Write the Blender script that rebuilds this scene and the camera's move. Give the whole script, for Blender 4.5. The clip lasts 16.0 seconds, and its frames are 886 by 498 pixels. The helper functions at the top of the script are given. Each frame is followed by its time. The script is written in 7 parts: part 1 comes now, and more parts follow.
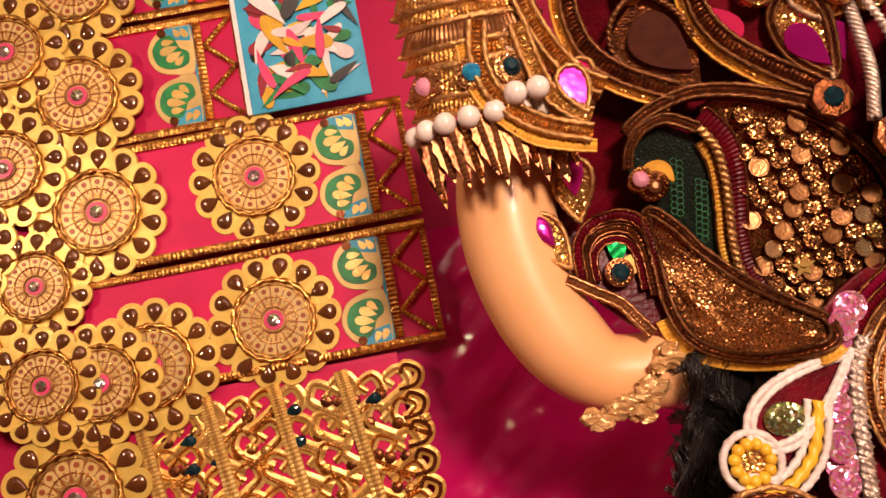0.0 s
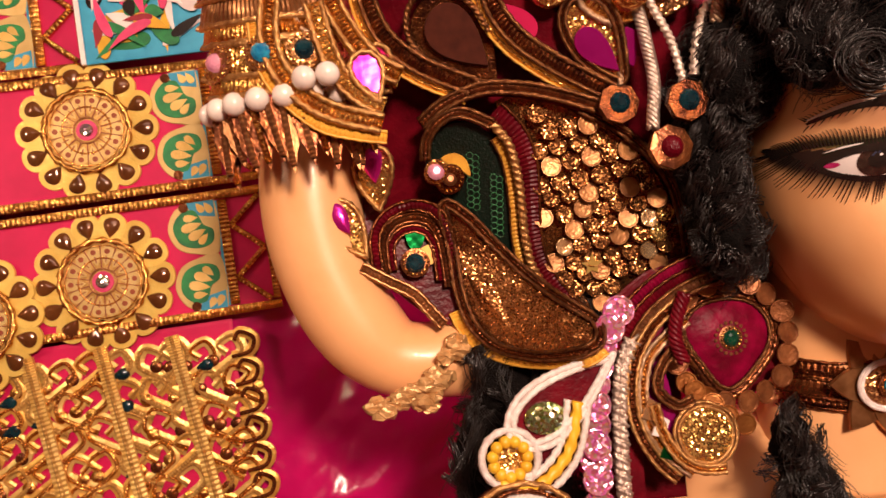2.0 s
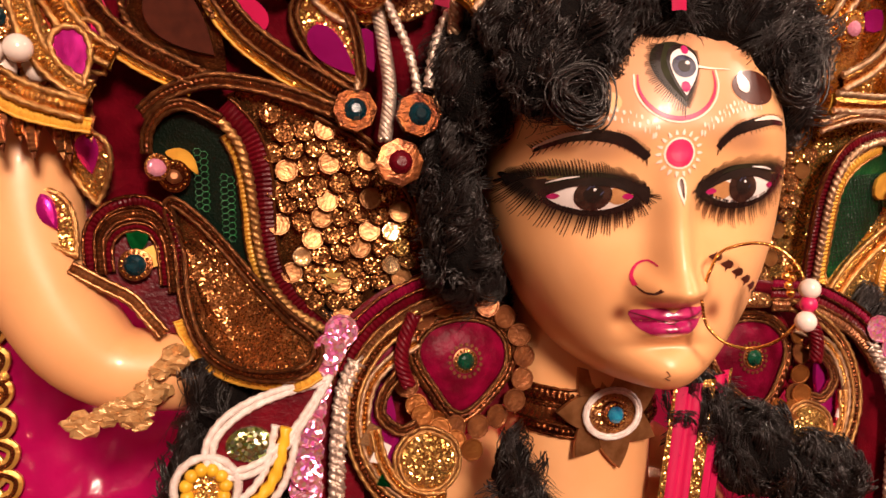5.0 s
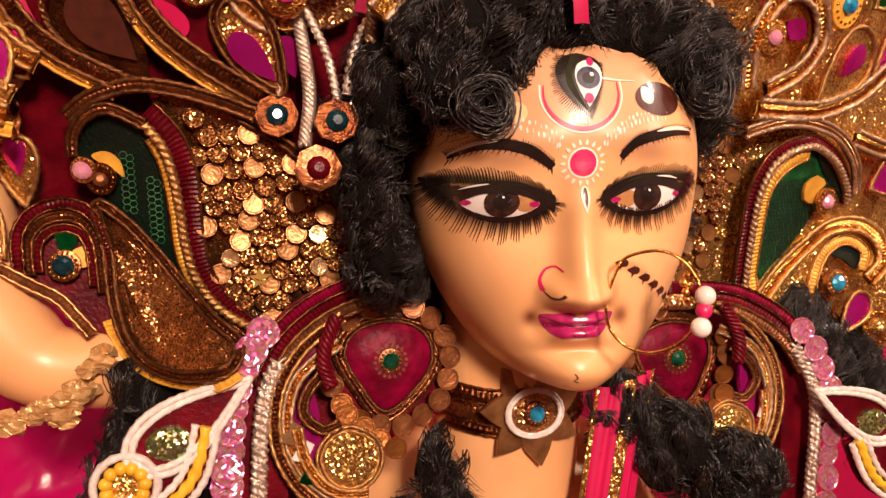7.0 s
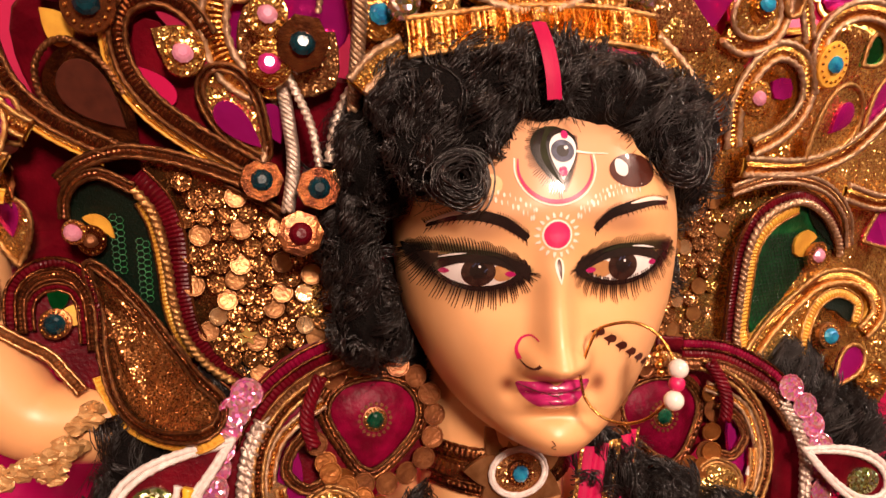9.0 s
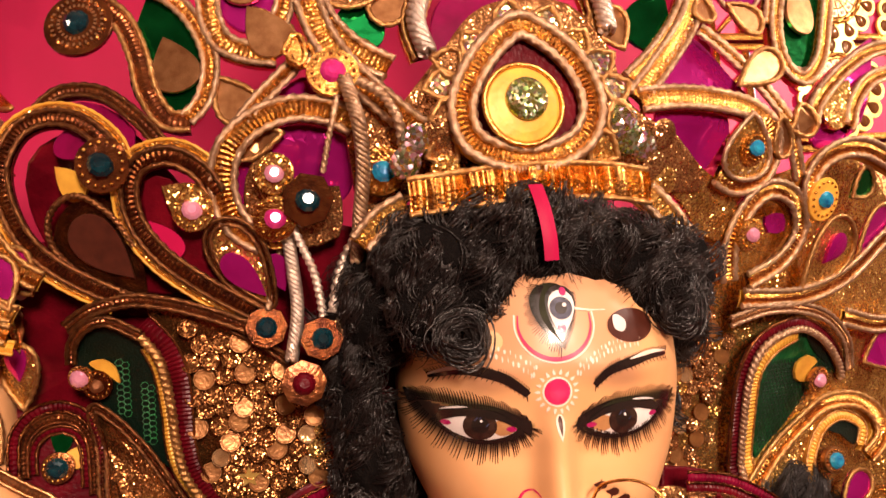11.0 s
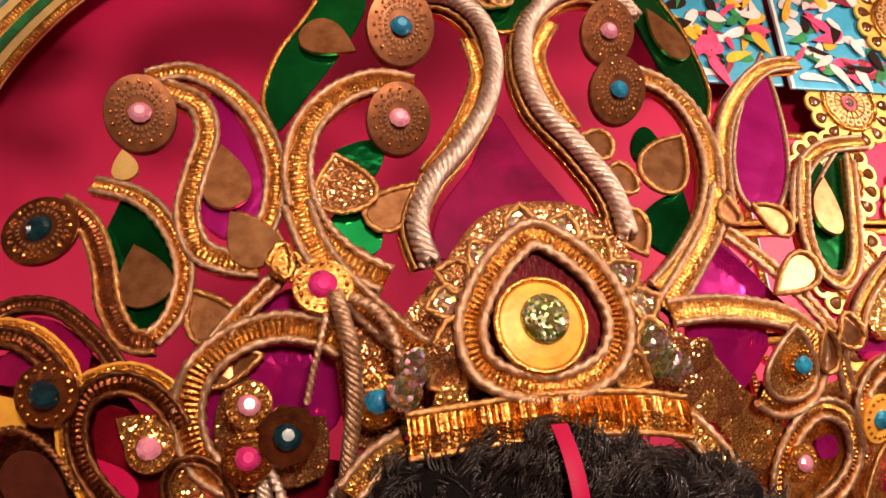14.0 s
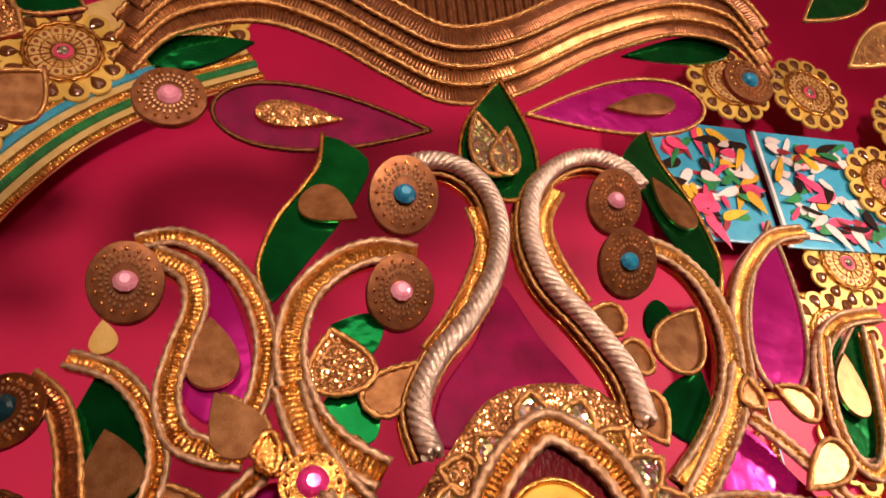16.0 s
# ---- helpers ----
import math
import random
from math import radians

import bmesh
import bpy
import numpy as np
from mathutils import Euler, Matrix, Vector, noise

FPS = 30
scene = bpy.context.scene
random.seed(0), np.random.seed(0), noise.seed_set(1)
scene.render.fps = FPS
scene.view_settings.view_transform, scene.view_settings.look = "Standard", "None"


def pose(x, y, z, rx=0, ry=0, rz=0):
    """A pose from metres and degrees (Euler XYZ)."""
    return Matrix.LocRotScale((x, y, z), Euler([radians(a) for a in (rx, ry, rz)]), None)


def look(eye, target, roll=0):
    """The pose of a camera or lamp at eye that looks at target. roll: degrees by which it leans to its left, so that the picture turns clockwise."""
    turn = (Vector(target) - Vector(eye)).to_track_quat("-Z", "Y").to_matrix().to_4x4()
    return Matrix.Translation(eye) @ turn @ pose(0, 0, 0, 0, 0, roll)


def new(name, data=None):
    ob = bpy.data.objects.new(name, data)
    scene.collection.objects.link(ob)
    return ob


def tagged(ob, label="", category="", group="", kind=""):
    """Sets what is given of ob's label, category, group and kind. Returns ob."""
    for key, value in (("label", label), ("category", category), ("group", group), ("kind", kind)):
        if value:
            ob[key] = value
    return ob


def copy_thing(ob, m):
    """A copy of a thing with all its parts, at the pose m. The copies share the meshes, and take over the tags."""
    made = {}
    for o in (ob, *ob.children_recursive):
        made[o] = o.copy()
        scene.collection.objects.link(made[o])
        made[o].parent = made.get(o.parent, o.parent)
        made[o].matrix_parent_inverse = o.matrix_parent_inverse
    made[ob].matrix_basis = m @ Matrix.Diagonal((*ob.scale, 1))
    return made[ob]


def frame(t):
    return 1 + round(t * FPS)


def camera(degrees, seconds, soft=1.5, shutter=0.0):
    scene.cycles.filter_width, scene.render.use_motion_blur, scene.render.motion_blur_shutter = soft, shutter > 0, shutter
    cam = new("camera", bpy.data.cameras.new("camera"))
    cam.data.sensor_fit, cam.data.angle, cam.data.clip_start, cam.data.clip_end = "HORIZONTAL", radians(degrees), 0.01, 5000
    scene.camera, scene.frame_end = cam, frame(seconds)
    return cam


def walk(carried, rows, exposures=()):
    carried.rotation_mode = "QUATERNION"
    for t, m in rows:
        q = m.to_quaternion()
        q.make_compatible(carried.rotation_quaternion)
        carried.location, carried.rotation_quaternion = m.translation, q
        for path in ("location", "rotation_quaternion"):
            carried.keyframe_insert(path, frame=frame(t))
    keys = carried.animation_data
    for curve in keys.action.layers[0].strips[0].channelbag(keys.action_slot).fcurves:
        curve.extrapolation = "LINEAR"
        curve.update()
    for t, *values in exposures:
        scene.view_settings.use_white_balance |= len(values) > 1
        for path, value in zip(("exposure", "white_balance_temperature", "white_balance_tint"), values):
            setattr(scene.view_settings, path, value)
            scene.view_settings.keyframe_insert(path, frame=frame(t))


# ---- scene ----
cam = camera(60.0, 16.0, shutter=0.3)
METRES, EYE, TILT, LEAN, TURN = 0.55, 1.45, 8.0, 11.0, 0.0
ROWS = [
    (0.0, 0.0, 0.0, 0.0, 0.0, 0.0, -0.0),
    (0.5, 0.0464, -0.0076, 0.0156, -0.63, -1.36, -0.05),
    (1.0, 0.1035, -0.0188, 0.0309, -1.43, -3.48, -0.88),
    (1.5, 0.1527, -0.0134, 0.0469, -2.3, -3.87, -1.96),
    (2.0, 0.2024, 0.0056, 0.0752, -5.24, -4.26, -2.83),
    (2.5, 0.2104, -0.0019, 0.0756, -6.12, -4.86, -3.56),
    (3.0, 0.2299, 0.005, 0.0724, -6.66, -5.31, -4.74),
    (3.5, 0.27, 0.0193, 0.0851, -8.26, -5.66, -5.88),
    (4.0, 0.3228, 0.0321, 0.1043, -10.44, -5.69, -6.59),
    (4.5, 0.3651, 0.0379, 0.1237, -12.38, -5.65, -6.9),
    (5.0, 0.4155, 0.0494, 0.1419, -13.98, -5.57, -7.02),
    (7.5, 0.5089, 0.0037, 0.1826, -14.71, -6.24, -7.43),
    (8.0, 0.523, 0.0054, 0.1987, -14.11, -6.09, -7.33),
    (10.5, 0.5266, -0.0268, 0.3169, -13.1, -1.41, -7.17),
    (11.0, 0.5215, -0.0184, 0.3433, -13.18, 0.28, -7.1),
    (11.5, 0.5154, -0.0053, 0.3636, -13.27, 1.77, -7.04),
    (12.0, 0.513, 0.016, 0.3819, -13.39, 3.42, -7.01),
    (12.5, 0.5215, 0.0487, 0.4011, -13.17, 4.5, -7.05),
    (13.0, 0.5232, 0.069, 0.406, -13.08, 6.81, -7.1),
    (13.5, 0.524, 0.0892, 0.4163, -13.18, 9.86, -7.15),
    (14.0, 0.5285, 0.1143, 0.43, -13.63, 12.42, -7.14),
    (14.5, 0.5296, 0.1306, 0.4439, -14.22, 14.68, -7.1),
    (15.0, 0.5241, 0.1481, 0.4618, -14.49, 17.73, -7.15),
    (15.5, 0.5181, 0.1572, 0.4745, -14.52, 19.83, -7.51),
    (16.0, 0.5139, 0.1687, 0.4966, -14.7, 22.71, -7.85),
]
walk(cam, [(t, pose(0, 0, EYE, TILT, LEAN, TURN) @ pose(METRES * x, METRES * y, METRES * z, 90 + pitch, roll, yaw)) for t, x, y, z, yaw, pitch, roll in ROWS],
     exposures=((0.0, 0.0), (11.0, 0.0), (12.5, -0.25), (14.5, -0.32), (16.0, -0.45)))

# ---- light ----
world = bpy.data.worlds.new("room_air")
scene.world = world
world.use_nodes = True
world.node_tree.nodes["Background"].inputs[0].default_value = (1.0, 0.72, 0.45, 1)
world.node_tree.nodes["Background"].inputs[1].default_value = 0.10


def area_lamp(name, eye, target, watts, w, h, colour, spread=180):
    d = bpy.data.lights.new(name, "AREA")
    d.shape, d.size, d.size_y, d.energy, d.color = "RECTANGLE", w, h, watts, colour
    d.spread = radians(spread)
    ob = new(name, d)
    ob.matrix_world = look(eye, target)
    return ob


area_lamp("unseen_lamp", (0.44, -1.10, 1.98), (0.50, 0.5, 1.55), 49, 0.26, 0.26, (1.0, 0.695, 0.535))
area_lamp("unseen_lamp", (-1.10, -0.10, 2.05), (-0.38, 1.0, 1.72), 1.4, 0.12, 0.12, (1.0, 0.71, 0.50), 75)
# side light added to brighten the right-hand cards, no known source there
area_lamp("unseen_lamp", (1.95, -0.10, 2.30), (1.15, 1.0, 1.85), 9.0, 0.14, 0.14, (1.0, 0.74, 0.60), 80)
# broad overhead fill, added to lift everything and give the foil reflections
area_lamp("soft_fill", (0.7, -1.5, 3.2), (0.7, -1.1, 1.0), 26, 2.4, 1.4, (1.0, 0.74, 0.60))


# ---- materials ----
def mat(name, colour, rough=0.5, metal=0.0, second=None, scale=60.0, bump=0.0, bump_scale=200.0, coat=0.0, sheen=0.0, spec=0.5):
    """A surface with two scales of colour change and a fine relief."""
    m = bpy.data.materials.new(name)
    m.use_nodes = True
    nt = m.node_tree
    b = nt.nodes["Principled BSDF"]
    b.inputs["Roughness"].default_value, b.inputs["Metallic"].default_value = rough, metal
    b.inputs["Coat Weight"].default_value, b.inputs["Sheen Weight"].default_value = coat, sheen
    b.inputs["Specular IOR Level"].default_value = spec
    tc = nt.nodes.new("ShaderNodeTexCoord")
    geo = nt.nodes.new("ShaderNodeNewGeometry")
    n1 = nt.nodes.new("ShaderNodeTexNoise")
    n1.inputs["Scale"].default_value, n1.inputs["Detail"].default_value = scale, 6
    nt.links.new(geo.outputs["Position"], n1.inputs["Vector"])
    ramp = nt.nodes.new("ShaderNodeValToRGB")
    ramp.color_ramp.elements[0].position, ramp.color_ramp.elements[1].position = 0.35, 0.68
    c2 = second or tuple(c * 0.62 for c in colour)
    ramp.color_ramp.elements[0].color, ramp.color_ramp.elements[1].color = (*c2, 1), (*colour, 1)
    nt.links.new(n1.outputs["Fac"], ramp.inputs["Fac"])
    oi = nt.nodes.new("ShaderNodeObjectInfo")
    hs = nt.nodes.new("ShaderNodeHueSaturation")
    mr = nt.nodes.new("ShaderNodeMapRange")
    mr.inputs["To Min"].default_value, mr.inputs["To Max"].default_value = 0.85, 1.12
    nt.links.new(oi.outputs["Random"], mr.inputs["Value"])
    nt.links.new(mr.outputs["Result"], hs.inputs["Value"])
    nt.links.new(ramp.outputs["Color"], hs.inputs["Color"])
    nt.links.new(hs.outputs["Color"], b.inputs["Base Color"])
    if bump:
        n2 = nt.nodes.new("ShaderNodeTexNoise")
        n2.inputs["Scale"].default_value, n2.inputs["Detail"].default_value = bump_scale, 3
        nt.links.new(geo.outputs["Position"], n2.inputs["Vector"])
        bp = nt.nodes.new("ShaderNodeBump")
        bp.inputs["Strength"].default_value, bp.inputs["Distance"].default_value = bump, 0.002
        nt.links.new(n2.outputs["Fac"], bp.inputs["Height"])
        nt.links.new(bp.outputs["Normal"], b.inputs["Normal"])
    return m


def glitter(name, colour, second, cell=900.0, metal=0.9, rough=0.22, tilt=0.9, rainbow=0.0):
    """Loose flakes, each with its own tilt and tone."""
    m = mat(name, colour, rough, metal, second, 70.0)
    nt = m.node_tree
    b = nt.nodes["Principled BSDF"]
    geo = next(n for n in nt.nodes if n.type == "NEW_GEOMETRY")
    v = nt.nodes.new("ShaderNodeTexVoronoi")
    v.inputs["Scale"].default_value = cell
    nt.links.new(geo.outputs["Position"], v.inputs["Vector"])
    sub = nt.nodes.new("ShaderNodeVectorMath")
    sub.operation = "SUBTRACT"
    sub.inputs[1].default_value = (0.5, 0.5, 0.5)
    nt.links.new(v.outputs["Color"], sub.inputs[0])
    sc = nt.nodes.new("ShaderNodeVectorMath")
    sc.operation = "SCALE"
    sc.inputs["Scale"].default_value = tilt
    nt.links.new(sub.outputs[0], sc.inputs[0])
    add = nt.nodes.new("ShaderNodeVectorMath")
    nt.links.new(geo.outputs["Normal"], add.inputs[0])
    nt.links.new(sc.outputs[0], add.inputs[1])
    nrm = nt.nodes.new("ShaderNodeVectorMath")
    nrm.operation = "NORMALIZE"
    nt.links.new(add.outputs[0], nrm.inputs[0])
    nt.links.new(nrm.outputs[0], b.inputs["Normal"])
    if rainbow:
        hs = next(n for n in nt.nodes if n.type == "HUE_SAT")
        mix = nt.nodes.new("ShaderNodeMix")
        mix.data_type = "RGBA"
        mix.inputs["Factor"].default_value = rainbow
        nt.links.new(hs.outputs["Color"], mix.inputs["A"])
        nt.links.new(v.outputs["Color"], mix.inputs["B"])
        nt.links.new(mix.outputs["Result"], b.inputs["Base Color"])
    return m


GOLD = mat("gold_foil", (0.92, 0.54, 0.15), 0.21, 1.0, (0.55, 0.25, 0.06), 110, 0.6, 500)
BRASS = mat("dull_gold_card", (0.50, 0.25, 0.105), 0.31, 0.85, (0.29, 0.125, 0.045), 90, 0.14, 900)
SEAT = mat("dark_copper_card", (0.28, 0.115, 0.046), 0.33, 0.7, (0.17, 0.062, 0.025), 120, 0.16, 900)
STITCH = mat("bright_gilt_stitch", (0.98, 0.74, 0.44), 0.2, 0.9, (0.8, 0.5, 0.24), 300)
GOLD_PRINT = mat("pale_gold_card", (0.86, 0.62, 0.22), 0.30, 0.45, (0.74, 0.48, 0.13), 40, 0.3, 300)
YELLOW = mat("yellow_board", (0.80, 0.46, 0.06), 0.45, 0.1, (0.62, 0.30, 0.04), 60, 0.2, 200)
BROWN = mat("brown_foil", (0.30, 0.10, 0.03), 0.25, 0.8, (0.12, 0.035, 0.015), 80, 0.3, 300)
GLIT = glitter("copper_gold_glitter", (0.66, 0.35, 0.14), (0.42, 0.19, 0.07), 800.0, 0.9, 0.22, 0.75)
# copper glitter with the left wing's shade put into its colour
GLIT_SHADED = glitter("shaded_copper_glitter", (0.44, 0.20, 0.065), (0.27, 0.105, 0.034), 800.0, 0.92, 0.22, 0.7)
PALE_SEQUIN = mat("pale_clear_sequin", (0.80, 0.55, 0.30), 0.14, 0.8, (0.62, 0.36, 0.16), 120, 0.2, 300)
GLIT_G = glitter("gold_glitter", (0.95, 0.62, 0.2), (0.6, 0.32, 0.08), 700)
HOLO = glitter("rainbow_gold_glitter", (0.85, 0.62, 0.25), (0.50, 0.28, 0.10), 380, rainbow=0.42)
HOLO_P = glitter("rainbow_pink_sequin", (0.85, 0.22, 0.38), (0.75, 0.12, 0.3), 420, 0.6, 0.2, 0.5, 0.3)
HOLO_G = glitter("green_gold_glitter", (0.55, 0.60, 0.12), (0.32, 0.42, 0.08), 420, 0.9, 0.2, 0.8, 0.25)
MAGENTA = mat("magenta_foil", (0.66, 0.020, 0.34), 0.18, 0.72, (0.52, 0.010, 0.24), 30, 0.9, 22)
GREEN = mat("green_foil", (0.010, 0.36, 0.085), 0.13, 0.95, (0.005, 0.20, 0.045), 30, 0.9, 26)
GREEN_NET = mat("green_sheet", (0.006, 0.11, 0.030), 0.3, 0.3, (0.003, 0.05, 0.014), 60, 0.8, 120)
DARKMAG = mat("dark_magenta_foil", (0.22, 0.002, 0.060), 0.36, 0.0, (0.12, 0.001, 0.03), 40, 0.8, 30, spec=0.15)
MAROON = mat("maroon_velvet", (0.135, 0.003, 0.010), 0.30, 0.0, (0.065, 0.001, 0.005), 40, 0.3, 300, spec=0.2)
PINK = mat("pink_cloth", (0.43, 0.002, 0.062), 0.6, 0.0, (0.36, 0.002, 0.050), 5, 0.25, 40, spec=0.25)
SATIN = mat("magenta_satin", (0.64, 0.006, 0.16), 0.20, 0.0, (0.52, 0.004, 0.12), 6, 0.6, 30, spec=0.6)
CARD = mat("pink_card", (0.56, 0.006, 0.085), 0.5, 0.0, (0.46, 0.004, 0.07), 20, 0.2, 60, spec=0.3)
CORD = mat("silver_gilt_cord", (0.62, 0.43, 0.29), 0.34, 0.75, (0.36, 0.21, 0.11), 200, 0.5, 900)
SILVER = mat("silver_braid", (0.80, 0.69, 0.61), 0.30, 0.8, (0.52, 0.41, 0.33), 200, 0.5, 900)
CORD_G = mat("gilt_cord", (0.70, 0.41, 0.16), 0.32, 0.85, (0.38, 0.18, 0.055), 200, 0.5, 900)
# gilt cord darkened to stand for shade, mainly on the left wing
CORD_SHADED = mat("shaded_gilt_cord", (0.27, 0.115, 0.040), 0.30, 0.85, (0.11, 0.038, 0.014), 200, 0.5, 900)
COPPER = mat("dark_copper_tape", (0.27, 0.09, 0.028), 0.24, 0.95, (0.09, 0.025, 0.012), 110, 0.6, 500)
WHITE_CORD = mat("white_cord", (0.82, 0.76, 0.72), 0.6, 0.0, (0.62, 0.52, 0.48), 200, 0.4, 900)
PEARL = mat("pearl", (0.86, 0.78, 0.70), 0.18, 0.0, (0.75, 0.64, 0.58), 60, coat=0.5)
G_PINK = mat("pink_gem", (0.80, 0.05, 0.30), 0.08, 0.3, (0.55, 0.02, 0.18), 120, coat=1.0)
G_ROSE = mat("rose_gem", (0.85, 0.40, 0.52), 0.08, 0.3, (0.7, 0.25, 0.4), 120, coat=1.0)
G_BLUE = mat("blue_gem", (0.03, 0.40, 0.62), 0.08, 0.3, (0.01, 0.14, 0.35), 120, coat=1.0)
G_TEAL = mat("dark_teal_gem", (0.006, 0.045, 0.06), 0.1, 0.2, (0.003, 0.015, 0.022), 120, coat=0.3)
G_GREEN = mat("green_gem", (0.006, 0.12, 0.06), 0.08, 0.3, (0.003, 0.04, 0.022), 120, coat=1.0)
MESHCLOTH = mat("dark_green_net", (0.003, 0.014, 0.008), 0.35, 0.1, (0.002, 0.007, 0.004), 40, 0.5, 500)
SKIN = mat("painted_clay", (0.84, 0.465, 0.215), 0.38, 0.0, (0.78, 0.395, 0.165), 14, 0.14, 60, coat=0.12)
LIP = mat("lip_paint", (0.50, 0.03, 0.16), 0.2, 0.0, (0.36, 0.01, 0.1), 120, 0.2, 300, coat=0.6)
BLACK = mat("black_paint", (0.012, 0.009, 0.008), 0.25, 0.0, (0.02, 0.012, 0.01), 60, coat=0.4)
SHADOW = mat("dark_green_eye_paint", (0.030, 0.034, 0.012), 0.5, 0.0, (0.015, 0.013, 0.007), 60, spec=0.12)
SOFT = mat("smoky_eye_paint", (0.11, 0.05, 0.022), 0.5, 0.0, (0.07, 0.032, 0.016), 90, spec=0.15)
WHITE = mat("white_paint", (0.82, 0.78, 0.76), 0.2, 0.0, (0.74, 0.68, 0.66), 60, coat=0.5)
IRIS = mat("brown_eye_paint", (0.05, 0.025, 0.018), 0.12, 0.0, (0.02, 0.01, 0.008), 200, coat=0.8)
REDP = mat("red_paint", (0.66, 0.02, 0.13), 0.4, 0.0, (0.5, 0.01, 0.08), 60)
TAN = mat("sandal_paint", (0.86, 0.75, 0.66), 0.45, 0.0, (0.80, 0.64, 0.52), 60)
HAIR_BASE = mat("black_hair_underlayer", (0.006, 0.0045, 0.004), 0.8, 0.0, (0.003, 0.002, 0.002), 300, 1.0, 700, spec=0.1)
HAIR = mat("black_hair", (0.016, 0.011, 0.010), 0.34, 0.0, (0.008, 0.0055, 0.005), 100, spec=0.55)
P_GREEN = mat("green_print", (0.02, 0.27, 0.07), 0.4, 0.0, (0.01, 0.15, 0.05), 60)
P_BLUE = mat("blue_print", (0.05, 0.38, 0.58), 0.4, 0.0, (0.03, 0.28, 0.46), 30)
P_WHITE = mat("white_print", (0.78, 0.72, 0.70), 0.4, 0.0, (0.7, 0.6, 0.58), 60)
P_PINK = mat("rose_print", (0.74, 0.07, 0.20), 0.4, 0.0, (0.6, 0.04, 0.14), 60)
P_YELLOW = mat("yellow_print", (0.78, 0.48, 0.03), 0.4, 0.0, (0.66, 0.36, 0.02), 60)
P_RED = mat("dark_red_print", (0.30, 0.015, 0.03), 0.4, 0.0, (0.2, 0.01, 0.02), 60)
PLASTER = mat("warm_plaster", (0.62, 0.48, 0.34), 0.8, 0.0, (0.54, 0.40, 0.28), 3, 0.2, 60)
CARPET = mat("red_carpet", (0.22, 0.03, 0.03), 0.95, 0.0, (0.14, 0.02, 0.02), 30, 0.5, 300)


# ---- building tools ----
def halo(x, z):
    """The bent board on which crown and wings are laid."""
    return min(0.66, 0.50 + (0.55 if x < 0.53 else 0.35) * (x - 0.53) ** 2 + 0.2 * max(0, z - 1.72) + 0.45 * max(0, 1.72 - z))


def flat(y):
    return lambda x, z: y


BACK = flat(1.0)


def part(name, bm, material, parent, label="", smooth=False):
    me = bpy.data.meshes.new(name)
    bmesh.ops.recalc_face_normals(bm, faces=bm.faces)
    bm.to_mesh(me)
    bm.free()
    for m in material if isinstance(material, (list, tuple)) else [material]:
        me.materials.append(m)
    if smooth:
        me.polygons.foreach_set("use_smooth", [True] * len(me.polygons))
    ob = new(name, me)
    if parent:
        ob.parent = parent
        if parent.type == "EMPTY":
            ob.matrix_parent_inverse = Matrix.Translation(-parent.location)
    if label:
        ob["label"] = label
    return ob


def thing(name, label, category, at, group=""):
    ob = new(name)
    ob.empty_display_size = 0.02
    ob.location = at
    return tagged(ob, label, category, group)


def spline(pts, step=0.004, closed=False):
    """A smooth line through a few points, at even steps."""
    p = [Vector(q) for q in pts]
    n = len(p)
    out = []
    for i in range(n if closed else n - 1):
        if closed:
            a, b, c, d = p[i - 1], p[i], p[(i + 1) % n], p[(i + 2) % n]
        else:
            a, b, c, d = p[max(i - 1, 0)], p[i], p[i + 1], p[min(i + 2, n - 1)]
        k = max(2, int((c - b).length / step))
        for j in range(k):
            t = j / k
            out.append(0.5 * (2 * b + (c - a) * t + (2 * a - 5 * b + 4 * c - d) * t * t + (3 * b - a - 3 * c + d) * t ** 3))
    if not closed:
        out.append(p[-1])
    return out


def lay(pts, layer, lift):
    return [Vector((p[0], layer(p[0], p[1]) - lift, p[1])) for p in pts]


def sweep(bm, line, radius, sides=6, pitch=0.0, depth=0.25, closed=False, slot=0):
    """A round cord along a line in space; with a pitch it is twisted of two strands."""
    n = len(line)
    rings = []
    s = 0.0
    for i, p in enumerate(line):
        a = line[i - 1] if closed or i else line[0]
        b = line[(i + 1) % n] if closed or i < n - 1 else line[-1]
        t = (b - a).normalized() if (b - a).length > 1e-9 else Vector((0, 0, 1))
        u = t.cross(Vector((0, -1, 0.013)))
        u = u.normalized() if u.length > 1e-6 else Vector((1, 0, 0))
        v = u.cross(t)
        if i:
            s += (p - line[i - 1]).length
        r = radius(i / max(n - 1, 1)) if callable(radius) else radius
        ring = []
        for k in range(sides):
            w = 2 * math.pi * k / sides
            q = r * (1 + depth * math.cos(2 * w - 2 * math.pi * s / pitch)) if pitch else r
            ring.append(bm.verts.new(p + q * (math.cos(w) * u + math.sin(w) * v)))
        rings.append(ring)
    for i in range(n if closed else n - 1):
        a, b = rings[i], rings[(i + 1) % n]
        for k in range(sides):
            f = bm.faces.new((a[k], a[(k + 1) % sides], b[(k + 1) % sides], b[k]))
            f.material_index = slot
            f.smooth = True
    if not closed:
        for ring in (rings[0], rings[-1]):
            bm.faces.new(ring).material_index = slot


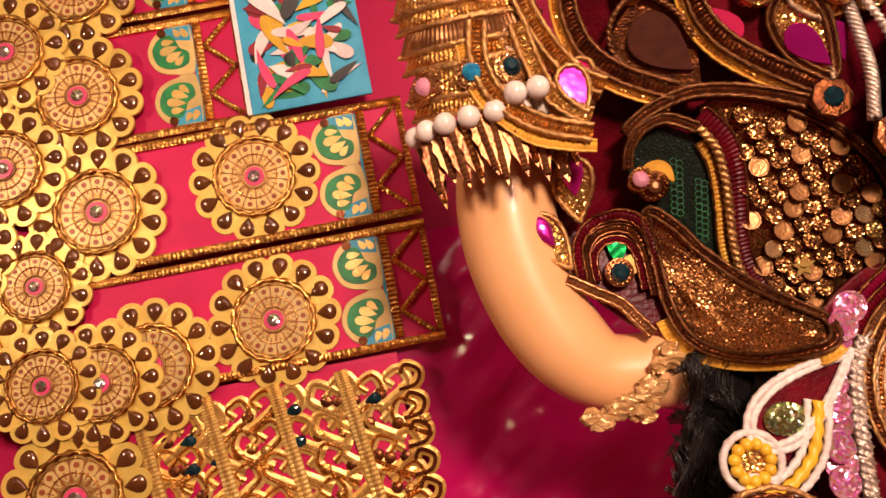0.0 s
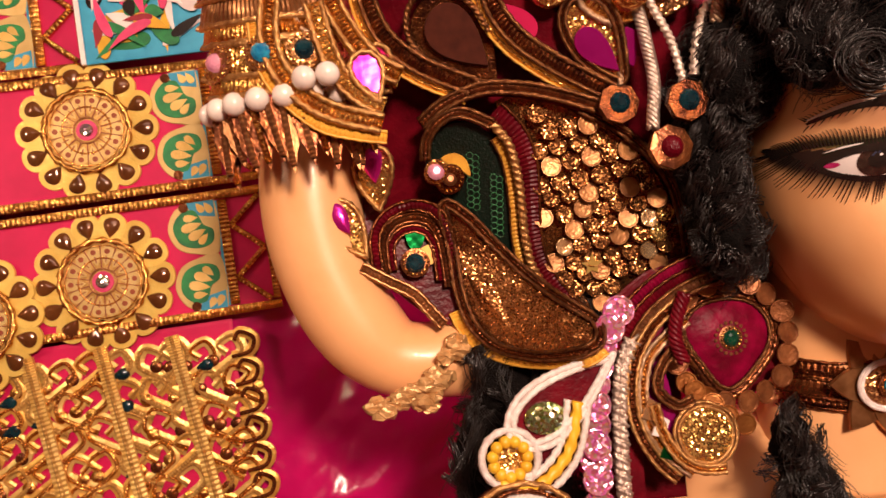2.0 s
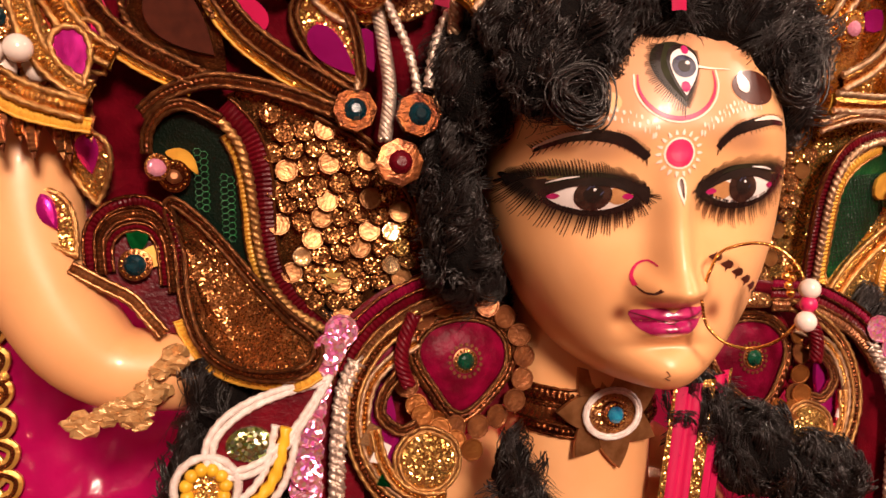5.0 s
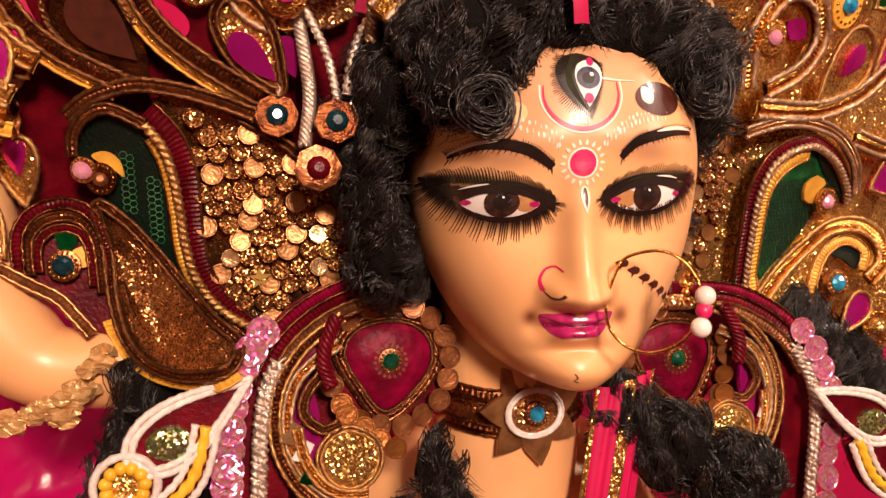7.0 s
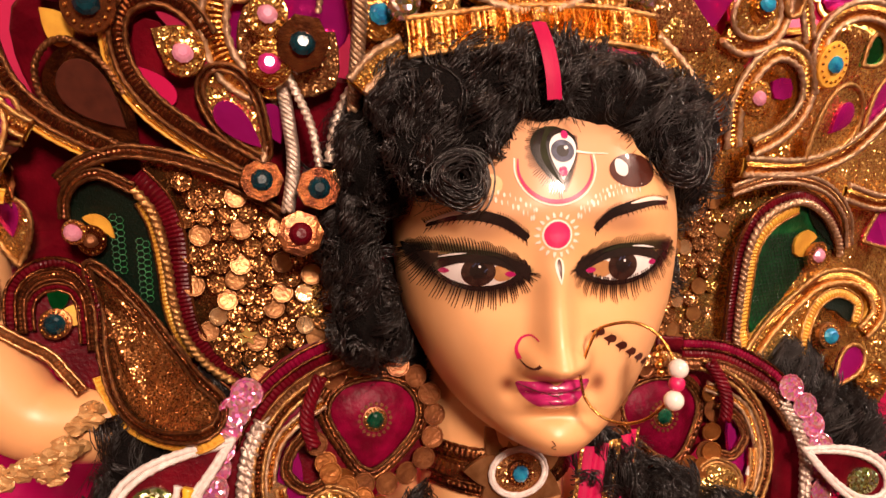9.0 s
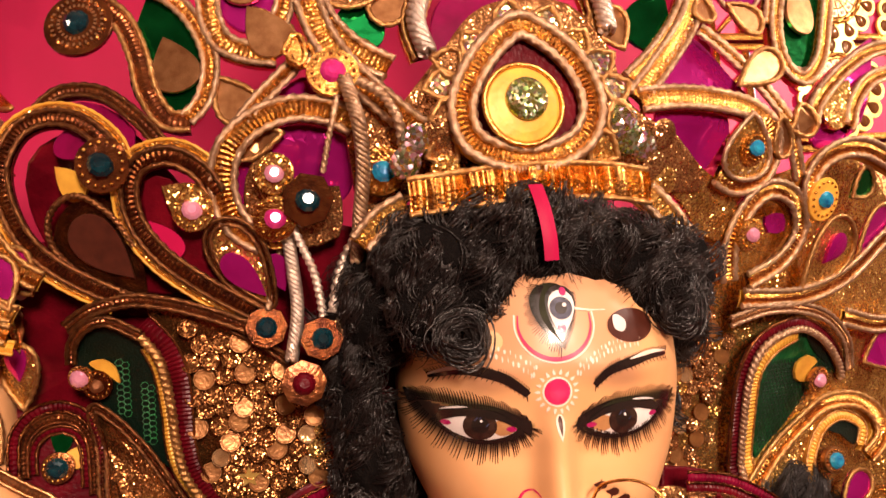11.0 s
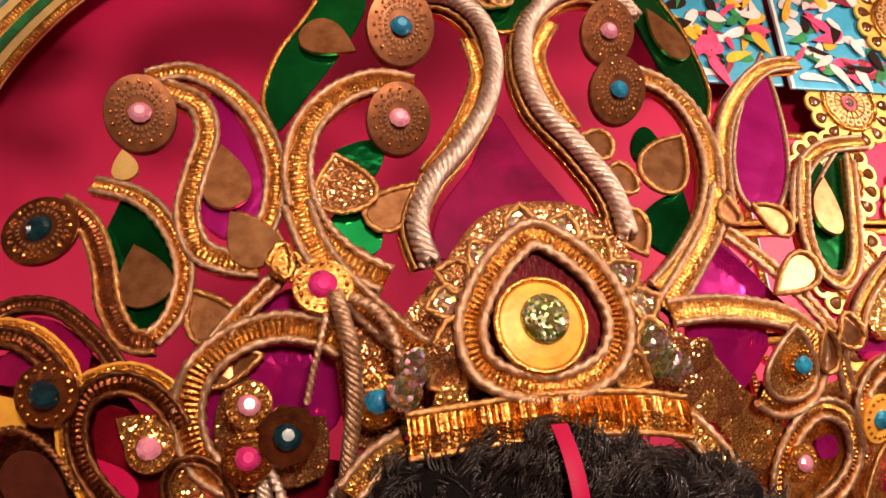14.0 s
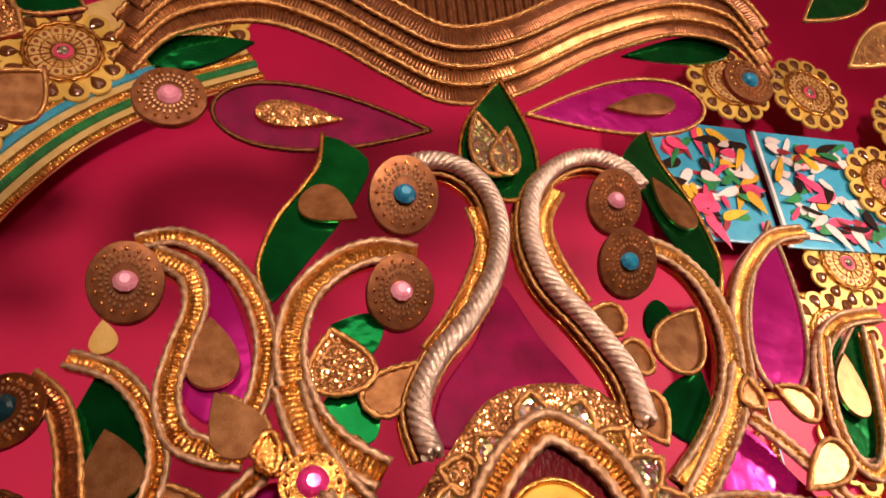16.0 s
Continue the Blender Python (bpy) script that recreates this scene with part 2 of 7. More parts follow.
def ribbon(bm, pts, width, layer, lift, pitch=0.0034, height=0.0011, closed=False):
    """A flat tape with raised cross ribs."""
    line = spline(pts, pitch / 2, closed)
    n = len(line)
    rows = []
    for i, p in enumerate(line):
        a = line[i - 1] if closed or i else p
        b = line[(i + 1) % n] if closed or i < n - 1 else p
        t = (b - a).normalized() if (b - a).length > 1e-9 else Vector((0, 1))
        s = Vector((t.y, -t.x))
        w = width(i / max(n - 1, 1)) if callable(width) else width
        up = lift + (height if i % 2 else 0)
        row = []
        for k, (f, h) in enumerate(((-0.5, -0.006), (-0.5, 0), (-0.25, 0.0012), (0, 0.0018), (0.25, 0.0012), (0.5, 0), (0.5, -0.006))):
            q = p + s * (w * f)
            row.append(bm.verts.new((q.x, layer(q.x, q.y) - up - h, q.y)))
        rows.append(row)
    for i in range(n if closed else n - 1):
        a, b = rows[i], rows[(i + 1) % n]
        for k in range(6):
            bm.faces.new((a[k], a[k + 1], b[k + 1], b[k]))


def offset(pts, d, step=0.004, closed=False):
    line = spline(pts, step, closed)
    n = len(line)
    out = []
    for i, p in enumerate(line):
        a = line[i - 1] if closed or i else p
        b = line[(i + 1) % n] if closed or i < n - 1 else p
        t = (b - a).normalized() if (b - a).length > 1e-9 else Vector((0, 1))
        out.append(p + Vector((t.y, -t.x)) * d)
    return out


def plate(bm, outline, layer, lift, thick=0.004, slot=0, dome=0.0, rings=0):
    """A cut-out card with a small chamfer and, if wanted, a domed face."""
    c = Vector((sum(p[0] for p in outline) / len(outline), sum(p[1] for p in outline) / len(outline)))
    rows = []
    steps = [(1.0, lift - thick), (1.0, lift - 0.0008), (0.975, lift)]
    if dome:
        steps += [(0.75, lift + dome * 0.5), (0.45, lift + dome * 0.85), (0.15, lift + dome)]
    steps += [(0.975 * (1 - k / (rings + 1)), lift) for k in range(1, rings + 1)]
    for f, h in steps:
        rows.append([bm.verts.new((q.x, layer(q.x, q.y) - h, q.y)) for q in (c + (Vector(p) - c) * f for p in outline)])
    n = len(outline)
    for a, b in zip(rows, rows[1:]):
        for k in range(n):
            bm.faces.new((a[k], a[(k + 1) % n], b[(k + 1) % n], b[k])).material_index = slot
    bm.faces.new(rows[-1]).material_index = slot
    bm.faces.new(rows[0][::-1]).material_index = slot


def drop(tip, base, width, bend=0.0, n=30):
    """The outline of a drop from its tip to its round end; bend curls the tip to one side."""
    a, b = Vector(tip), Vector(base)
    d = b - a
    s = Vector((d.y, -d.x)).normalized()
    out = []
    for i in range(n):
        t = 2 * math.pi * i / n
        u = 0.5 - 0.5 * math.cos(t)
        w = math.sin(t) * abs(math.sin(t / 2)) ** 1.1 * 0.62 * width
        out.append(a + d * u + s * (w + bend * d.length * (1 - u) ** 2))
    return out


def circle(c, r, n=24, sq=1.0, turn=0.0):
    return [Vector((c[0] + r * math.cos(2 * math.pi * i / n + turn), c[1] + r * sq * math.sin(2 * math.pi * i / n + turn))) for i in range(n)]


def ball(bm, c, r, seg=10, rings=7, sq=(1, 1, 1)):
    m = Matrix.Translation(c) @ Matrix.Diagonal((r * sq[0], r * sq[1], r * sq[2], 1))
    bmesh.ops.create_uvsphere(bm, u_segments=seg, v_segments=rings, radius=1, matrix=m)
    for f in bm.faces:
        f.smooth = True


# pieces of ornament: each adds its parts to a thing
def scroll(owner, pts, width=0.016, layer=halo, lift=0.006, tape=GOLD, cords=CORD, edge=YELLOW, name="scroll", closed=False, rope=0.0026, both=True):
    bm = bmesh.new()
    ribbon(bm, pts, width, layer, lift, closed=closed)
    band = part(name, bm, tape, owner)
    if edge:
        bm = bmesh.new()
        ribbon(bm, pts, width * 1.55, layer, lift - 0.006, 0.012, 0.0, closed)
        part("backing_board", bm, edge, band)
    for sgn in (-1, 1) if both else (1,):
        bm = bmesh.new()
        sweep(bm, lay(offset(pts, sgn * (width / 2 + rope * 0.7), 0.0022, closed), layer, lift + 0.001), rope, 7, 0.009, 0.25, closed)
        part("cord", bm, cords, band)
    return band


def rope(owner, pts, r, layer=halo, lift=0.01, material=CORD, pitch=None):
    bm = bmesh.new()
    pitch = pitch or max(0.005, r * 1.7)
    if r < 0.004:
        sweep(bm, lay(spline(pts, pitch / 9), layer, lift), r, 10, pitch, 0.2)
        return part("rope", bm, material, owner)
    # five strands laid round one another
    line = lay(spline(pts, r * 0.28), layer, lift)
    turn = 0.0
    paths = [[] for k in range(5)]
    for i, p in enumerate(line):
        a, b = line[max(i - 1, 0)], line[min(i + 1, len(line) - 1)]
        t = (b - a).normalized()
        u = t.cross(Vector((0, 1, 0))).normalized()
        v = u.cross(t)
        turn += (p - a).length * 6.2832 / (r * 3.6)
        for k in range(5):
            w = turn + 1.2566 * k
            paths[k].append(p + (u * math.cos(w) + v * math.sin(w)) * r * 0.66)
    for k in range(5):
        sweep(bm, paths[k], r * 0.35, 6, 0.0, 0.0)
    return part("rope", bm, material, owner)


def leafdrop(owner, tip, base, width, foil, inner=None, bend=0.0, rim=CORD_G, layer=halo, lift=0.004, name="drop_foil", size=0.5):
    bm = bmesh.new()
    o = drop(tip, base, width, bend)
    plate(bm, o, layer, lift, 0.004)
    p = part(name, bm, foil, owner)
    if rim:
        bm = bmesh.new()
        sweep(bm, lay(spline(o, 0.0025, True), layer, lift + 0.001), 0.0022, 6, 0.008, 0.25, True)
        part("rim_cord", bm, rim, p)
    if inner:
        a, b = Vector(tip), Vector(base)
        bm = bmesh.new()
        plate(bm, drop(a.lerp(b, 0.42), a.lerp(b, 0.42 + size), width * size, bend * 0.3), layer, lift + 0.005, 0.005, dome=0.002)
        part("inner_drop", bm, inner, p)
    return p


def gem(owner, c, r, stone, seat=GLIT_G, layer=halo, lift=0.012, big=2.1, sides=18, beads=True):
    c = Vector(c)
    bm = bmesh.new()
    plate(bm, circle(c, r * big, sides), layer, lift, 0.006, dome=0.001)
    s = part("gem_setting", bm, seat, owner)
    if beads:
        bm = bmesh.new()
        n = 16
        for i in range(n):
            q = c + Vector((math.cos(6.2832 * i / n), math.sin(6.2832 * i / n))) * r * (big * 0.78)
            ball(bm, (q.x, layer(q.x, q.y) - lift - 0.001, q.y), r * 0.17, 6, 4)
        tagged(part("bead_ring", bm, GOLD, s), kind="stuff")
    if big > 2.5:
        bm = bmesh.new()
        for i in range(26):
            d = Vector((math.cos(6.2832 * i / 26), math.sin(6.2832 * i / 26)))
            e = Vector((-d.y, d.x)) * r * 0.085
            for q0, q1 in ((1.25, 1.5), (1.75, 2.0)):
                o = [c + d * r * q0 - e, c + d * r * q1 - e, c + d * r * q1 + e, c + d * r * q0 + e]
                plate(bm, o, layer, lift + 0.0034, 0.003)
        tagged(part("stitch_ring", bm, STITCH, s), kind="stuff")
    bm = bmesh.new()
    y = layer(c.x, c.y) - lift
    m = 10
    rows = []
    for f, h in ((1.0, 0.0), (1.0, 0.001), (0.72, r * 0.45), (0.42, r * 0.6)):
        rows.append([bm.verts.new((c.x + r * f * math.cos(6.2832 * i / m), y - 0.001 - h, c.y + r * f * math.sin(6.2832 * i / m))) for i in range(m)])
    for a, b in zip(rows, rows[1:]):
        for k in range(m):
            bm.faces.new((a[k], a[(k + 1) % m], b[(k + 1) % m], b[k]))
    bm.faces.new(rows[-1])
    part("gem", bm, stone, s)
    return s


def inside(p, poly):
    c = False
    for i in range(len(poly)):
        a, b = poly[i - 1], poly[i]
        if (a[1] > p[1]) != (b[1] > p[1]) and p[0] < (b[0] - a[0]) * (p[1] - a[1]) / (b[1] - a[1]) + a[0]:
            c = not c
    return c


def sequin_mesh(name, r, material):
    bm = bmesh.new()
    rows = [[bm.verts.new((r * f * math.cos(6.2832 * i / 12), -h, r * f * math.sin(6.2832 * i / 12))) for i in range(12)] for f, h in ((1, 0.0), (0.97, 0.0009), (0.88, 0.0009), (0.80, 0.0002), (0.16, 0.0))]
    for a, b in zip(rows, rows[1:]):
        for k in range(12):
            bm.faces.new((a[k], a[(k + 1) % 12], b[(k + 1) % 12], b[k]))
    bm.faces.new(rows[-1])
    me = bpy.data.meshes.new(name)
    bm.to_mesh(me)
    bm.free()
    me.materials.append(material)
    return me


def sequins(owner, poly, r, material, base, layer=halo, lift=0.006, gap=0.95, seed=1):
    """Overlapping round sequins on the part of the board within an outline."""
    rng = random.Random(seed)
    me = sequin_mesh("sequin", r, material)
    kinds = [sequin_mesh("sequin", r * 0.92, base), sequin_mesh("sequin", r * 0.9, GLIT_G), sequin_mesh("sequin", r * 0.9, PALE_SEQUIN)]
    x0, x1 = min(p[0] for p in poly), max(p[0] for p in poly)
    z0, z1 = min(p[1] for p in poly), max(p[1] for p in poly)
    d = 2 * r * gap
    for j in range(int((z1 - z0) / (d * 0.87)) + 1):
        for i in range(int((x1 - x0) / d) + 1):
            p = (x0 + d * (i + 0.5 * (j % 2)) + rng.uniform(-0.2, 0.2) * r, z0 + d * 0.87 * j + rng.uniform(-0.2, 0.2) * r)
            if inside(p, poly) and rng.random() < 0.95:
                ob = new("sequin", rng.choices([me, *kinds], (34, 56, 5, 5))[0])
                ob.parent = owner
                ob.matrix_parent_inverse = Matrix.Translation(-owner.location) if owner.type == "EMPTY" else Matrix()
                ob.matrix_basis = pose(p[0], layer(p[0], p[1]) - lift - rng.uniform(0, 0.0008), p[1], rng.uniform(-4, 4), 0, rng.uniform(-4, 4))


def board(owner, pts, material, layer=halo, lift=0.0, thick=0.006, name="board", closed=True):
    bm = bmesh.new()
    plate(bm, spline(pts, 0.012, True), layer, lift, thick, rings=5)
    return part(name, bm, material, owner)


# ---- the room ----
def slab(name, lo, hi, material, label, category):
    bm = bmesh.new()
    bmesh.ops.create_cube(bm, size=1, matrix=Matrix.Translation([(a + b) / 2 for a, b in zip(lo, hi)]) @ Matrix.Diagonal([*(b - a for a, b in zip(lo, hi)), 1]))
    return tagged(part(name, bm, material, None), label, category, kind="structure")


slab("floor", (-2.6, -3.1, -0.1), (3.6, 1.3, 0), CARPET, "worn dark red carpet on the hall floor", "floor")
slab("ceiling", (-2.6, -3.1, 3.3), (3.6, 1.3, 3.4), PLASTER, "plain warm plaster ceiling of the hall", "ceiling")
slab("wall_left", (-2.7, -3.1, 0), (-2.6, 1.3, 3.3), PLASTER, "plain warm plaster wall of the hall", "wall")
slab("wall_right", (3.6, -3.1, 0), (3.7, 1.3, 3.3), PLASTER, "plain warm plaster wall of the hall", "wall")
slab("wall_front", (-2.6, -3.2, 0), (3.6, -3.1, 3.3), PLASTER, "plain warm plaster wall of the hall", "wall")
slab("wall_back", (-2.6, 1.2, 0), (3.6, 1.3, 3.3), PLASTER, "plaster wall behind the pink cloth", "wall")

# the pink cloth behind the idol
bm = bmesh.new()
W, H = 150, 90
grid = []
for j in range(H + 1):
    row = []
    for i in range(W + 1):
        x, z = -2.6 + 6.2 * i / W, 3.3 * j / H
        y = 1.05 + 0.004 * noise.noise((x * 3, z * 1.2, 0)) + 0.0015 * noise.noise((x * 9, z * 7, 3))
        row.append(bm.verts.new((x, y, z)))
    grid.append(row)
for j in range(H):
    for i in range(W):
        bm.faces.new((grid[j][i], grid[j][i + 1], grid[j + 1][i + 1], grid[j + 1][i]))
tagged(part("backdrop_cloth", bm, PINK, None, smooth=True), "taut deep pink cloth backdrop with faint wrinkles", "backdrop cloth", kind="structure")

# shiny drape low on the cloth
bm = bmesh.new()
grid = []
for j in range(161):
    row = []
    for i in range(141):
        x, z = -0.15 + 0.90 * i / 140, 0.62 + 1.0 * j / 160
        u, v = x * 0.8 + z * 0.6, z * 0.8 - x * 0.6
        fold = 0.012 * noise.noise((u * 4, v * 9, 1)) + 0.010 * noise.noise((u * 9, v * 26, 5)) + 0.003 * noise.noise((u * 40, v * 60, 9))
        row.append(bm.verts.new((x, 1.024 + fold * (0.3 + max(0, min(1, (x + 0.01) / 0.06))), z)))
    grid.append(row)
for j in range(160):
    for i in range(140):
        bm.faces.new((grid[j][i], grid[j][i + 1], grid[j + 1][i + 1], grid[j + 1][i]))
tagged(part("satin_drape", bm, SATIN, None, smooth=True), "shiny wrinkled magenta satin drape behind the arm", "drape", kind="structure")
slab("altar", (-0.2, 0.45, 0.0), (1.2, 1.0, 0.62), CARPET, "cloth-covered altar block under the idol", "altar")


# ---- the idol ----
FX = 0.505


def table(rows, v):
    """A smooth value out of rows of (key, value)."""
    if v <= rows[0][0]:
        return rows[0][1]
    if v >= rows[-1][0]:
        return rows[-1][1]
    n = len(rows)
    k = next(i for i in range(n - 1) if v <= rows[i + 1][0])
    (a, x), (b, y) = rows[k], rows[k + 1]
    h, t = b - a, (v - a) / (b - a)
    m0 = (y - rows[k - 1][1]) / (b - rows[k - 1][0]) if k else (y - x) / h
    m1 = (rows[k + 2][1] - x) / (rows[k + 2][0] - a) if k + 2 < n else (y - x) / h
    return (1 + 2 * t) * (1 - t) ** 2 * x + t * (1 - t) ** 2 * h * m0 + t * t * (3 - 2 * t) * y + t * t * (t - 1) * h * m1


HALF = [(1.3665, 0.004), (1.3685, 0.020), (1.374, 0.034), (1.384, 0.049), (1.398, 0.064), (1.42, 0.080), (1.45, 0.096), (1.48, 0.107), (1.52, 0.112), (1.56, 0.110), (1.60, 0.103), (1.64, 0.084), (1.67, 0.045), (1.68, 0.004)]
GX = FX + 0.009
FRONT = [(1.3665, 0.505), (1.3685, 0.492), (1.374, 0.483), (1.383, 0.477), (1.40, 0.474), (1.42, 0.469), (1.45, 0.463), (1.48, 0.456), (1.505, 0.447), (1.525, 0.436), (1.56, 0.433), (1.60, 0.447), (1.64, 0.480), (1.67, 0.53), (1.68, 0.55)]
NOSE = [(1.424, 0.0), (1.428, 0.007), (1.432, 0.027), (1.437, 0.0355), (1.443, 0.033), (1.455, 0.0262), (1.476, 0.0195), (1.498, 0.0135), (1.512, 0.0065), (1.525, 0.0012), (1.535, 0.0)]


def bell(v, c, s):
    return math.exp(-((v - c) / s) ** 2)


def face_y(x, z):
    """The depth of the idol's face."""
    u = abs(x - FX)
    w = max(table(HALF, z), 0.004)
    q = min(abs(x - GX) / w, 1.0)
    back = 0.57
    y = back - (back - table(FRONT, z)) * (1 - q ** 2.3) ** 0.55
    nose = table(NOSE, z)
    y -= nose * math.exp(-(u / (0.0115 + 0.12 * max(0, nose - 0.016))) ** 2.4)
    y -= 0.014 * bell(u, 0.0165, 0.0075) * bell(z, 1.4405, 0.0095)
    y += 0.005 * bell(u, 0.047, 0.030) * bell(z, 1.520, 0.012)
    y -= 0.0045 * bell(u, 0.050, 0.026) * bell(z, 1.503, 0.013)
    y -= 0.004 * bell(u, 0.045, 0.03) * bell(z, 1.540, 0.010)
    y += 0.003 * bell(u, 0.035, 0.02) * bell(z, 1.484, 0.010)
    y -= 0.005 * bell(u, 0.058, 0.030) * bell(z, 1.452, 0.028)
    y -= 0.0105 * math.exp(-(u / 0.0200) ** 4) * bell(z, 1.4225, 0.0052)
    y -= 0.0105 * math.exp(-(u / 0.0165) ** 4) * bell(z, 1.4125, 0.0052)
    y += 0.0040 * bell(z, 1.4185, 0.0016) * math.exp(-(u / 0.020) ** 4)
    y += 0.0035 * bell(u, 0.0275, 0.006) * bell(z, 1.419, 0.008)
    y += 0.0045 * bell(z, 1.401, 0.005) * bell(u, 0, 0.020)
    y -= 0.006 * bell(z, 1.383, 0.011) * bell(u, 0, 0.020)
    return y


# the head turns and leans a little
TURN_HEAD = Matrix.Translation((0.508, 0.432, 1.5)) @ Matrix.Rotation(radians(-9.5), 4, "Z") @ Matrix.Rotation(radians(2.4), 4, "Y") @ Matrix.Translation((-0.508, -0.432, -1.5))


def patch(bm, outline, slot, lift=0.0006, rings=5):
    """A thin painted shape that follows the face."""
    lift *= 0.6
    c = Vector((sum(p[0] for p in outline) / len(outline), sum(p[1] for p in outline) / len(outline)))
    n = len(outline)
    rows = []
    for k in range(1, rings + 1):
        rows.append([bm.verts.new((q.x, face_y(q.x, q.y) - lift, q.y)) for q in (c + (Vector(p) - c) * (k / rings) for p in outline)])
    mid = bm.verts.new((c.x, face_y(c.x, c.y) - lift, c.y))
    fs = [bm.faces.new((mid, rows[0][k], rows[0][(k + 1) % n])) for k in range(n)]
    for a, b in zip(rows, rows[1:]):
        fs += [bm.faces.new((a[k], b[k], b[(k + 1) % n], a[(k + 1) % n])) for k in range(n)]
    for f in fs:
        f.material_index = slot
        f.smooth = True


def stroke(bm, line, w, slot, lift=0.001):
    """A brush stroke on the face, w wide (a number or a function of the way along)."""
    lift *= 0.6
    pts = spline(line, 0.002)
    n = len(pts)
    rows = []
    for i, p in enumerate(pts):
        a, b = pts[max(i - 1, 0)], pts[min(i + 1, n - 1)]
        t = (b - a).normalized()
        s = Vector((t.y, -t.x))
        h = (w(i / (n - 1)) if callable(w) else w) / 2
        rows.append([bm.verts.new((q.x, face_y(q.x, q.y) - lift, q.y)) for q in (p - s * h, p, p + s * h)])
    for a, b in zip(rows, rows[1:]):
        for k in range(2):
            f = bm.faces.new((a[k], a[k + 1], b[k + 1], b[k]))
            f.material_index = slot
            f.smooth = True


def almond(c, inner, outer, up, down, lean, side, n=36):
    """An eye's outline: inner and outer reach, height above and below; side is +1 where outer lies at greater x."""
    out = []
    for i in range(n):
        t = 2 * math.pi * i / n
        x = math.cos(t)
        z = math.sin(t)
        reach = outer if x > 0 else inner
        hz = (up if z > 0 else down) * abs(z) ** 1.5 * (1 if z > 0 else -1)
        px, pz = x * reach, hz
        out.append(Vector((c[0] + side * (px * math.cos(lean) - pz * math.sin(lean)), c[1] + px * math.sin(lean) + pz * math.cos(lean))))
    return out


WASH = mat("pale_sandal_wash", (0.88, 0.60, 0.36), 0.34, 0.0, (0.86, 0.53, 0.26), 70, 0.15, 200)
SLATE = mat("slate_blue_eye_paint", (0.07, 0.075, 0.13), 0.14, 0.0, (0.02, 0.02, 0.04), 200, coat=0.8)
DUSKY = mat("shaded_eye_white", (0.52, 0.27, 0.11), 0.3, 0.0, (0.38, 0.18, 0.07), 120, coat=0.3)
UMBER = mat("umber_paint", (0.075, 0.018, 0.010), 0.35, 0.0, (0.05, 0.012, 0.007), 120, coat=0.2)
SLOTS = [SKIN, LIP, BLACK, SHADOW, SOFT, WHITE, IRIS, REDP, TAN, DUSKY, UMBER, WASH, SLATE]


def over(m, layer, colour):
    """A second colour laid thinly over a surface by a mesh layer: paint and painted shade."""
    nt = m.node_tree
    b = nt.nodes["Principled BSDF"]
    below = b.inputs["Base Color"].links[0].from_socket
    at = nt.nodes.new("ShaderNodeAttribute")
    at.attribute_name = layer
    mix = nt.nodes.new("ShaderNodeMix")
    mix.data_type = "RGBA"
    mix.inputs["B"].default_value = (*colour, 1)
    nt.links.new(at.outputs["Fac"], mix.inputs["Factor"])
    nt.links.new(below, mix.inputs["A"])
    nt.links.new(mix.outputs["Result"], b.inputs["Base Color"])


# sandal paint, darkened to carry the hair's shade on the forehead
over(SKIN, "sandal_and_shade", (0.60, 0.31, 0.17))
over(SKIN, "rouge_and_shade", (0.16, 0.022, 0.012))
over(SKIN, "lid_green", (0.030, 0.040, 0.010))
over(SKIN, "kohl", (0.022, 0.012, 0.009))
# eyes: side, pupil, then inner and outer reach, height above and below and lean of the kohl, and of the white
EYES = ((-1, (0.456, 1.5043), (0.456, 1.5110), (0.0355, 0.0490, 0.0082, 0.0250, 0.27), (0.0235, 0.0250, 0.0080, 0.0092, 0.10)),
        (1, (0.5515, 1.5042), (0.552, 1.5080), (0.0345, 0.0470, 0.0092, 0.0200, 0.15), (0.0260, 0.0285, 0.0082, 0.0092, 0.07)))


def smooth(t):
    t = max(0.0, min(1.0, t))
    return t * t * (3 - 2 * t)


def eye_paint(x, z):
    """How thickly kohl and green lie at a place on the face."""
    kohl = green = 0.0
    for side, pupil, c, (inner, outer, up, down, lean), white in EYES:
        dx, dz = side * (x - c[0]), z - c[1]
        a, h = dx * math.cos(lean) + dz * math.sin(lean), dz * math.cos(lean) - dx * math.sin(lean)
        r = a / (outer if a > 0 else inner)
        room = max(0.0, 1 - abs(r) ** 2.2) ** 0.75
        if h < 0:
            k = smooth((1.22 - (-h) / (down * (0.1 + room))) / 0.62) * smooth((1.12 - abs(r)) / 0.25)
            kohl = max(kohl, k)
        else:
            k = smooth((1.35 - h / (up * (0.15 + 0.85 * room))) / 0.55) * smooth((1.10 - abs(r)) / 0.15)
            green = max(green, 0.93 * k)
    return kohl, green


bm = bmesh.new()
LAYERS = {n: bm.verts.layers.float.new(n) for n in ("kohl", "lid_green", "rouge_and_shade", "sandal_and_shade")}
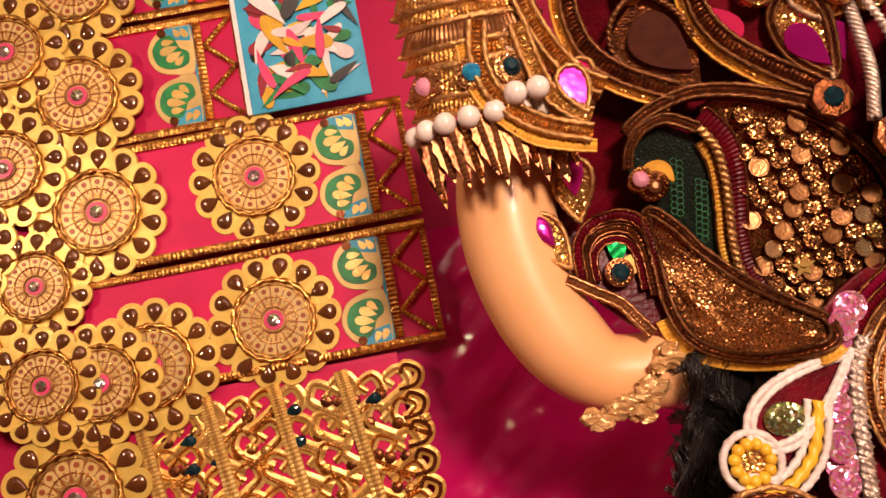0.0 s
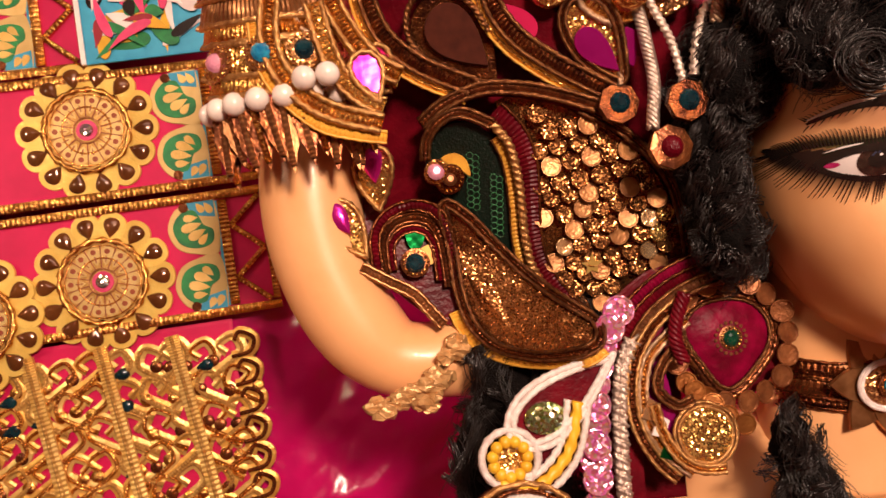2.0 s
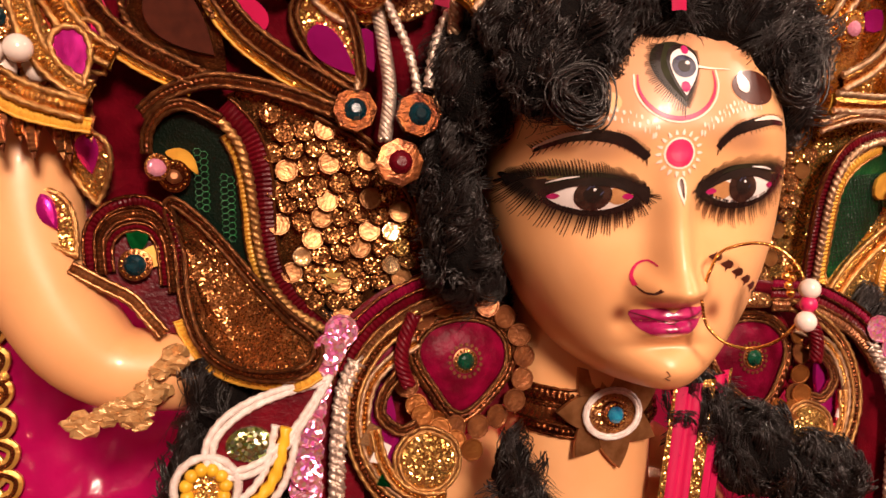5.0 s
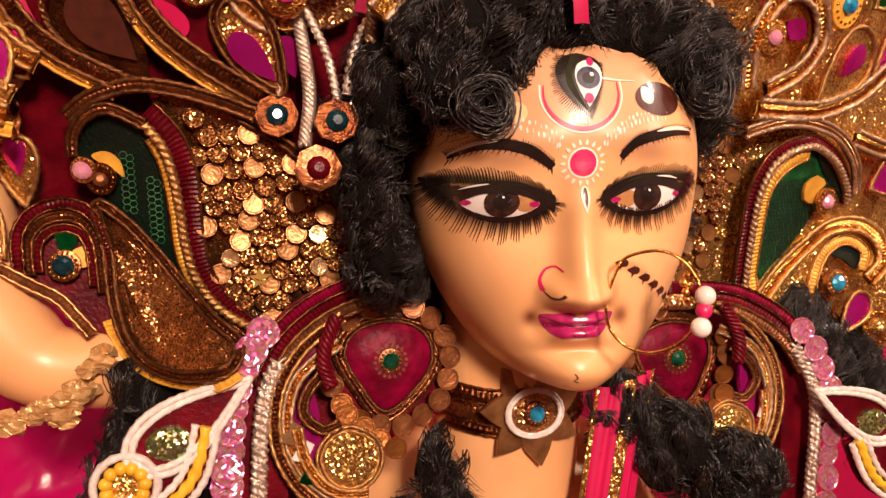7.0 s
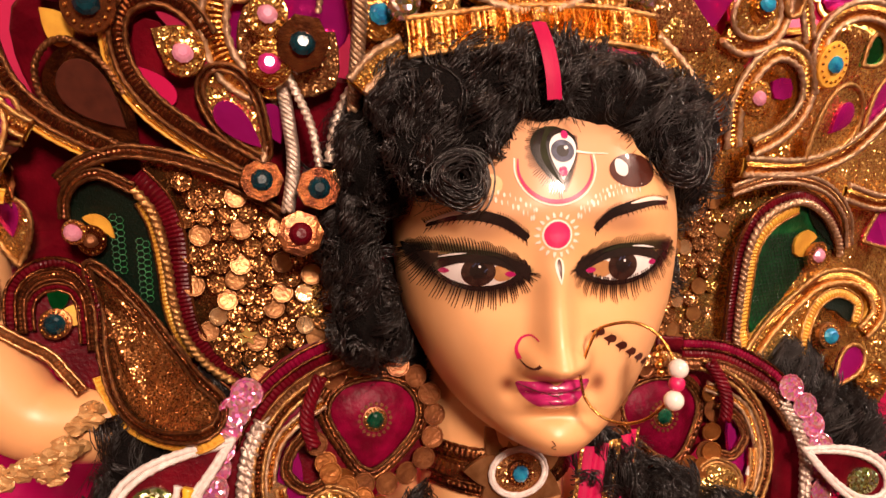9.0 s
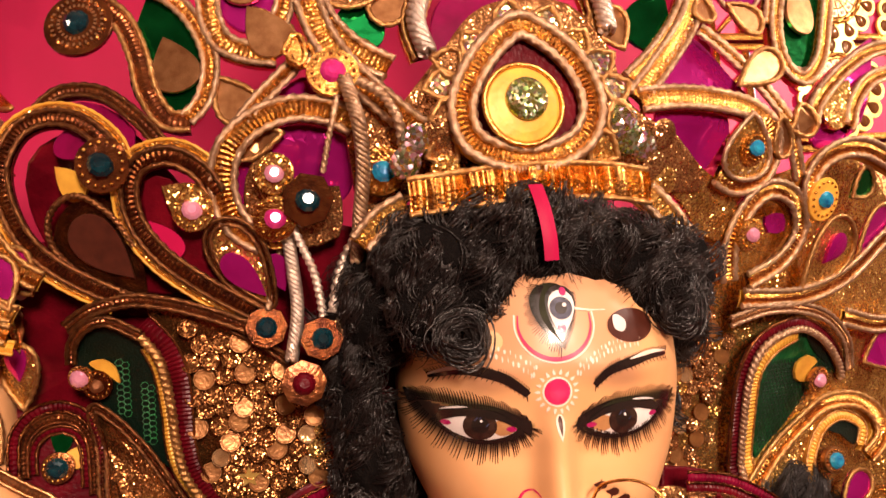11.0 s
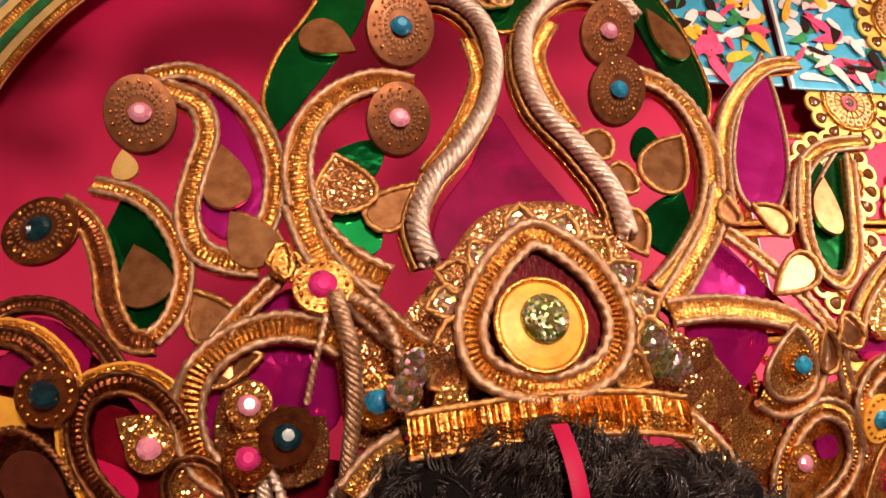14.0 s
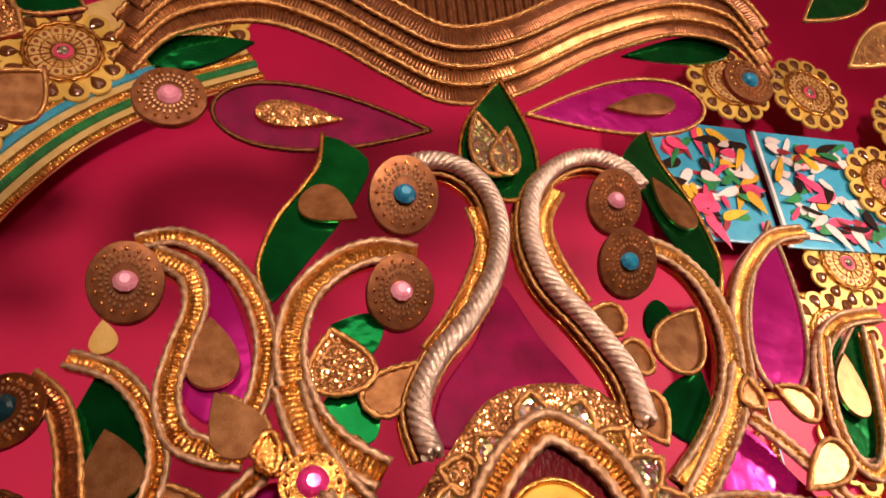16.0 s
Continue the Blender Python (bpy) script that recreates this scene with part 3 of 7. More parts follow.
# head: front as a sculpted sheet, back as a plain shell
Z0 = HALF[0][0]
for sgn, NZ, NX in ((1, 230, 170), (-1, 60, 40)):
    rows = []
    for j in range(NZ + 1):
        z = Z0 + (1.68 - Z0) * j / NZ
        w = table(HALF, z)
        row = []
        for i in range(NX + 1):
            x = GX + w * math.sin(math.pi * (i / NX - 0.5))
            y = face_y(x, z) if sgn > 0 else 0.57 + 0.12 * math.sqrt(max(0, 1 - ((x - GX) / w) ** 2)) * min(1, w / 0.08)
            v = bm.verts.new((x, y, z))
            if sgn > 0:
                v[LAYERS["kohl"]], v[LAYERS["lid_green"]] = eye_paint(x, z)
                # rouge at the mouth corners; painted shade under the lip and beside the nose
                v[LAYERS["rouge_and_shade"]] = min(0.9, 0.9 * bell(x, 0.4755, 0.0055) * bell(z, 1.4250, 0.006) + 0.8 * bell(x, 0.5370, 0.0055) * bell(z, 1.4235, 0.0075) + 0.35 * bell(x, FX, 0.018) * bell(z, 1.403, 0.003) + 0.25 * bell(abs(x - FX), 0.0255, 0.004) * bell(z, 1.443, 0.010))
                v[LAYERS["sandal_and_shade"]] = 0.85 * smooth((z - 1.528 + 0.25 * abs(x - FX)) / 0.02) * smooth((1.17 - abs(x - FX) / 0.058) / 0.4) + 0.5 * bell(x, FX, 0.012) * bell(z, 1.515, 0.02)
            row.append(v)
        rows.append(row)
    for j in range(NZ):
        for i in range(NX):
            bm.faces.new((rows[j][i], rows[j][i + 1], rows[j + 1][i + 1], rows[j + 1][i])).smooth = True
# painted features
BROWS = ([(0.4868, 1.5240), (0.4790, 1.5305), (0.4690, 1.5365), (0.4540, 1.5408), (0.4393, 1.5409), (0.4240, 1.5370)],
         [(0.5305, 1.5280), (0.5398, 1.5370), (0.5545, 1.5416), (0.5732, 1.5450), (0.5905, 1.5448)])
for (side, pupil, kc, kohl, white), brow in zip(EYES, BROWS):
    inner, outer, up, down, lean = white
    cx, cz = pupil
    c = (cx, cz - 0.001)
    # black rim, the white of the eye, its reddened corners, and shade painted tan on the inner part
    patch(bm, almond((cx, cz + 0.0006), inner + 0.0080, outer + 0.0055, up + 0.0052, down + 0.0050, lean, side), 2, 0.0010, 8)
    patch(bm, almond(c, inner, outer, up, down, lean, side), 5, 0.0015, 8)
    patch(bm, almond((cx - side * 0.0145, cz - 0.0016), 0.0088, 0.0075, 0.0050, 0.0060, lean, side), 9, 0.0018, 3)
    for f, reach in ((-1, inner), (1, outer)):
        q = Vector((cx + side * f * (reach - 0.0034) * math.cos(lean), c[1] + f * (reach - 0.0034) * math.sin(lean)))
        patch(bm, almond(q, 0.0036, 0.0036, 0.0019, 0.0018, lean, side), 1, 0.0021, 2)
    patch(bm, circle((cx, cz - 0.0006), 0.0108, 28, 0.90), 6, 0.0024, 4)
    patch(bm, circle((cx, cz), 0.0056, 18), 2, 0.0028, 2)
    # lighter streaks and a white dot, painted as glints in the eye
    for dx, dz, w in ((-0.0035, 0.0030, 0.0010), (-0.0005, 0.0040, 0.0009), (0.0035, -0.0010, 0.0007)):
        stroke(bm, [(cx + dx, cz + dz), (cx + dx + 0.0022, cz + dz + 0.0022)], w, 12, 0.0031)
    patch(bm, circle((cx + 0.0008, cz + 0.0028), 0.0009, 8), 5, 0.0034, 1)
    # the upper lid comes down over the iris
    edge = [Vector((cx + side * a * math.cos(lean), c[1] + a * math.sin(lean) + up * (1 - (a / (outer if a > 0 else inner)) ** 2) ** 0.75 + 0.0012)) for a in (-inner * 0.97, -0.015, -0.006, 0.004, 0.013, outer * 0.97)]
    stroke(bm, edge, lambda t: 0.0012 + 0.0042 * math.sin(math.pi * t), 2, 0.0037)
    # upper lid: its gloss painted as a white line over the dark rim
    stroke(bm, [(cx + side * 0.026, cz + 0.0092), (cx + side * 0.014, cz + 0.0122), (cx - side * 0.004, cz + 0.0118), (cx - side * 0.016, cz + 0.0085)], lambda t: 0.0034 * math.sin(math.pi * t) + 0.0003, 3, 0.0016)
    stroke(bm, [(cx + side * 0.0255, cz + 0.0105), (cx + side * 0.017, cz + 0.0118), (cx + side * 0.007, cz + 0.0122)], lambda t: 0.0011 * math.sin(math.pi * t) + 0.0002, 5, 0.0040)
    # lashes, long below and short above
    inner, outer, up, down, lean = kohl
    rim = almond((kc[0], kc[1]), inner - 0.001, outer, up * 1.12, down * 0.92, lean, side, 150)
    for i, p in enumerate(rim):
        t = 2 * math.pi * i / 150
        low = i > 75
        if i in (0, 75) or (low and i % 5 == 4):
            continue
        d = Vector((side * (0.25 + 0.75 * math.cos(t)) * (0.7 if low else 0.35), math.sin(t) if low else 1.0)).normalized()
        ln = (0.0105 if low else 0.0050) * (0.70 + 0.45 * abs(math.sin(i * 12.9898))) * (0.55 + 0.45 * abs(math.sin(t)) ** 0.7)
        b = Vector((side * 0.0012, 0))
        stroke(bm, [p - d * 0.006, p + d * ln * 0.4 + b * 0.3, p + d * ln + b], lambda t: 0.0010 * (1 - 0.75 * t), 2, 0.0017 + 0.0001 * (i % 3))
    # brow with fine hairs, and its sheen painted white along the tail
    stroke(bm, brow, lambda t: 0.0016 + 0.0052 * math.sin(math.pi * min(1, t * 0.86 + 0.14)) ** 0.8, 2, 0.0010)
    fine = spline(brow, 0.0016)
    for i, p in enumerate(fine):
        f = i / len(fine)
        for sg in (1, -1) if i % 2 else (1,):
            q = Vector(p) + Vector((0, 0.0018 * sg))
            stroke(bm, [q, q + Vector((side * (0.0026 if f > 0.35 else -0.0004), 0.0036 * sg))], lambda t: 0.0009 * (1 - 0.8 * t), 2, 0.0013)
    tail = [Vector(p) + Vector((0, 0.0022)) for p in brow[-3:]]
    stroke(bm, tail, lambda t: 0.0024 * math.sin(math.pi * t) + 0.0003, 8, 0.0016)
    # rows of white dashes from the temple to the bindi
    dash = spline([(cx + side * 0.012, 1.5515), (cx - side * 0.002, 1.5500), (cx - side * 0.018, 1.5452), (cx - side * 0.0335, 1.5345)], 0.0030)
    for i, p in enumerate(dash):
        for k, (a, b) in enumerate(((0.0, 0.0036), (0.0052, 0.0082))):
            w = Vector((side * -0.0006 * math.sin(i * 1.7), 1)).normalized()
            q = Vector(p) + Vector((0.0018 * k + 0.0008 * math.sin(i * 5.9), 0.0014 * math.sin(i * 3.1)))
            stroke(bm, [q + w * a, q + w * b], lambda t: (0.0012 + 0.0007 * math.sin(i * 4.7 + k)) * (0.45 + 0.55 * math.sin(math.pi * t)), 8, 0.0008)
# nostril curl and shade
stroke(bm, [(FX - 0.0235, 1.4440), (FX - 0.0250, 1.4510), (FX - 0.0215, 1.4580), (FX - 0.0155, 1.4600), (FX - 0.0120, 1.4560)], lambda t: 0.0022 * (1 - 0.75 * t) + 0.0003, 7, 0.0010)
stroke(bm, [(FX - 0.0235, 1.4440), (FX - 0.0205, 1.4398), (FX - 0.0165, 1.4388), (FX - 0.0135, 1.4412)], lambda t: 0.0005 + 0.0016 * t, 10, 0.0010)
# bindi in its ring of white dots, with a fine drop below
patch(bm, circle((0.505, 1.5255), 0.0098, 24), 8, 0.0008, 3)
patch(bm, circle((0.505, 1.5255), 0.0085, 24), 7, 0.0014, 3)
patch(bm, circle((0.505, 1.5252), 0.0055, 20), 7, 0.0018, 2)
for i in range(18):
    a = i * 0.34907
    d = Vector((math.cos(a), math.sin(a)))
    stroke(bm, [Vector((0.505, 1.5255)) + d * 0.0112, Vector((0.505, 1.5255)) + d * 0.0150], lambda t: 0.0026 * math.sin(math.pi * min(1, t + 0.25)), 8, 0.0012)
patch(bm, drop((0.5065, 1.4930), (0.5055, 1.5110), 0.0062), 8, 0.0010, 3)
patch(bm, drop((0.5065, 1.4965), (0.5055, 1.5100), 0.0030), 10, 0.0014, 3)
# third eye within its red crescent
arc = [(0.506 + 0.0240 * math.sin(a * 0.36), 1.5705 - 0.0240 * math.cos(a * 0.36)) for a in range(-5, 6)]
stroke(bm, arc, lambda t: 0.0006 + 0.0023 * math.sin(math.pi * t), 7, 0.0013)
stroke(bm, [(0.506 + 0.0262 * math.sin(a * 0.36), 1.5705 - 0.0262 * math.cos(a * 0.36)) for a in range(-5, 6)], 0.0011, 8, 0.0011)
patch(bm, drop((0.5085, 1.5540), (0.5035, 1.5970), 0.030), 3, 0.0008, 5)
patch(bm, drop((0.5095, 1.5570), (0.5120, 1.5950), 0.0215), 2, 0.0012, 4)
patch(bm, drop((0.5098, 1.5600), (0.5125, 1.5915), 0.0185), 5, 0.0018, 4)
patch(bm, circle((0.5112, 1.5795), 0.0076, 20), 12, 0.0023, 3)
patch(bm, circle((0.5112, 1.5795), 0.0040, 14), 2, 0.0026, 2)
# white dot painted as the third eye's glint
patch(bm, circle((0.5135, 1.5815), 0.0014, 8), 5, 0.0030, 1)
patch(bm, circle((0.5138, 1.5905), 0.0024, 8, 1.3), 1, 0.0024, 1)
patch(bm, circle((0.5102, 1.5660), 0.0030, 8, 1.2), 1, 0.0024, 1)
for i in range(38):
    f = i / 37
    p = Vector((0.5000 + 0.0090 * f ** 2.2 - 0.0065 * math.sin(math.pi * f), 1.5950 - 0.0400 * f))
    d = Vector((-1 + 0.9 * f ** 2, 0.25 - 1.1 * f)).normalized()
    stroke(bm, [p - d * 0.002, p + d * (0.0060 + 0.0025 * abs(math.sin(i * 7)))], lambda t: 0.0011 * (1 - 0.8 * t), 2, 0.0016)
    p2 = Vector((0.5190 - 0.0100 * f ** 1.6 + 0.001 * math.sin(3 * f), 1.5900 - 0.0350 * f))
    stroke(bm, [p2, p2 + Vector((0.8, -0.2 - 0.7 * f)).normalized() * 0.0036], lambda t: 0.0009 * (1 - 0.8 * t), 2, 0.0016)
stroke(bm, [(0.520, 1.5790), (0.5290, 1.5775), (0.5420, 1.5770)], lambda t: 0.0014 * (1 - t) + 0.0003, 8, 0.0016)
# umber ring with a white heart, and a pale spot opposite
patch(bm, circle((0.5600, 1.5660), 0.0185, 24, 0.62), 10, 0.0009, 4)
patch(bm, almond((0.5510, 1.5668), 0.0050, 0.0050, 0.0075, 0.0050, 0.5, 1), 5, 0.0014, 2)
patch(bm, circle((0.4640, 1.5600), 0.0082, 16, 0.9), 11, 0.0008, 2)
# lips
LX = 0.505
up_line = [(LX - 0.0250, 1.4262), (LX - 0.0150, 1.4278), (LX - 0.0060, 1.4282), (LX, 1.4248), (LX + 0.0060, 1.4282), (LX + 0.0150, 1.4278), (LX + 0.0250, 1.4258)]
low_line = [(LX + 0.0170, 1.4128), (LX, 1.4080), (LX - 0.0170, 1.4132)]
patch(bm, spline(up_line + low_line, 0.002, True), 1, 0.0007, 8)
stroke(bm, [(LX - 0.025, 1.4262), (LX - 0.012, 1.4212), (LX - 0.004, 1.4185), (LX, 1.4172), (LX + 0.004, 1.4185), (LX + 0.012, 1.4212), (LX + 0.025, 1.4258)], lambda t: 0.0004 + 0.0007 * math.sin(math.pi * t), 10, 0.0012)
stroke(bm, [(LX + 0.001, 1.4170), (LX + 0.004, 1.4130), (LX - 0.002, 1.4110), (LX - 0.005, 1.4140)], 0.0006, 10, 0.0012)
# zigzag of small leaves on the cheek, a curl on the chin
for i in range(6):
    p = Vector((0.5355, 1.4590)).lerp(Vector((0.5790, 1.4315)), i / 5)
    patch(bm, drop(p + Vector((-0.0050, 0.0012)), p + Vector((0.0050, 0.0)), 0.0058), 10, 0.0009, 2)
    stroke(bm, [p + Vector((0.001, 0.0042)), p, p + Vector((-0.001, -0.0042))], lambda t: 0.0016 * math.sin(math.pi * t) + 0.0003, 10, 0.0011)
stroke(bm, [(0.503, 1.3850), (0.5055, 1.3815), (0.5030, 1.3795), (0.5065, 1.3780)], 0.0007, 10, 0.001)
bm.transform(TURN_HEAD)
# neck, chest and the raised arm
sweep(bm, spline([(0.514, 0.632, 1.46), (0.514, 0.638, 1.38), (0.512, 0.648, 1.32), (0.510, 0.665, 1.26)], 0.01), lambda t: 0.056 + 0.012 * t, 28)
ball(bm, (0.51, 0.70, 1.16), 0.17, 32, 24, (1.05, 0.62, 0.95))
sweep(bm, spline([(0.51, 0.72, 1.16), (0.51, 0.72, 0.95), (0.51, 0.72, 0.80), (0.51, 0.72, 0.62)], 0.02), lambda t: table([(0, 0.16), (0.4, 0.12), (0.7, 0.17), (1, 0.22)], t), 32)
AXIS = [(0.101, 1.667), (0.082, 1.579), (0.083, 1.511), (0.102, 1.451), (0.133, 1.413), (0.176, 1.404), (0.213, 1.401)]
sweep(bm, spline([(x, 0.68, z) for x, z in AXIS], 0.008), lambda t: table([(0, 0.034), (0.25, 0.044), (0.5, 0.043), (0.66, 0.040), (0.8, 0.034), (1, 0.034)], t), 28)
idol = part("idol_statue", bm, SLOTS, None)
tagged(idol, "painted ochre clay idol with raised arm and large kohl eyes", "statue")


# ---- hair ----
def strand(bm, p, axis, length, coil, r, turns, phase, sides=4):
    axis = axis.normalized()
    u = axis.cross(Vector((0.31, -1, 0.2))).normalized()
    v = axis.cross(u)
    k = int(turns * 7) + 2
    line = []
    for i in range(k + 1):
        t = i / k
        a = phase + turns * 2 * math.pi * t
        line.append(p + axis * length * t + (u * math.cos(a) + v * math.sin(a)) * coil * (0.5 + 0.5 * math.sin(math.pi * min(1, t + 0.2))))
    sweep(bm, line, lambda t: r * (1.05 - 0.75 * t), sides)


def hair(name, label, lumps, count, seed, flow, coil=0.0078, length=0.048, r=0.00064):
    """A dark mass of lumps clothed in many fine wavy locks."""
    rng = random.Random(seed)
    owner = thing(name, label, "hair", lumps[0][0])
    bm = bmesh.new()
    for c, s in lumps:
        m = Matrix.Translation(c) @ Matrix.Diagonal((s[0], s[1], s[2], 1))
        ret = bmesh.ops.create_icosphere(bm, subdivisions=4, radius=1, matrix=m)
        for v in ret["verts"]:
            d = (v.co - Vector(c)).normalized()
            v.co += d * (0.004 * noise.noise(v.co * 90) + 0.003 * noise.noise(v.co * 220))
    part("hair_mass", bm, HAIR_BASE, owner, smooth=True)
    bm = bmesh.new()
    area = [s[0] * s[2] for c, s in lumps]
    for i in range(count):
        c, s = rng.choices(lumps, area)[0]
        d = Vector((rng.gauss(0, 1), -abs(rng.gauss(0, 0.9)), rng.gauss(0, 1))).normalized()
        p = Vector((c[0] + d.x * s[0], c[1] + d.y * s[1], c[2] + d.z * s[2]))
        ax = Vector(flow) + Vector((rng.uniform(-0.6, 0.6), 0, rng.uniform(-0.6, 0.6)))
        ax -= d * ax.dot(d)
        k = rng.uniform(0.6, 1.2)
        p = p - ax.normalized() * length * k * 0.5 - d * 0.003
        turns, ph = rng.uniform(0.9, 1.8), rng.uniform(0, 6.28)
        for f in range(17):
            off = Vector((rng.uniform(-1, 1), rng.uniform(-0.5, 0.5), rng.uniform(-1, 1))) * 0.0040
            strand(bm, p + off, ax + Vector((rng.uniform(-1, 1), 0, rng.uniform(-1, 1))) * 0.06, length * k * rng.uniform(0.8, 1.08), coil * k * rng.uniform(0.85, 1.1), r * rng.uniform(0.5, 1.0), turns, ph + 0.13 * f, 3)
    tagged(part("curly_hair", bm, HAIR, owner, smooth=True), kind="stuff")
    return owner


wig = hair("wig", "thick black curly hair framing the idol's face", [
    ((0.412, 0.545, 1.595), (0.034, 0.045, 0.045)), ((0.391, 0.565, 1.54), (0.021, 0.04, 0.06)), ((0.394, 0.570, 1.485), (0.019, 0.035, 0.045)), ((0.411, 0.596, 1.472), (0.020, 0.028, 0.038)),
    ((0.455, 0.488, 1.620), (0.048, 0.040, 0.034)), ((0.436, 0.474, 1.588), (0.026, 0.026, 0.028)), ((0.470, 0.466, 1.604), (0.026, 0.024, 0.024)),
    ((0.512, 0.472, 1.630), (0.058, 0.038, 0.028)), ((0.566, 0.464, 1.612), (0.046, 0.036, 0.027)), ((0.597, 0.462, 1.588), (0.031, 0.032, 0.027)), ((0.512, 0.456, 1.612), (0.020, 0.020, 0.012)), ((0.630, 0.495, 1.600), (0.032, 0.040, 0.036)),
    ((0.640, 0.520, 1.570), (0.022, 0.04, 0.038)), ((0.650, 0.58, 1.52), (0.012, 0.03, 0.05)), ((0.512, 0.57, 1.62), (0.11, 0.06, 0.05)), ((0.438, 0.645, 1.430), (0.026, 0.015, 0.040))], 680, 5, (0, 0, -1))
for c, rad in (((0.449, 0.446, 1.566), 0.019), ((0.606, 0.448, 1.572), 0.019)):
    rng = random.Random(3)
    bm = bmesh.new()
    for k in range(150):
        a0, f, g = rng.uniform(0, 6.2832), rng.uniform(0.0, 6.2832), math.sqrt(rng.random())
        lean, ox, oz = rng.gauss(0, 0.22), rng.gauss(0, 0.0022), rng.gauss(0, 0.0022)
        line = []
        for i in range(15):
            a = a0 + i * 0.30
            q = rad * (0.66 + 0.34 * g * math.cos(f + 0.08 * i) + 0.05 * math.sin(3 * a + f))
            line.append(Vector((c[0] + ox + q * math.cos(a), c[1] - 0.002 + rad * 0.42 * g * math.sin(f + 0.08 * i) + lean * q * math.cos(a), c[2] + oz + q * math.sin(a) * (0.95 - lean))))
        sweep(bm, line, lambda t: 0.0006 * (1.1 - 0.6 * t), 3)
    tagged(part("ringlet", bm, HAIR, wig), kind="stuff")
hair("hair_fall", "loose black hair falling beside the neck", [((0.425, 0.575, 1.30), (0.014, 0.02, 0.03)), ((0.43, 0.57, 1.25), (0.024, 0.025, 0.05))], 60, 11, (0.1, 0, -1), 0.006, 0.06)
hair("hair_fall", "loose black hair falling over the sash", [((0.598, 0.585, 1.325), (0.020, 0.025, 0.03)), ((0.635, 0.575, 1.285), (0.035, 0.025, 0.035)), ((0.69, 0.57, 1.25), (0.04, 0.025, 0.035))], 120, 12, (0.7, 0, -0.8), 0.006, 0.06)
hair("hair_fall", "black wavy hair hanging below the wing by the elbow", [((0.232, 0.64, 1.378), (0.040, 0.02, 0.035)), ((0.215, 0.64, 1.31), (0.048, 0.02, 0.06)), ((0.29, 0.655, 1.395), (0.06, 0.012, 0.026)), ((0.235, 0.645, 1.23), (0.06, 0.02, 0.06))], 170, 13, (0.2, 0, -1), 0.005, 0.08)
hair("hair_fall", "black wavy hair hanging below the other wing", [((0.83, 0.65, 1.345), (0.04, 0.02, 0.04)), ((0.88, 0.65, 1.30), (0.05, 0.02, 0.05))], 100, 14, (-0.2, 0, -1), 0.005, 0.08)


# ---- cards and medallions on the cloth ----
def border(owner, a, b, w=0.011, lift=0.006, name="gold_edging", y=1.0):
    bm = bmesh.new()
    ribbon(bm, [a, b], w, flat(y), lift, 0.005, 0.0014)
    return part(name, bm, GOLD, owner)


MR = 0.086


def medallion_parts():
    """Meshes of a medallion centred on the origin."""
    R, zero = MR, flat(0.0)
    made = []
    bm = bmesh.new()
    plate(bm, circle((0, 0), R * 0.63, 48), zero, 0.0045, 0.004)
    made.append(("disc", bm, DULL))
    for rad, r in ((0.605, 0.0034), (0.53, 0.0010), (0.345, 0.0012), (0.19, 0.0014)):
        bm = bmesh.new()
        sweep(bm, [Vector((p.x, -0.0055, p.y)) for p in circle((0, 0), R * rad, 96)], r, 6, 0.0042, 0.4, True)
        made.append(("ring", bm, GOLD if rad > 0.3 else BRASS))
    bm = bmesh.new()
    for i in range(14):
        a = 6.2832 * (i + 0.5) / 14
        d = Vector((math.cos(a), math.sin(a)))
        plate(bm, drop(d * R * 0.24, d * R * 0.52, R * 0.20, 0.0, 16), zero, 0.0056, 0.003)
    made.append(("pale_petal_ring", bm, PALE))
    bm = bmesh.new()
    for i in range(14):
        a = 6.2832 * (i + 0.5) / 14
        plate(bm, circle((R * 0.445 * math.cos(a), R * 0.445 * math.sin(a)), R * 0.040, 9), zero, 0.0068, 0.003)
        d, n = Vector((math.cos(a), math.sin(a))), Vector((-math.sin(a), math.cos(a)))
        plate(bm, [d * R * 0.28 - n * 0.0005, d * R * 0.38 - n * 0.0008, d * R * 0.38 + n * 0.0008, d * R * 0.28 + n * 0.0005], zero, 0.0066, 0.002)
        e, m = Vector((math.cos(a + 0.2244), math.sin(a + 0.2244))), Vector((-math.sin(a + 0.2244), math.cos(a + 0.2244)))
        plate(bm, [e * R * 0.20 - m * 0.0006, e * R * 0.52 - m * 0.0006, e * R * 0.52 + m * 0.0006, e * R * 0.20 + m * 0.0006], zero, 0.0062, 0.002)
    made.append(("stud_ring", bm, RUSSET))
    bm = bmesh.new()
    plate(bm, circle((0, 0), R * 0.155, 20), zero, 0.006, 0.003)
    made.append(("centre", bm, P_PINK))
    bm = bmesh.new()
    plate(bm, circle((0, 0), R * 0.098, 14), zero, 0.008, 0.003, dome=0.002)
    made.append(("stone", bm, HOLO_S))
    return made


def petal_meshes():
    R, zero = MR, flat(0.0)
    bm = bmesh.new()
    plate(bm, drop((0, R * 0.42), (0, R * 1.02), R * 0.45), zero, 0.003, 0.004)
    petal = bm
    bm = bmesh.new()
    plate(bm, drop((0, R * 0.64), (0, R * 0.945), R * 0.255), zero, 0.0042, 0.003, dome=0.0034)
    return petal, bm


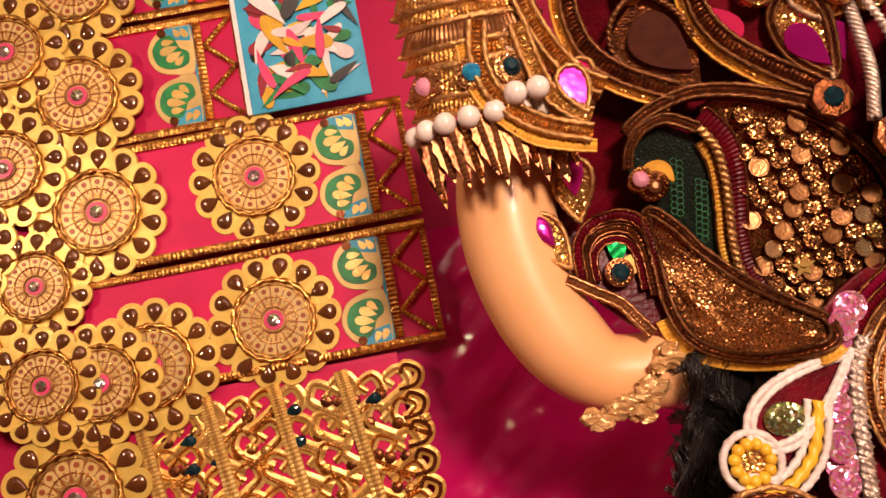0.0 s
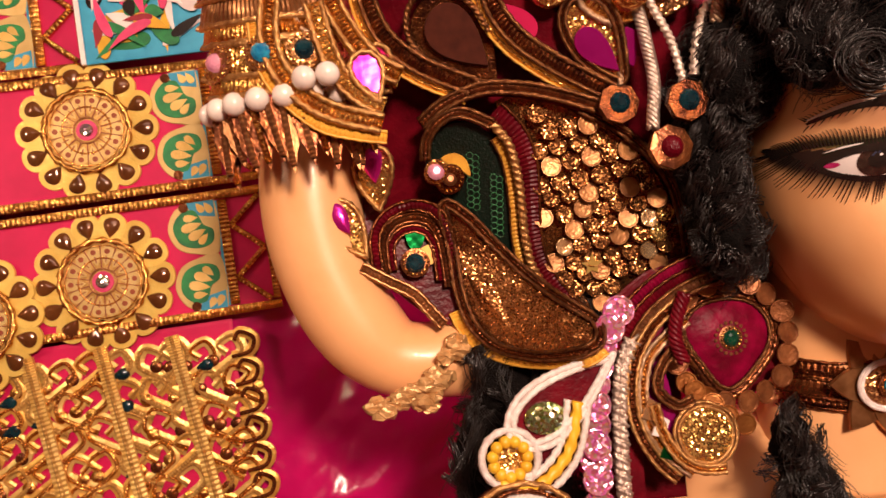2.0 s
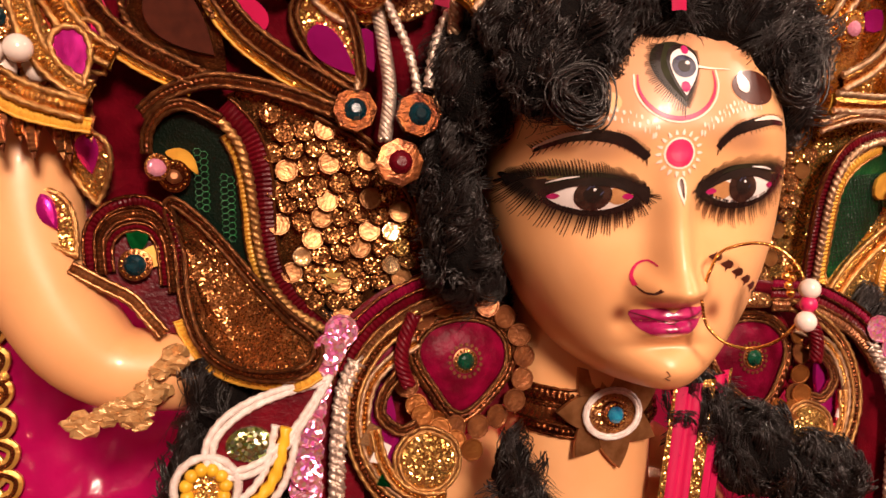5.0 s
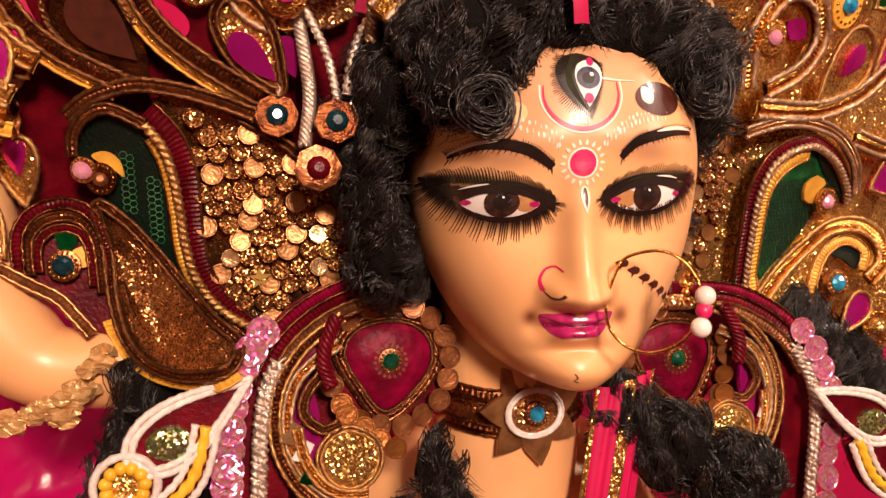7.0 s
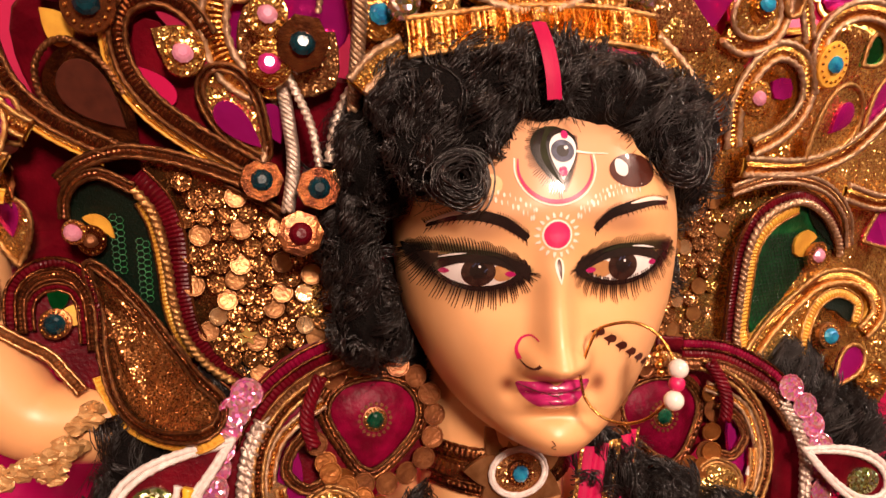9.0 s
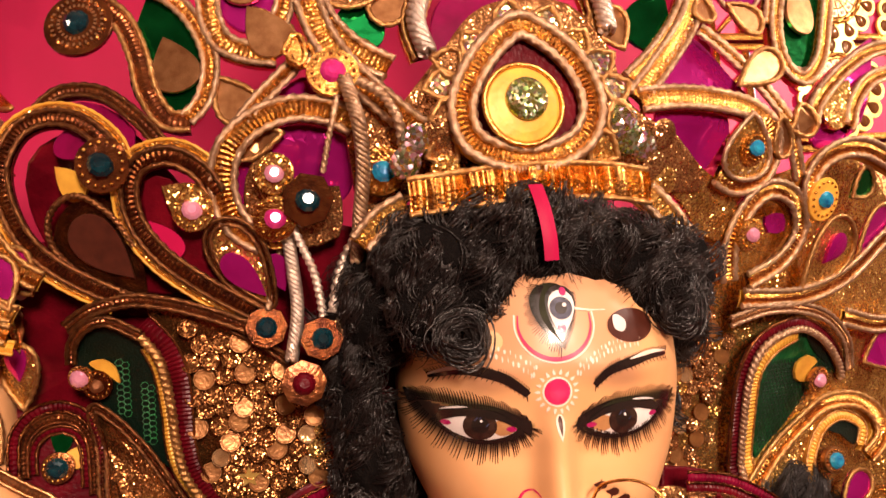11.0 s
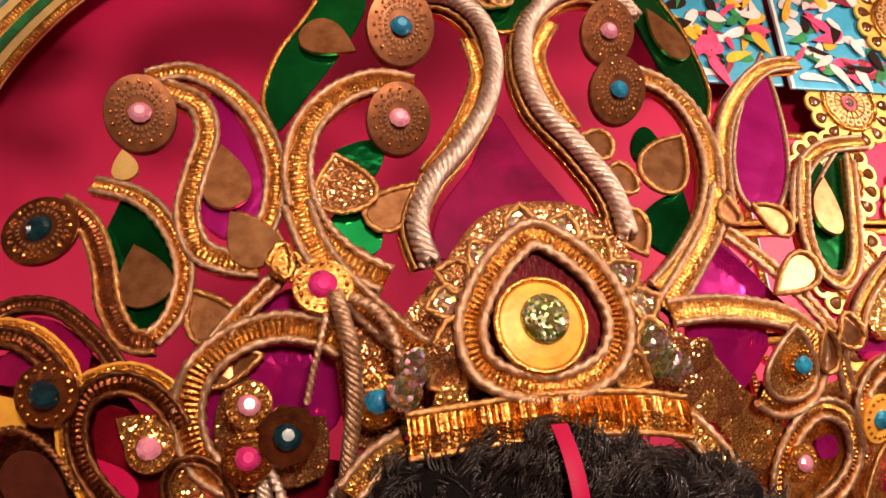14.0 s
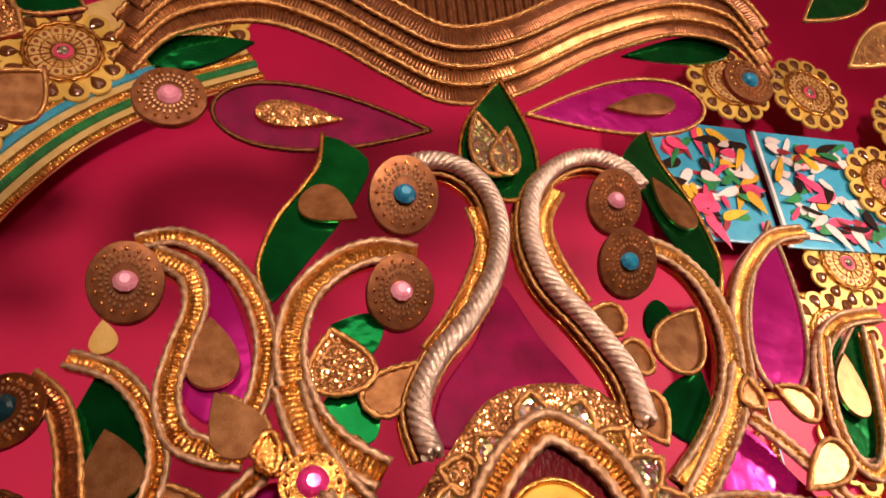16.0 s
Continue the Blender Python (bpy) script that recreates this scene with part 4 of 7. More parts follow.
DULL = mat("brown_gold_card", (0.66, 0.42, 0.13), 0.32, 0.55, (0.46, 0.26, 0.07), 120, 0.5, 300)
PETAL_GOLD = mat("pale_yellow_petal", (0.82, 0.60, 0.15), 0.3, 0.2, (0.74, 0.49, 0.10), 40, 0.3, 300)
AMBER = mat("amber_cabochon", (0.20, 0.072, 0.018), 0.10, 0.4, (0.13, 0.042, 0.012), 60, coat=1.0)
RUSSET = mat("russet_print", (0.33, 0.075, 0.025), 0.4, 0.0, (0.26, 0.055, 0.02), 60)
HOLO_S = glitter("pale_rainbow_stone", (0.80, 0.78, 0.62), (0.55, 0.55, 0.40), 260, 0.9, 0.12, 0.8, 0.3)
PALE = mat("pale_yellow_print", (0.74, 0.55, 0.22), 0.4, 0.2, (0.62, 0.43, 0.15), 40, 0.15, 200)
MED = None


def medallion(x, z, y=1.0, turn=0.0, size=1.0):
    global MED
    m = pose(x, y, z, 0, turn, 0) @ Matrix.Diagonal((size, 1, size, 1))
    if MED is None:
        med = thing("gold_medallion", "round gold paper medallion with scalloped petals", "medallion", (0, 0, 0), "medallions on the cloth")
        for n, b, mt in medallion_parts():
            tagged(part(n, b, mt, med), kind="stuff" if n in ("stud_ring", "pale_petal_ring") else "")
        p, hole = petal_meshes()
        p, hole = part("petal", p, PETAL_GOLD, med), None
        q = part("petal_inset", petal_meshes()[1], AMBER, p, smooth=True)
        for k in range(1, 14):
            p2, q2 = p.copy(), q.copy()
            for o in (p2, q2):
                scene.collection.objects.link(o)
            q2.parent = p2
            p2.matrix_basis = pose(0, 0, 0, 0, 360 / 14 * k, 0)
        MED = med
        med.matrix_basis = m
        return med
    c = copy_thing(MED, Matrix())
    c.matrix_basis = m
    return c


def print_motif(owner, x, z, flip, y=1.0):
    """A printed paisley: pale gold ground, green curl, small blue foot."""
    lay_ = flat(y)
    s = -1 if flip else 1

    def at(u, v):
        return Vector((x + u, z + s * v))
    bm = bmesh.new()
    plate(bm, spline([at(0.030, 0.034), at(0.006, 0.035), at(-0.020, 0.024), at(-0.031, 0.0), at(-0.022, -0.024), at(0.0, -0.034), at(0.030, -0.033)], 0.004, True), lay_, 0.0045, 0.002)
    p = part("paisley_print", bm, PALE, owner)
    bm = bmesh.new()
    plate(bm, [at(0.000, 0.016), at(0.030, 0.010), at(0.030, 0.0325), at(-0.004, 0.0325)], lay_, 0.0052, 0.002)
    part("blue_ground", bm, P_BLUE, p)
    bm = bmesh.new()
    plate(bm, spline([at(0.004, 0.022), at(-0.012, 0.020), at(-0.024, 0.004), at(-0.018, -0.018), at(0.002, -0.027), at(0.022, -0.022), at(0.025, -0.006), at(0.014, 0.002), at(0.010, 0.012)], 0.003, True), lay_, 0.0056, 0.002)
    part("green_ground", bm, P_GREEN, p)
    for tip, base, w in ((at(0.016, -0.004), at(-0.006, -0.014), 0.013), (at(0.012, 0.004), at(-0.014, -0.002), 0.013), (at(0.008, 0.012), at(-0.010, 0.012), 0.010), (at(0.018, -0.010), at(0.006, -0.022), 0.010), (at(0.008, 0.030), at(0.016, 0.018), 0.010), (at(0.018, 0.030), at(0.026, 0.016), 0.010)):
        bm = bmesh.new()
        plate(bm, drop(tip, base, w), lay_, 0.0064, 0.002)
        part("gold_leaf", bm, GOLD_PRINT, p)
    bm = bmesh.new()
    plate(bm, circle(at(-0.008, 0.026), 0.006, 12), lay_, 0.0072, 0.003)
    part("brown_dot", bm, BROWN, p)
    return p




def trim_card(x0, z0, x1, z1, y=1.0, mirror=False):
    """A pink card with gold edging, a zigzag end and two printed paisleys."""
    card = thing("trim_card", "pink card strip with gold edging, zigzag and printed paisleys", "decorative card", ((x0 + x1) / 2, y, z0), "trim cards on the cloth")
    e = -1 if mirror else 1
    xe = x0 if mirror else x1
    bm = bmesh.new()
    plate(bm, [(x0, z0), (x1, z0), (x1, z1), (x0, z1)], flat(y), 0.002, 0.004)
    part("card", bm, CARD, card)
    border(card, (x0, z0 + 0.005), (x1, z0 + 0.005), y=y)
    border(card, (x0, z1 - 0.005), (x1, z1 - 0.005), y=y)
    border(card, (xe - e * 0.005, z0 + 0.012), (xe - e * 0.005, z1 - 0.012), 0.009, y=y)
    border(card, (xe - e * 0.058, z0 + 0.012), (xe - e * 0.058, z1 - 0.012), 0.012, y=y)
    h = z1 - z0 - 0.024
    for k in range(4):
        a, b = z0 + 0.012 + h * k / 4, z0 + 0.012 + h * (k + 1) / 4
        u, v = (xe - e * 0.05, xe - e * 0.012)
        border(card, (u, a) if k % 2 else (v, a), (v, b) if k % 2 else (u, b), 0.007, 0.0075, "zigzag", y)
    bm = bmesh.new()
    plate(bm, [(xe - e * 0.068, z0 + 0.012), (xe - e * 0.064, z0 + 0.012), (xe - e * 0.064, z1 - 0.012), (xe - e * 0.068, z1 - 0.012)][::e], flat(y), 0.004, 0.003)
    part("blue_line", bm, P_BLUE, card)
    zc = (z0 + z1) / 2
    if not mirror:
        print_motif(card, xe - 0.098, zc + 0.037, False, y)
        print_motif(card, xe - 0.098, zc - 0.037, True, y)
    return card


ROWS_Z = [(1.473, 1.632), (1.640, 1.803)]
for z0, z1 in ROWS_Z:
    trim_card(-0.44, z0, 0.009, z1, 1.0)
for z0, z1 in ((1.640, 1.803), (1.810, 1.973), (1.980, 2.143), (1.473, 1.632)):
    trim_card(-0.80, z0, -0.19, z1, 1.008)
for x, z, y, s in ((-0.200, 1.730, 0.997, 1.0), (-0.205, 1.538, 0.997, 1.0), (-0.409, 1.721, 0.993, 1.05), (-0.414, 1.883, 0.993, 1.0), (-0.366, 1.509, 0.993, 1.0), (-0.499, 1.638, 0.990, 0.85),
                   (-0.43, 1.50, 0.985, 0.9), (-0.50, 1.51, 0.980, 0.85), (-0.52, 1.80, 0.988, 0.95), (-0.50, 1.96, 0.988, 0.95), (-0.40, 2.04, 0.993, 1.0), (-0.48, 1.365, 0.988, 1.1), (-0.60, 1.70, 0.985, 1.0), (-0.60, 1.88, 0.985, 1.0), (-0.60, 1.56, 0.985, 1.0)):
    medallion(x, z, y, random.uniform(0, 20), s)


# the printed picture: blue ground with plain coloured shapes
def picture(x0, z0, x1, z1, y, seed, name="printed_picture"):
    rng = random.Random(seed)
    pic = thing(name, "blue printed picture card with coloured shapes", "picture", ((x0 + x1) / 2, y, z0))
    bm = bmesh.new()
    plate(bm, [(x0, z0), (x1, z0), (x1, z1), (x0, z1)], flat(y), 0.004, 0.005)
    part("card", bm, P_BLUE, pic)
    k = 0
    for i in range(80):
        c = Vector((rng.uniform(x0 + 0.02, x1 - 0.02), rng.uniform(z0 + 0.02, z1 - 0.02)))
        d = Vector((rng.uniform(-1, 1), rng.uniform(-0.6, 0.6))).normalized() * rng.uniform(0.012, 0.040)
        d.x = max(min(d.x, x1 - c.x - 0.004, c.x - x0 - 0.004), -min(x1 - c.x - 0.004, c.x - x0 - 0.004))
        bm = bmesh.new()
        plate(bm, drop(c - d, c + d * 0.8, rng.uniform(0.010, 0.026), rng.uniform(-0.4, 0.4), 18), flat(y), 0.0045 + 0.0001 * k, 0.0006)
        part("printed_shape", bm, (P_PINK, P_WHITE, P_YELLOW, P_RED, P_WHITE, BLACK, P_GREEN, P_PINK)[rng.randrange(8)], pic)
        k += 1
    bm = bmesh.new()
    plate(bm, [(x0 - 0.006, z0), (x0, z0), (x0, z1), (x0 - 0.006, z1)], flat(y), 0.006, 0.006)
    part("card_edge", bm, WHITE, pic)
    return pic


picture(-0.188, 1.812, -0.026, 2.02, 0.992, 3)


GOLD_F = mat("yellow_gold_paper", (0.84, 0.52, 0.12), 0.3, 0.4, (0.6, 0.31, 0.06), 70, 0.4, 300)


# pierced gold border below the cards
def filigree(x0, x1, z0, z1, y, n, seed):
    rng = random.Random(seed)
    lay_ = flat(y)
    f = thing("filigree_border", "pierced gold paper border with scrolls and teal gems", "decorative border", ((x0 + x1) / 2, y, z0), "gold borders")
    bm = bmesh.new()
    plate(bm, [(x0, z0), (x1 - 0.04, z0), (x1 - 0.03, z1), (x0, z1)], lay_, 0.001, 0.003)
    part("card", bm, CARD, f)
    for k in range(n):
        x = x1 - 0.035 - (x1 - x0 - 0.05) * k / n
        z = z0
        while z < z1 - 0.02:
            s = 0.034 * rng.uniform(0.9, 1.1)
            flip = rng.choice((-1, 1))
            path = [(x + flip * s * 0.9, z - s * 0.5), (x + flip * s * 0.2, z - s * 0.1), (x - flip * s * 0.4, z + s * 0.4), (x - flip * s * 0.1, z + s), (x + flip * s * 0.5, z + s * 0.7), (x + flip * s * 0.2, z + s * 0.35)]
            bm = bmesh.new()
            ribbon(bm, path, lambda t: 0.019 - 0.009 * t, lay_, 0.003 + rng.uniform(0, 0.002), 0.008, 0.0)
            sc = part("gold_scroll", bm, rng.choice((GOLD_F, GOLD_PRINT)), f)
            bm = bmesh.new()
            ribbon(bm, path, lambda t: 0.0065 - 0.003 * t, lay_, 0.0065, 0.0034, 0.0010)
            part("stitched_line", bm, rng.choice((DULL, GOLD)), sc)
            bm = bmesh.new()
            plate(bm, circle((x + flip * s * 0.75, z + s * 0.15), 0.008, 12), lay_, 0.006, 0.004, dome=0.002)
            part("stud", bm, BROWN if rng.random() < 0.6 else GOLD, sc)
            if rng.random() < 0.16:
                bm = bmesh.new()
                plate(bm, drop((x - 0.012, z), (x + 0.010, z + 0.004), 0.016), lay_, 0.008, 0.004, dome=0.003)
                part("teal_gem", bm, G_TEAL, sc)
            z += s * 1.15
    for k in range(0, n, 3):
        x = x1 - 0.085 - (x1 - x0 - 0.1) * k / n
        border(f, (x - 0.02, z1 - 0.01), (x + 0.035, z0), 0.016, 0.0085, "gold_strip").data.materials[0] = GOLD_PRINT
        border(f, (x - 0.02, z1 - 0.01), (x + 0.035, z0), 0.005, 0.0105, "stitched_line").data.materials[0] = DULL
    z = z0
    while z < z1 - 0.02:
        bm = bmesh.new()
        ribbon(bm, [Vector((x1 - 0.035, z)), (x1 - 0.012, z + 0.004), (x1 - 0.006, z + 0.020), (x1 - 0.022, z + 0.030), (x1 - 0.03, z + 0.020)], 0.014, lay_, 0.005, 0.008, 0.0)
        es = part("edge_scroll", bm, GOLD_F, f)
        bm = bmesh.new()
        ribbon(bm, [Vector((x1 - 0.035, z)), (x1 - 0.012, z + 0.004), (x1 - 0.006, z + 0.020), (x1 - 0.022, z + 0.030), (x1 - 0.03, z + 0.020)], 0.005, lay_, 0.008, 0.0034, 0.001)
        part("stitched_line", bm, BROWN, es)
        z += 0.036


filigree(-0.42, -0.028, 1.06, 1.468, 1.003, 10, 4)

# the other half of the cloth carries the same cards
for z0, z1 in ((1.473, 1.632), (1.640, 1.803), (1.810, 1.973), (1.980, 2.143)):
    trim_card(1.055, z0, 1.75, z1, 1.0, True)
for x, z in ((1.30, 1.54), (1.30, 1.73), (1.28, 1.90), (1.45, 1.64), (1.47, 1.82), (1.29, 2.06), (1.46, 2.00), (1.60, 1.9), (1.36, 2.2), (1.52, 2.18)):
    medallion(x, z, 0.992, random.uniform(0, 20), 1.0)
picture(1.03, 2.23, 1.24, 2.47, 0.995, 8)
picture(1.25, 2.22, 1.47, 2.46, 0.985, 9)
for x, z in ((1.50, 2.36), (1.60, 2.2), (1.62, 2.5), (1.40, 2.56), (1.22, 2.56)):
    medallion(x, z, 0.975, random.uniform(0, 20), 1.0)


# curved border where the cards close over the cloth
def arch_border(pts, label):
    """Gold edging with a row of medallions beyond it."""
    b = thing("arch_border", label, "decorative border", (pts[0][0], 1.0, pts[0][1]), "arch borders")
    bm = bmesh.new()
    plate(bm, [*offset(pts, 0.0, 0.02), *offset(pts, -0.22, 0.02)[::-1]], BACK, 0.001, 0.004)
    part("card", bm, PALE, b)
    for d, m in ((-0.006, GOLD), (-0.03, P_GREEN), (-0.045, GOLD), (-0.07, P_BLUE), (-0.085, GOLD)):
        bm = bmesh.new()
        ribbon(bm, offset(pts, d, 0.02), 0.011, BACK, 0.005, 0.005, 0.0014)
        part("edging", bm, m, b)


arch_border([(0.012, 2.02), (0.03, 2.12), (0.075, 2.22), (0.15, 2.32), (0.25, 2.40), (0.38, 2.47)], "pale card arch with gold, green and blue edging")
for x, z in ((-0.13, 2.16), (-0.03, 2.34), (0.10, 2.47), (-0.2, 2.3), (-0.28, 2.12), (0.27, 2.56), (-0.05, 2.52)):
    medallion(x, z, 0.992, random.uniform(0, 20), 1.0)


# ---- crown ----
def front(x, z):
    """The crown's middle, a little before the side boards."""
    return halo(x, z) - 0.035


crown = thing("crown", "tall gilded crown with foil drops, cords and gems", "crown", (0.53, 0.49, 1.66))
# brow band of crinkled foil
BAND = [(0.427, 1.664), (0.457, 1.666), (0.499, 1.669), (0.541, 1.669), (0.577, 1.667), (0.608, 1.662)]
bm = bmesh.new()
line = spline(BAND, 0.0012)
rng = random.Random(2)
rows = []
for p in line:
    k = rng.uniform(0, 0.005)
    y = 0.465 + 0.9 * (p.x - 0.53) ** 2
    rows.append([bm.verts.new((p.x, y + d - k * e, p.y + h)) for h, d, e in ((-0.012, 0.006, 0), (-0.011, -0.004, 0.6), (0.0, -0.006, 1), (0.010, -0.005, 0.8), (0.012, 0.004, 0))])
for a, b in zip(rows, rows[1:]):
    for k in range(4):
        bm.faces.new((a[k], a[k + 1], b[k + 1], b[k]))
part("brow_band", bm, GOLD, crown, "crinkled bright gold foil band")
for dz in (-0.0125, 0.0125):
    bm = bmesh.new()
    sweep(bm, [Vector((p.x, 0.460 + 0.9 * (p.x - 0.53) ** 2, p.y + dz)) for p in spline(BAND, 0.003)], 0.002, 6, 0.008)
    part("band_cord", bm, CORD_G, crown)
scroll(crown, [(0.616, 1.662), (0.637, 1.637), (0.648, 1.610), (0.649, 1.580)], 0.012, flat(0.49), 0.004, GLIT_G)
scroll(crown, [(0.429, 1.662), (0.411, 1.653), (0.394, 1.636)], 0.010, flat(0.49), 0.004, GLIT_G)
# board behind the middle
board(crown, [(0.405, 1.695), (0.432, 1.734), (0.467, 1.775), (0.500, 1.813), (0.535, 1.826), (0.584, 1.822), (0.611, 1.784), (0.620, 1.733), (0.667, 1.702), (0.689, 1.666), (0.566, 1.675), (0.456, 1.672)], GLIT, halo, 0.008, 0.006, "crown_board")
# the arch drop in the middle
ARCH = [(0.513, 1.782), (0.487, 1.759), (0.470, 1.727), (0.475, 1.700), (0.501, 1.687), (0.528, 1.686), (0.558, 1.700), (0.568, 1.727), (0.556, 1.757), (0.532, 1.778)]
mid = flat(0.468)
board(crown, ARCH, MAROON, mid, 0.0, 0.005, "arch_panel")
scroll(crown, ARCH, 0.011, mid, 0.006, GOLD, CORD, YELLOW, "arch_scroll", True, 0.0032)
c = Vector([(0.513, 1.723)][0])
bm = bmesh.new()
plate(bm, circle(c, 0.027, 32), flat(0.46), 0.004, 0.006, dome=0.003)
disc = part("yellow_disc", bm, YELLOW, crown, "glossy yellow disc")
bm = bmesh.new()
plate(bm, circle(c + Vector((0.001, 0.003)), 0.0155, 24), flat(0.453), 0.003, 0.004, dome=0.003)
part("glitter_stone", bm, HOLO_G, disc)
bm = bmesh.new()
sweep(bm, lay(circle(c, 0.029, 40), flat(0.460), 0.004), 0.002, 6, 0.0, 0.0, True)
part("disc_rim", bm, GOLD, disc)
scroll(crown, [(0.489, 1.716), (0.502, 1.719), (0.523, 1.719), (0.542, 1.714)], 0.004, mid, 0.003, GOLD, CORD, None, "cross_cord", False, 0.0016)
# glitter petals over the arch
for tip, base, m in zip([(0.447, 1.717), (0.445, 1.739), (0.454, 1.763), (0.479, 1.782), (0.518, 1.810), (0.551, 1.804), (0.575, 1.784), (0.594, 1.765), (0.602, 1.741), (0.601, 1.712), (0.591, 1.687), (0.445, 1.693)],
                        [(0.470, 1.722), (0.468, 1.743), (0.474, 1.757), (0.490, 1.769), (0.515, 1.786), (0.542, 1.784), (0.560, 1.769), (0.571, 1.752), (0.581, 1.734), (0.581, 1.717), (0.569, 1.698), (0.466, 1.700)],
                        (GLIT, HOLO, GLIT, HOLO, HOLO, HOLO, GLIT_G, HOLO, HOLO, HOLO_G, GLIT_G, GLIT)):
    leafdrop(crown, tip, base, 0.024, m, None, 0, CORD_G, front, 0.004, "glitter_petal")
for p, m in zip([(0.437, 1.704), (0.452, 1.708), (0.458, 1.683), (0.430, 1.690), (0.600, 1.699), (0.613, 1.694), (0.623, 1.680), (0.633, 1.669), (0.594, 1.710), (0.628, 1.702)], (HOLO, GLIT, GLIT_G, HOLO, HOLO_G, HOLO, GLIT, GLIT_G, HOLO, GLIT)):
    bm = bmesh.new()
    plate(bm, circle(p, 0.011, 16), front, 0.006, 0.005, dome=0.002)
    part("glitter_disc", bm, m, crown)

# upper crown
board(crown, [(0.536, 1.918), (0.559, 1.871), (0.589, 1.821), (0.601, 1.789), (0.566, 1.784), (0.483, 1.786), (0.469, 1.795), (0.477, 1.826), (0.510, 1.869)], DARKMAG, halo, -0.010, 0.004, "dark_magenta_foil")
rope(crown, [(0.459, 1.777), (0.454, 1.809), (0.470, 1.843), (0.497, 1.874), (0.523, 1.915), (0.536, 1.958), (0.532, 1.998), (0.511, 2.022), (0.482, 2.024), (0.457, 2.008)], 0.0080, halo, 0.014, SILVER, 0.0062).name = "silver_rope"
scroll(crown, [(0.459, 1.777), (0.454, 1.809), (0.470, 1.843), (0.497, 1.874), (0.523, 1.915), (0.536, 1.958), (0.532, 1.998), (0.511, 2.022), (0.482, 2.024), (0.457, 2.008)], 0.013, halo, 0.004, GOLD, CORD_G, GOLD, "rope_bed", False, 0.002)
rope(crown, [(0.610, 1.796), (0.608, 1.834), (0.589, 1.874), (0.566, 1.911), (0.561, 1.954), (0.574, 1.999), (0.604, 2.033), (0.640, 2.050), (0.671, 2.043), (0.685, 2.021)], 0.0080, halo, 0.014, SILVER, 0.0062).name = "silver_rope"
scroll(crown, [(0.610, 1.796), (0.608, 1.834), (0.589, 1.874), (0.566, 1.911), (0.561, 1.954), (0.574, 1.999), (0.604, 2.033), (0.640, 2.050), (0.671, 2.043), (0.685, 2.021)], 0.013, halo, 0.004, GOLD, CORD_G, GOLD, "rope_bed", False, 0.002)
scroll(crown, [(0.430, 1.768), (0.404, 1.786), (0.384, 1.815), (0.377, 1.854), (0.386, 1.894), (0.410, 1.922), (0.440, 1.935), (0.468, 1.930)], 0.014, halo, 0.008, GOLD, CORD, GOLD, "gold_scroll")
scroll(crown, [(0.625, 1.753), (0.663, 1.785), (0.698, 1.827), (0.717, 1.875), (0.714, 1.921), (0.692, 1.949), (0.660, 1.958)], 0.013, halo, 0.008, GOLD, CORD, GOLD, "gold_scroll")
scroll(crown, [(0.468, 1.850), (0.487, 1.874), (0.507, 1.906), (0.523, 1.946), (0.520, 1.981)], 0.009, halo, 0.006, GOLD, CORD_G, None, "inner_scroll", False, 0.0018)
scroll(crown, [(0.594, 1.894), (0.580, 1.938), (0.580, 1.974), (0.601, 2.009)], 0.009, halo, 0.006, GOLD, CORD_G, None, "inner_scroll", False, 0.0018)
for p, r, st in zip([(0.463, 1.984), (0.451, 1.894), (0.648, 1.996), (0.639, 1.931), (0.270, 1.911)], (0.0115, 0.010, 0.0105, 0.0105, 0.0105), (G_BLUE, G_ROSE, G_ROSE, G_BLUE, G_ROSE)):
    gem(crown, p, r * 0.8, st, SEAT, lambda x, z, p=p: halo(*p) - 0.5 * (z - p[1]), 0.018, 3.0, 28)
leaf_l = board(crown, [(0.406, 2.061), (0.436, 2.043), (0.442, 2.020), (0.420, 1.972), (0.393, 1.932), (0.364, 1.893), (0.356, 1.923), (0.367, 1.964), (0.389, 2.001), (0.402, 2.028)], GREEN, halo, 0.002, 0.004, "green_leaf")
leaf_r = board(crown, [(0.731, 2.113), (0.731, 2.070), (0.747, 2.019), (0.750, 1.957), (0.734, 1.918), (0.718, 1.935), (0.705, 1.972), (0.693, 2.030), (0.688, 2.068)], GREEN, halo, 0.002, 0.004, "green_leaf")
for o, pts in ((leaf_l, [(0.406, 2.061), (0.402, 2.028), (0.389, 2.001), (0.367, 1.964), (0.356, 1.923), (0.364, 1.893)]), (leaf_r, [(0.731, 2.113), (0.731, 2.070), (0.747, 2.019), (0.750, 1.957), (0.734, 1.918)])):
    bm = bmesh.new()
    sweep(bm, lay(spline(pts, 0.003), halo, 0.003), 0.0022, 6, 0.008)
    part("rim_cord", bm, GOLD, o)
leafdrop(crown, [(0.428, 1.966)][0], [(0.388, 1.991)][0], 0.040, BRASS, None, 0, None, halo, 0.008, "card_drop")
leafdrop(crown, [(0.708, 2.043)][0], [(0.732, 1.985)][0], 0.038, BRASS, None, 0, None, halo, 0.008, "card_drop")
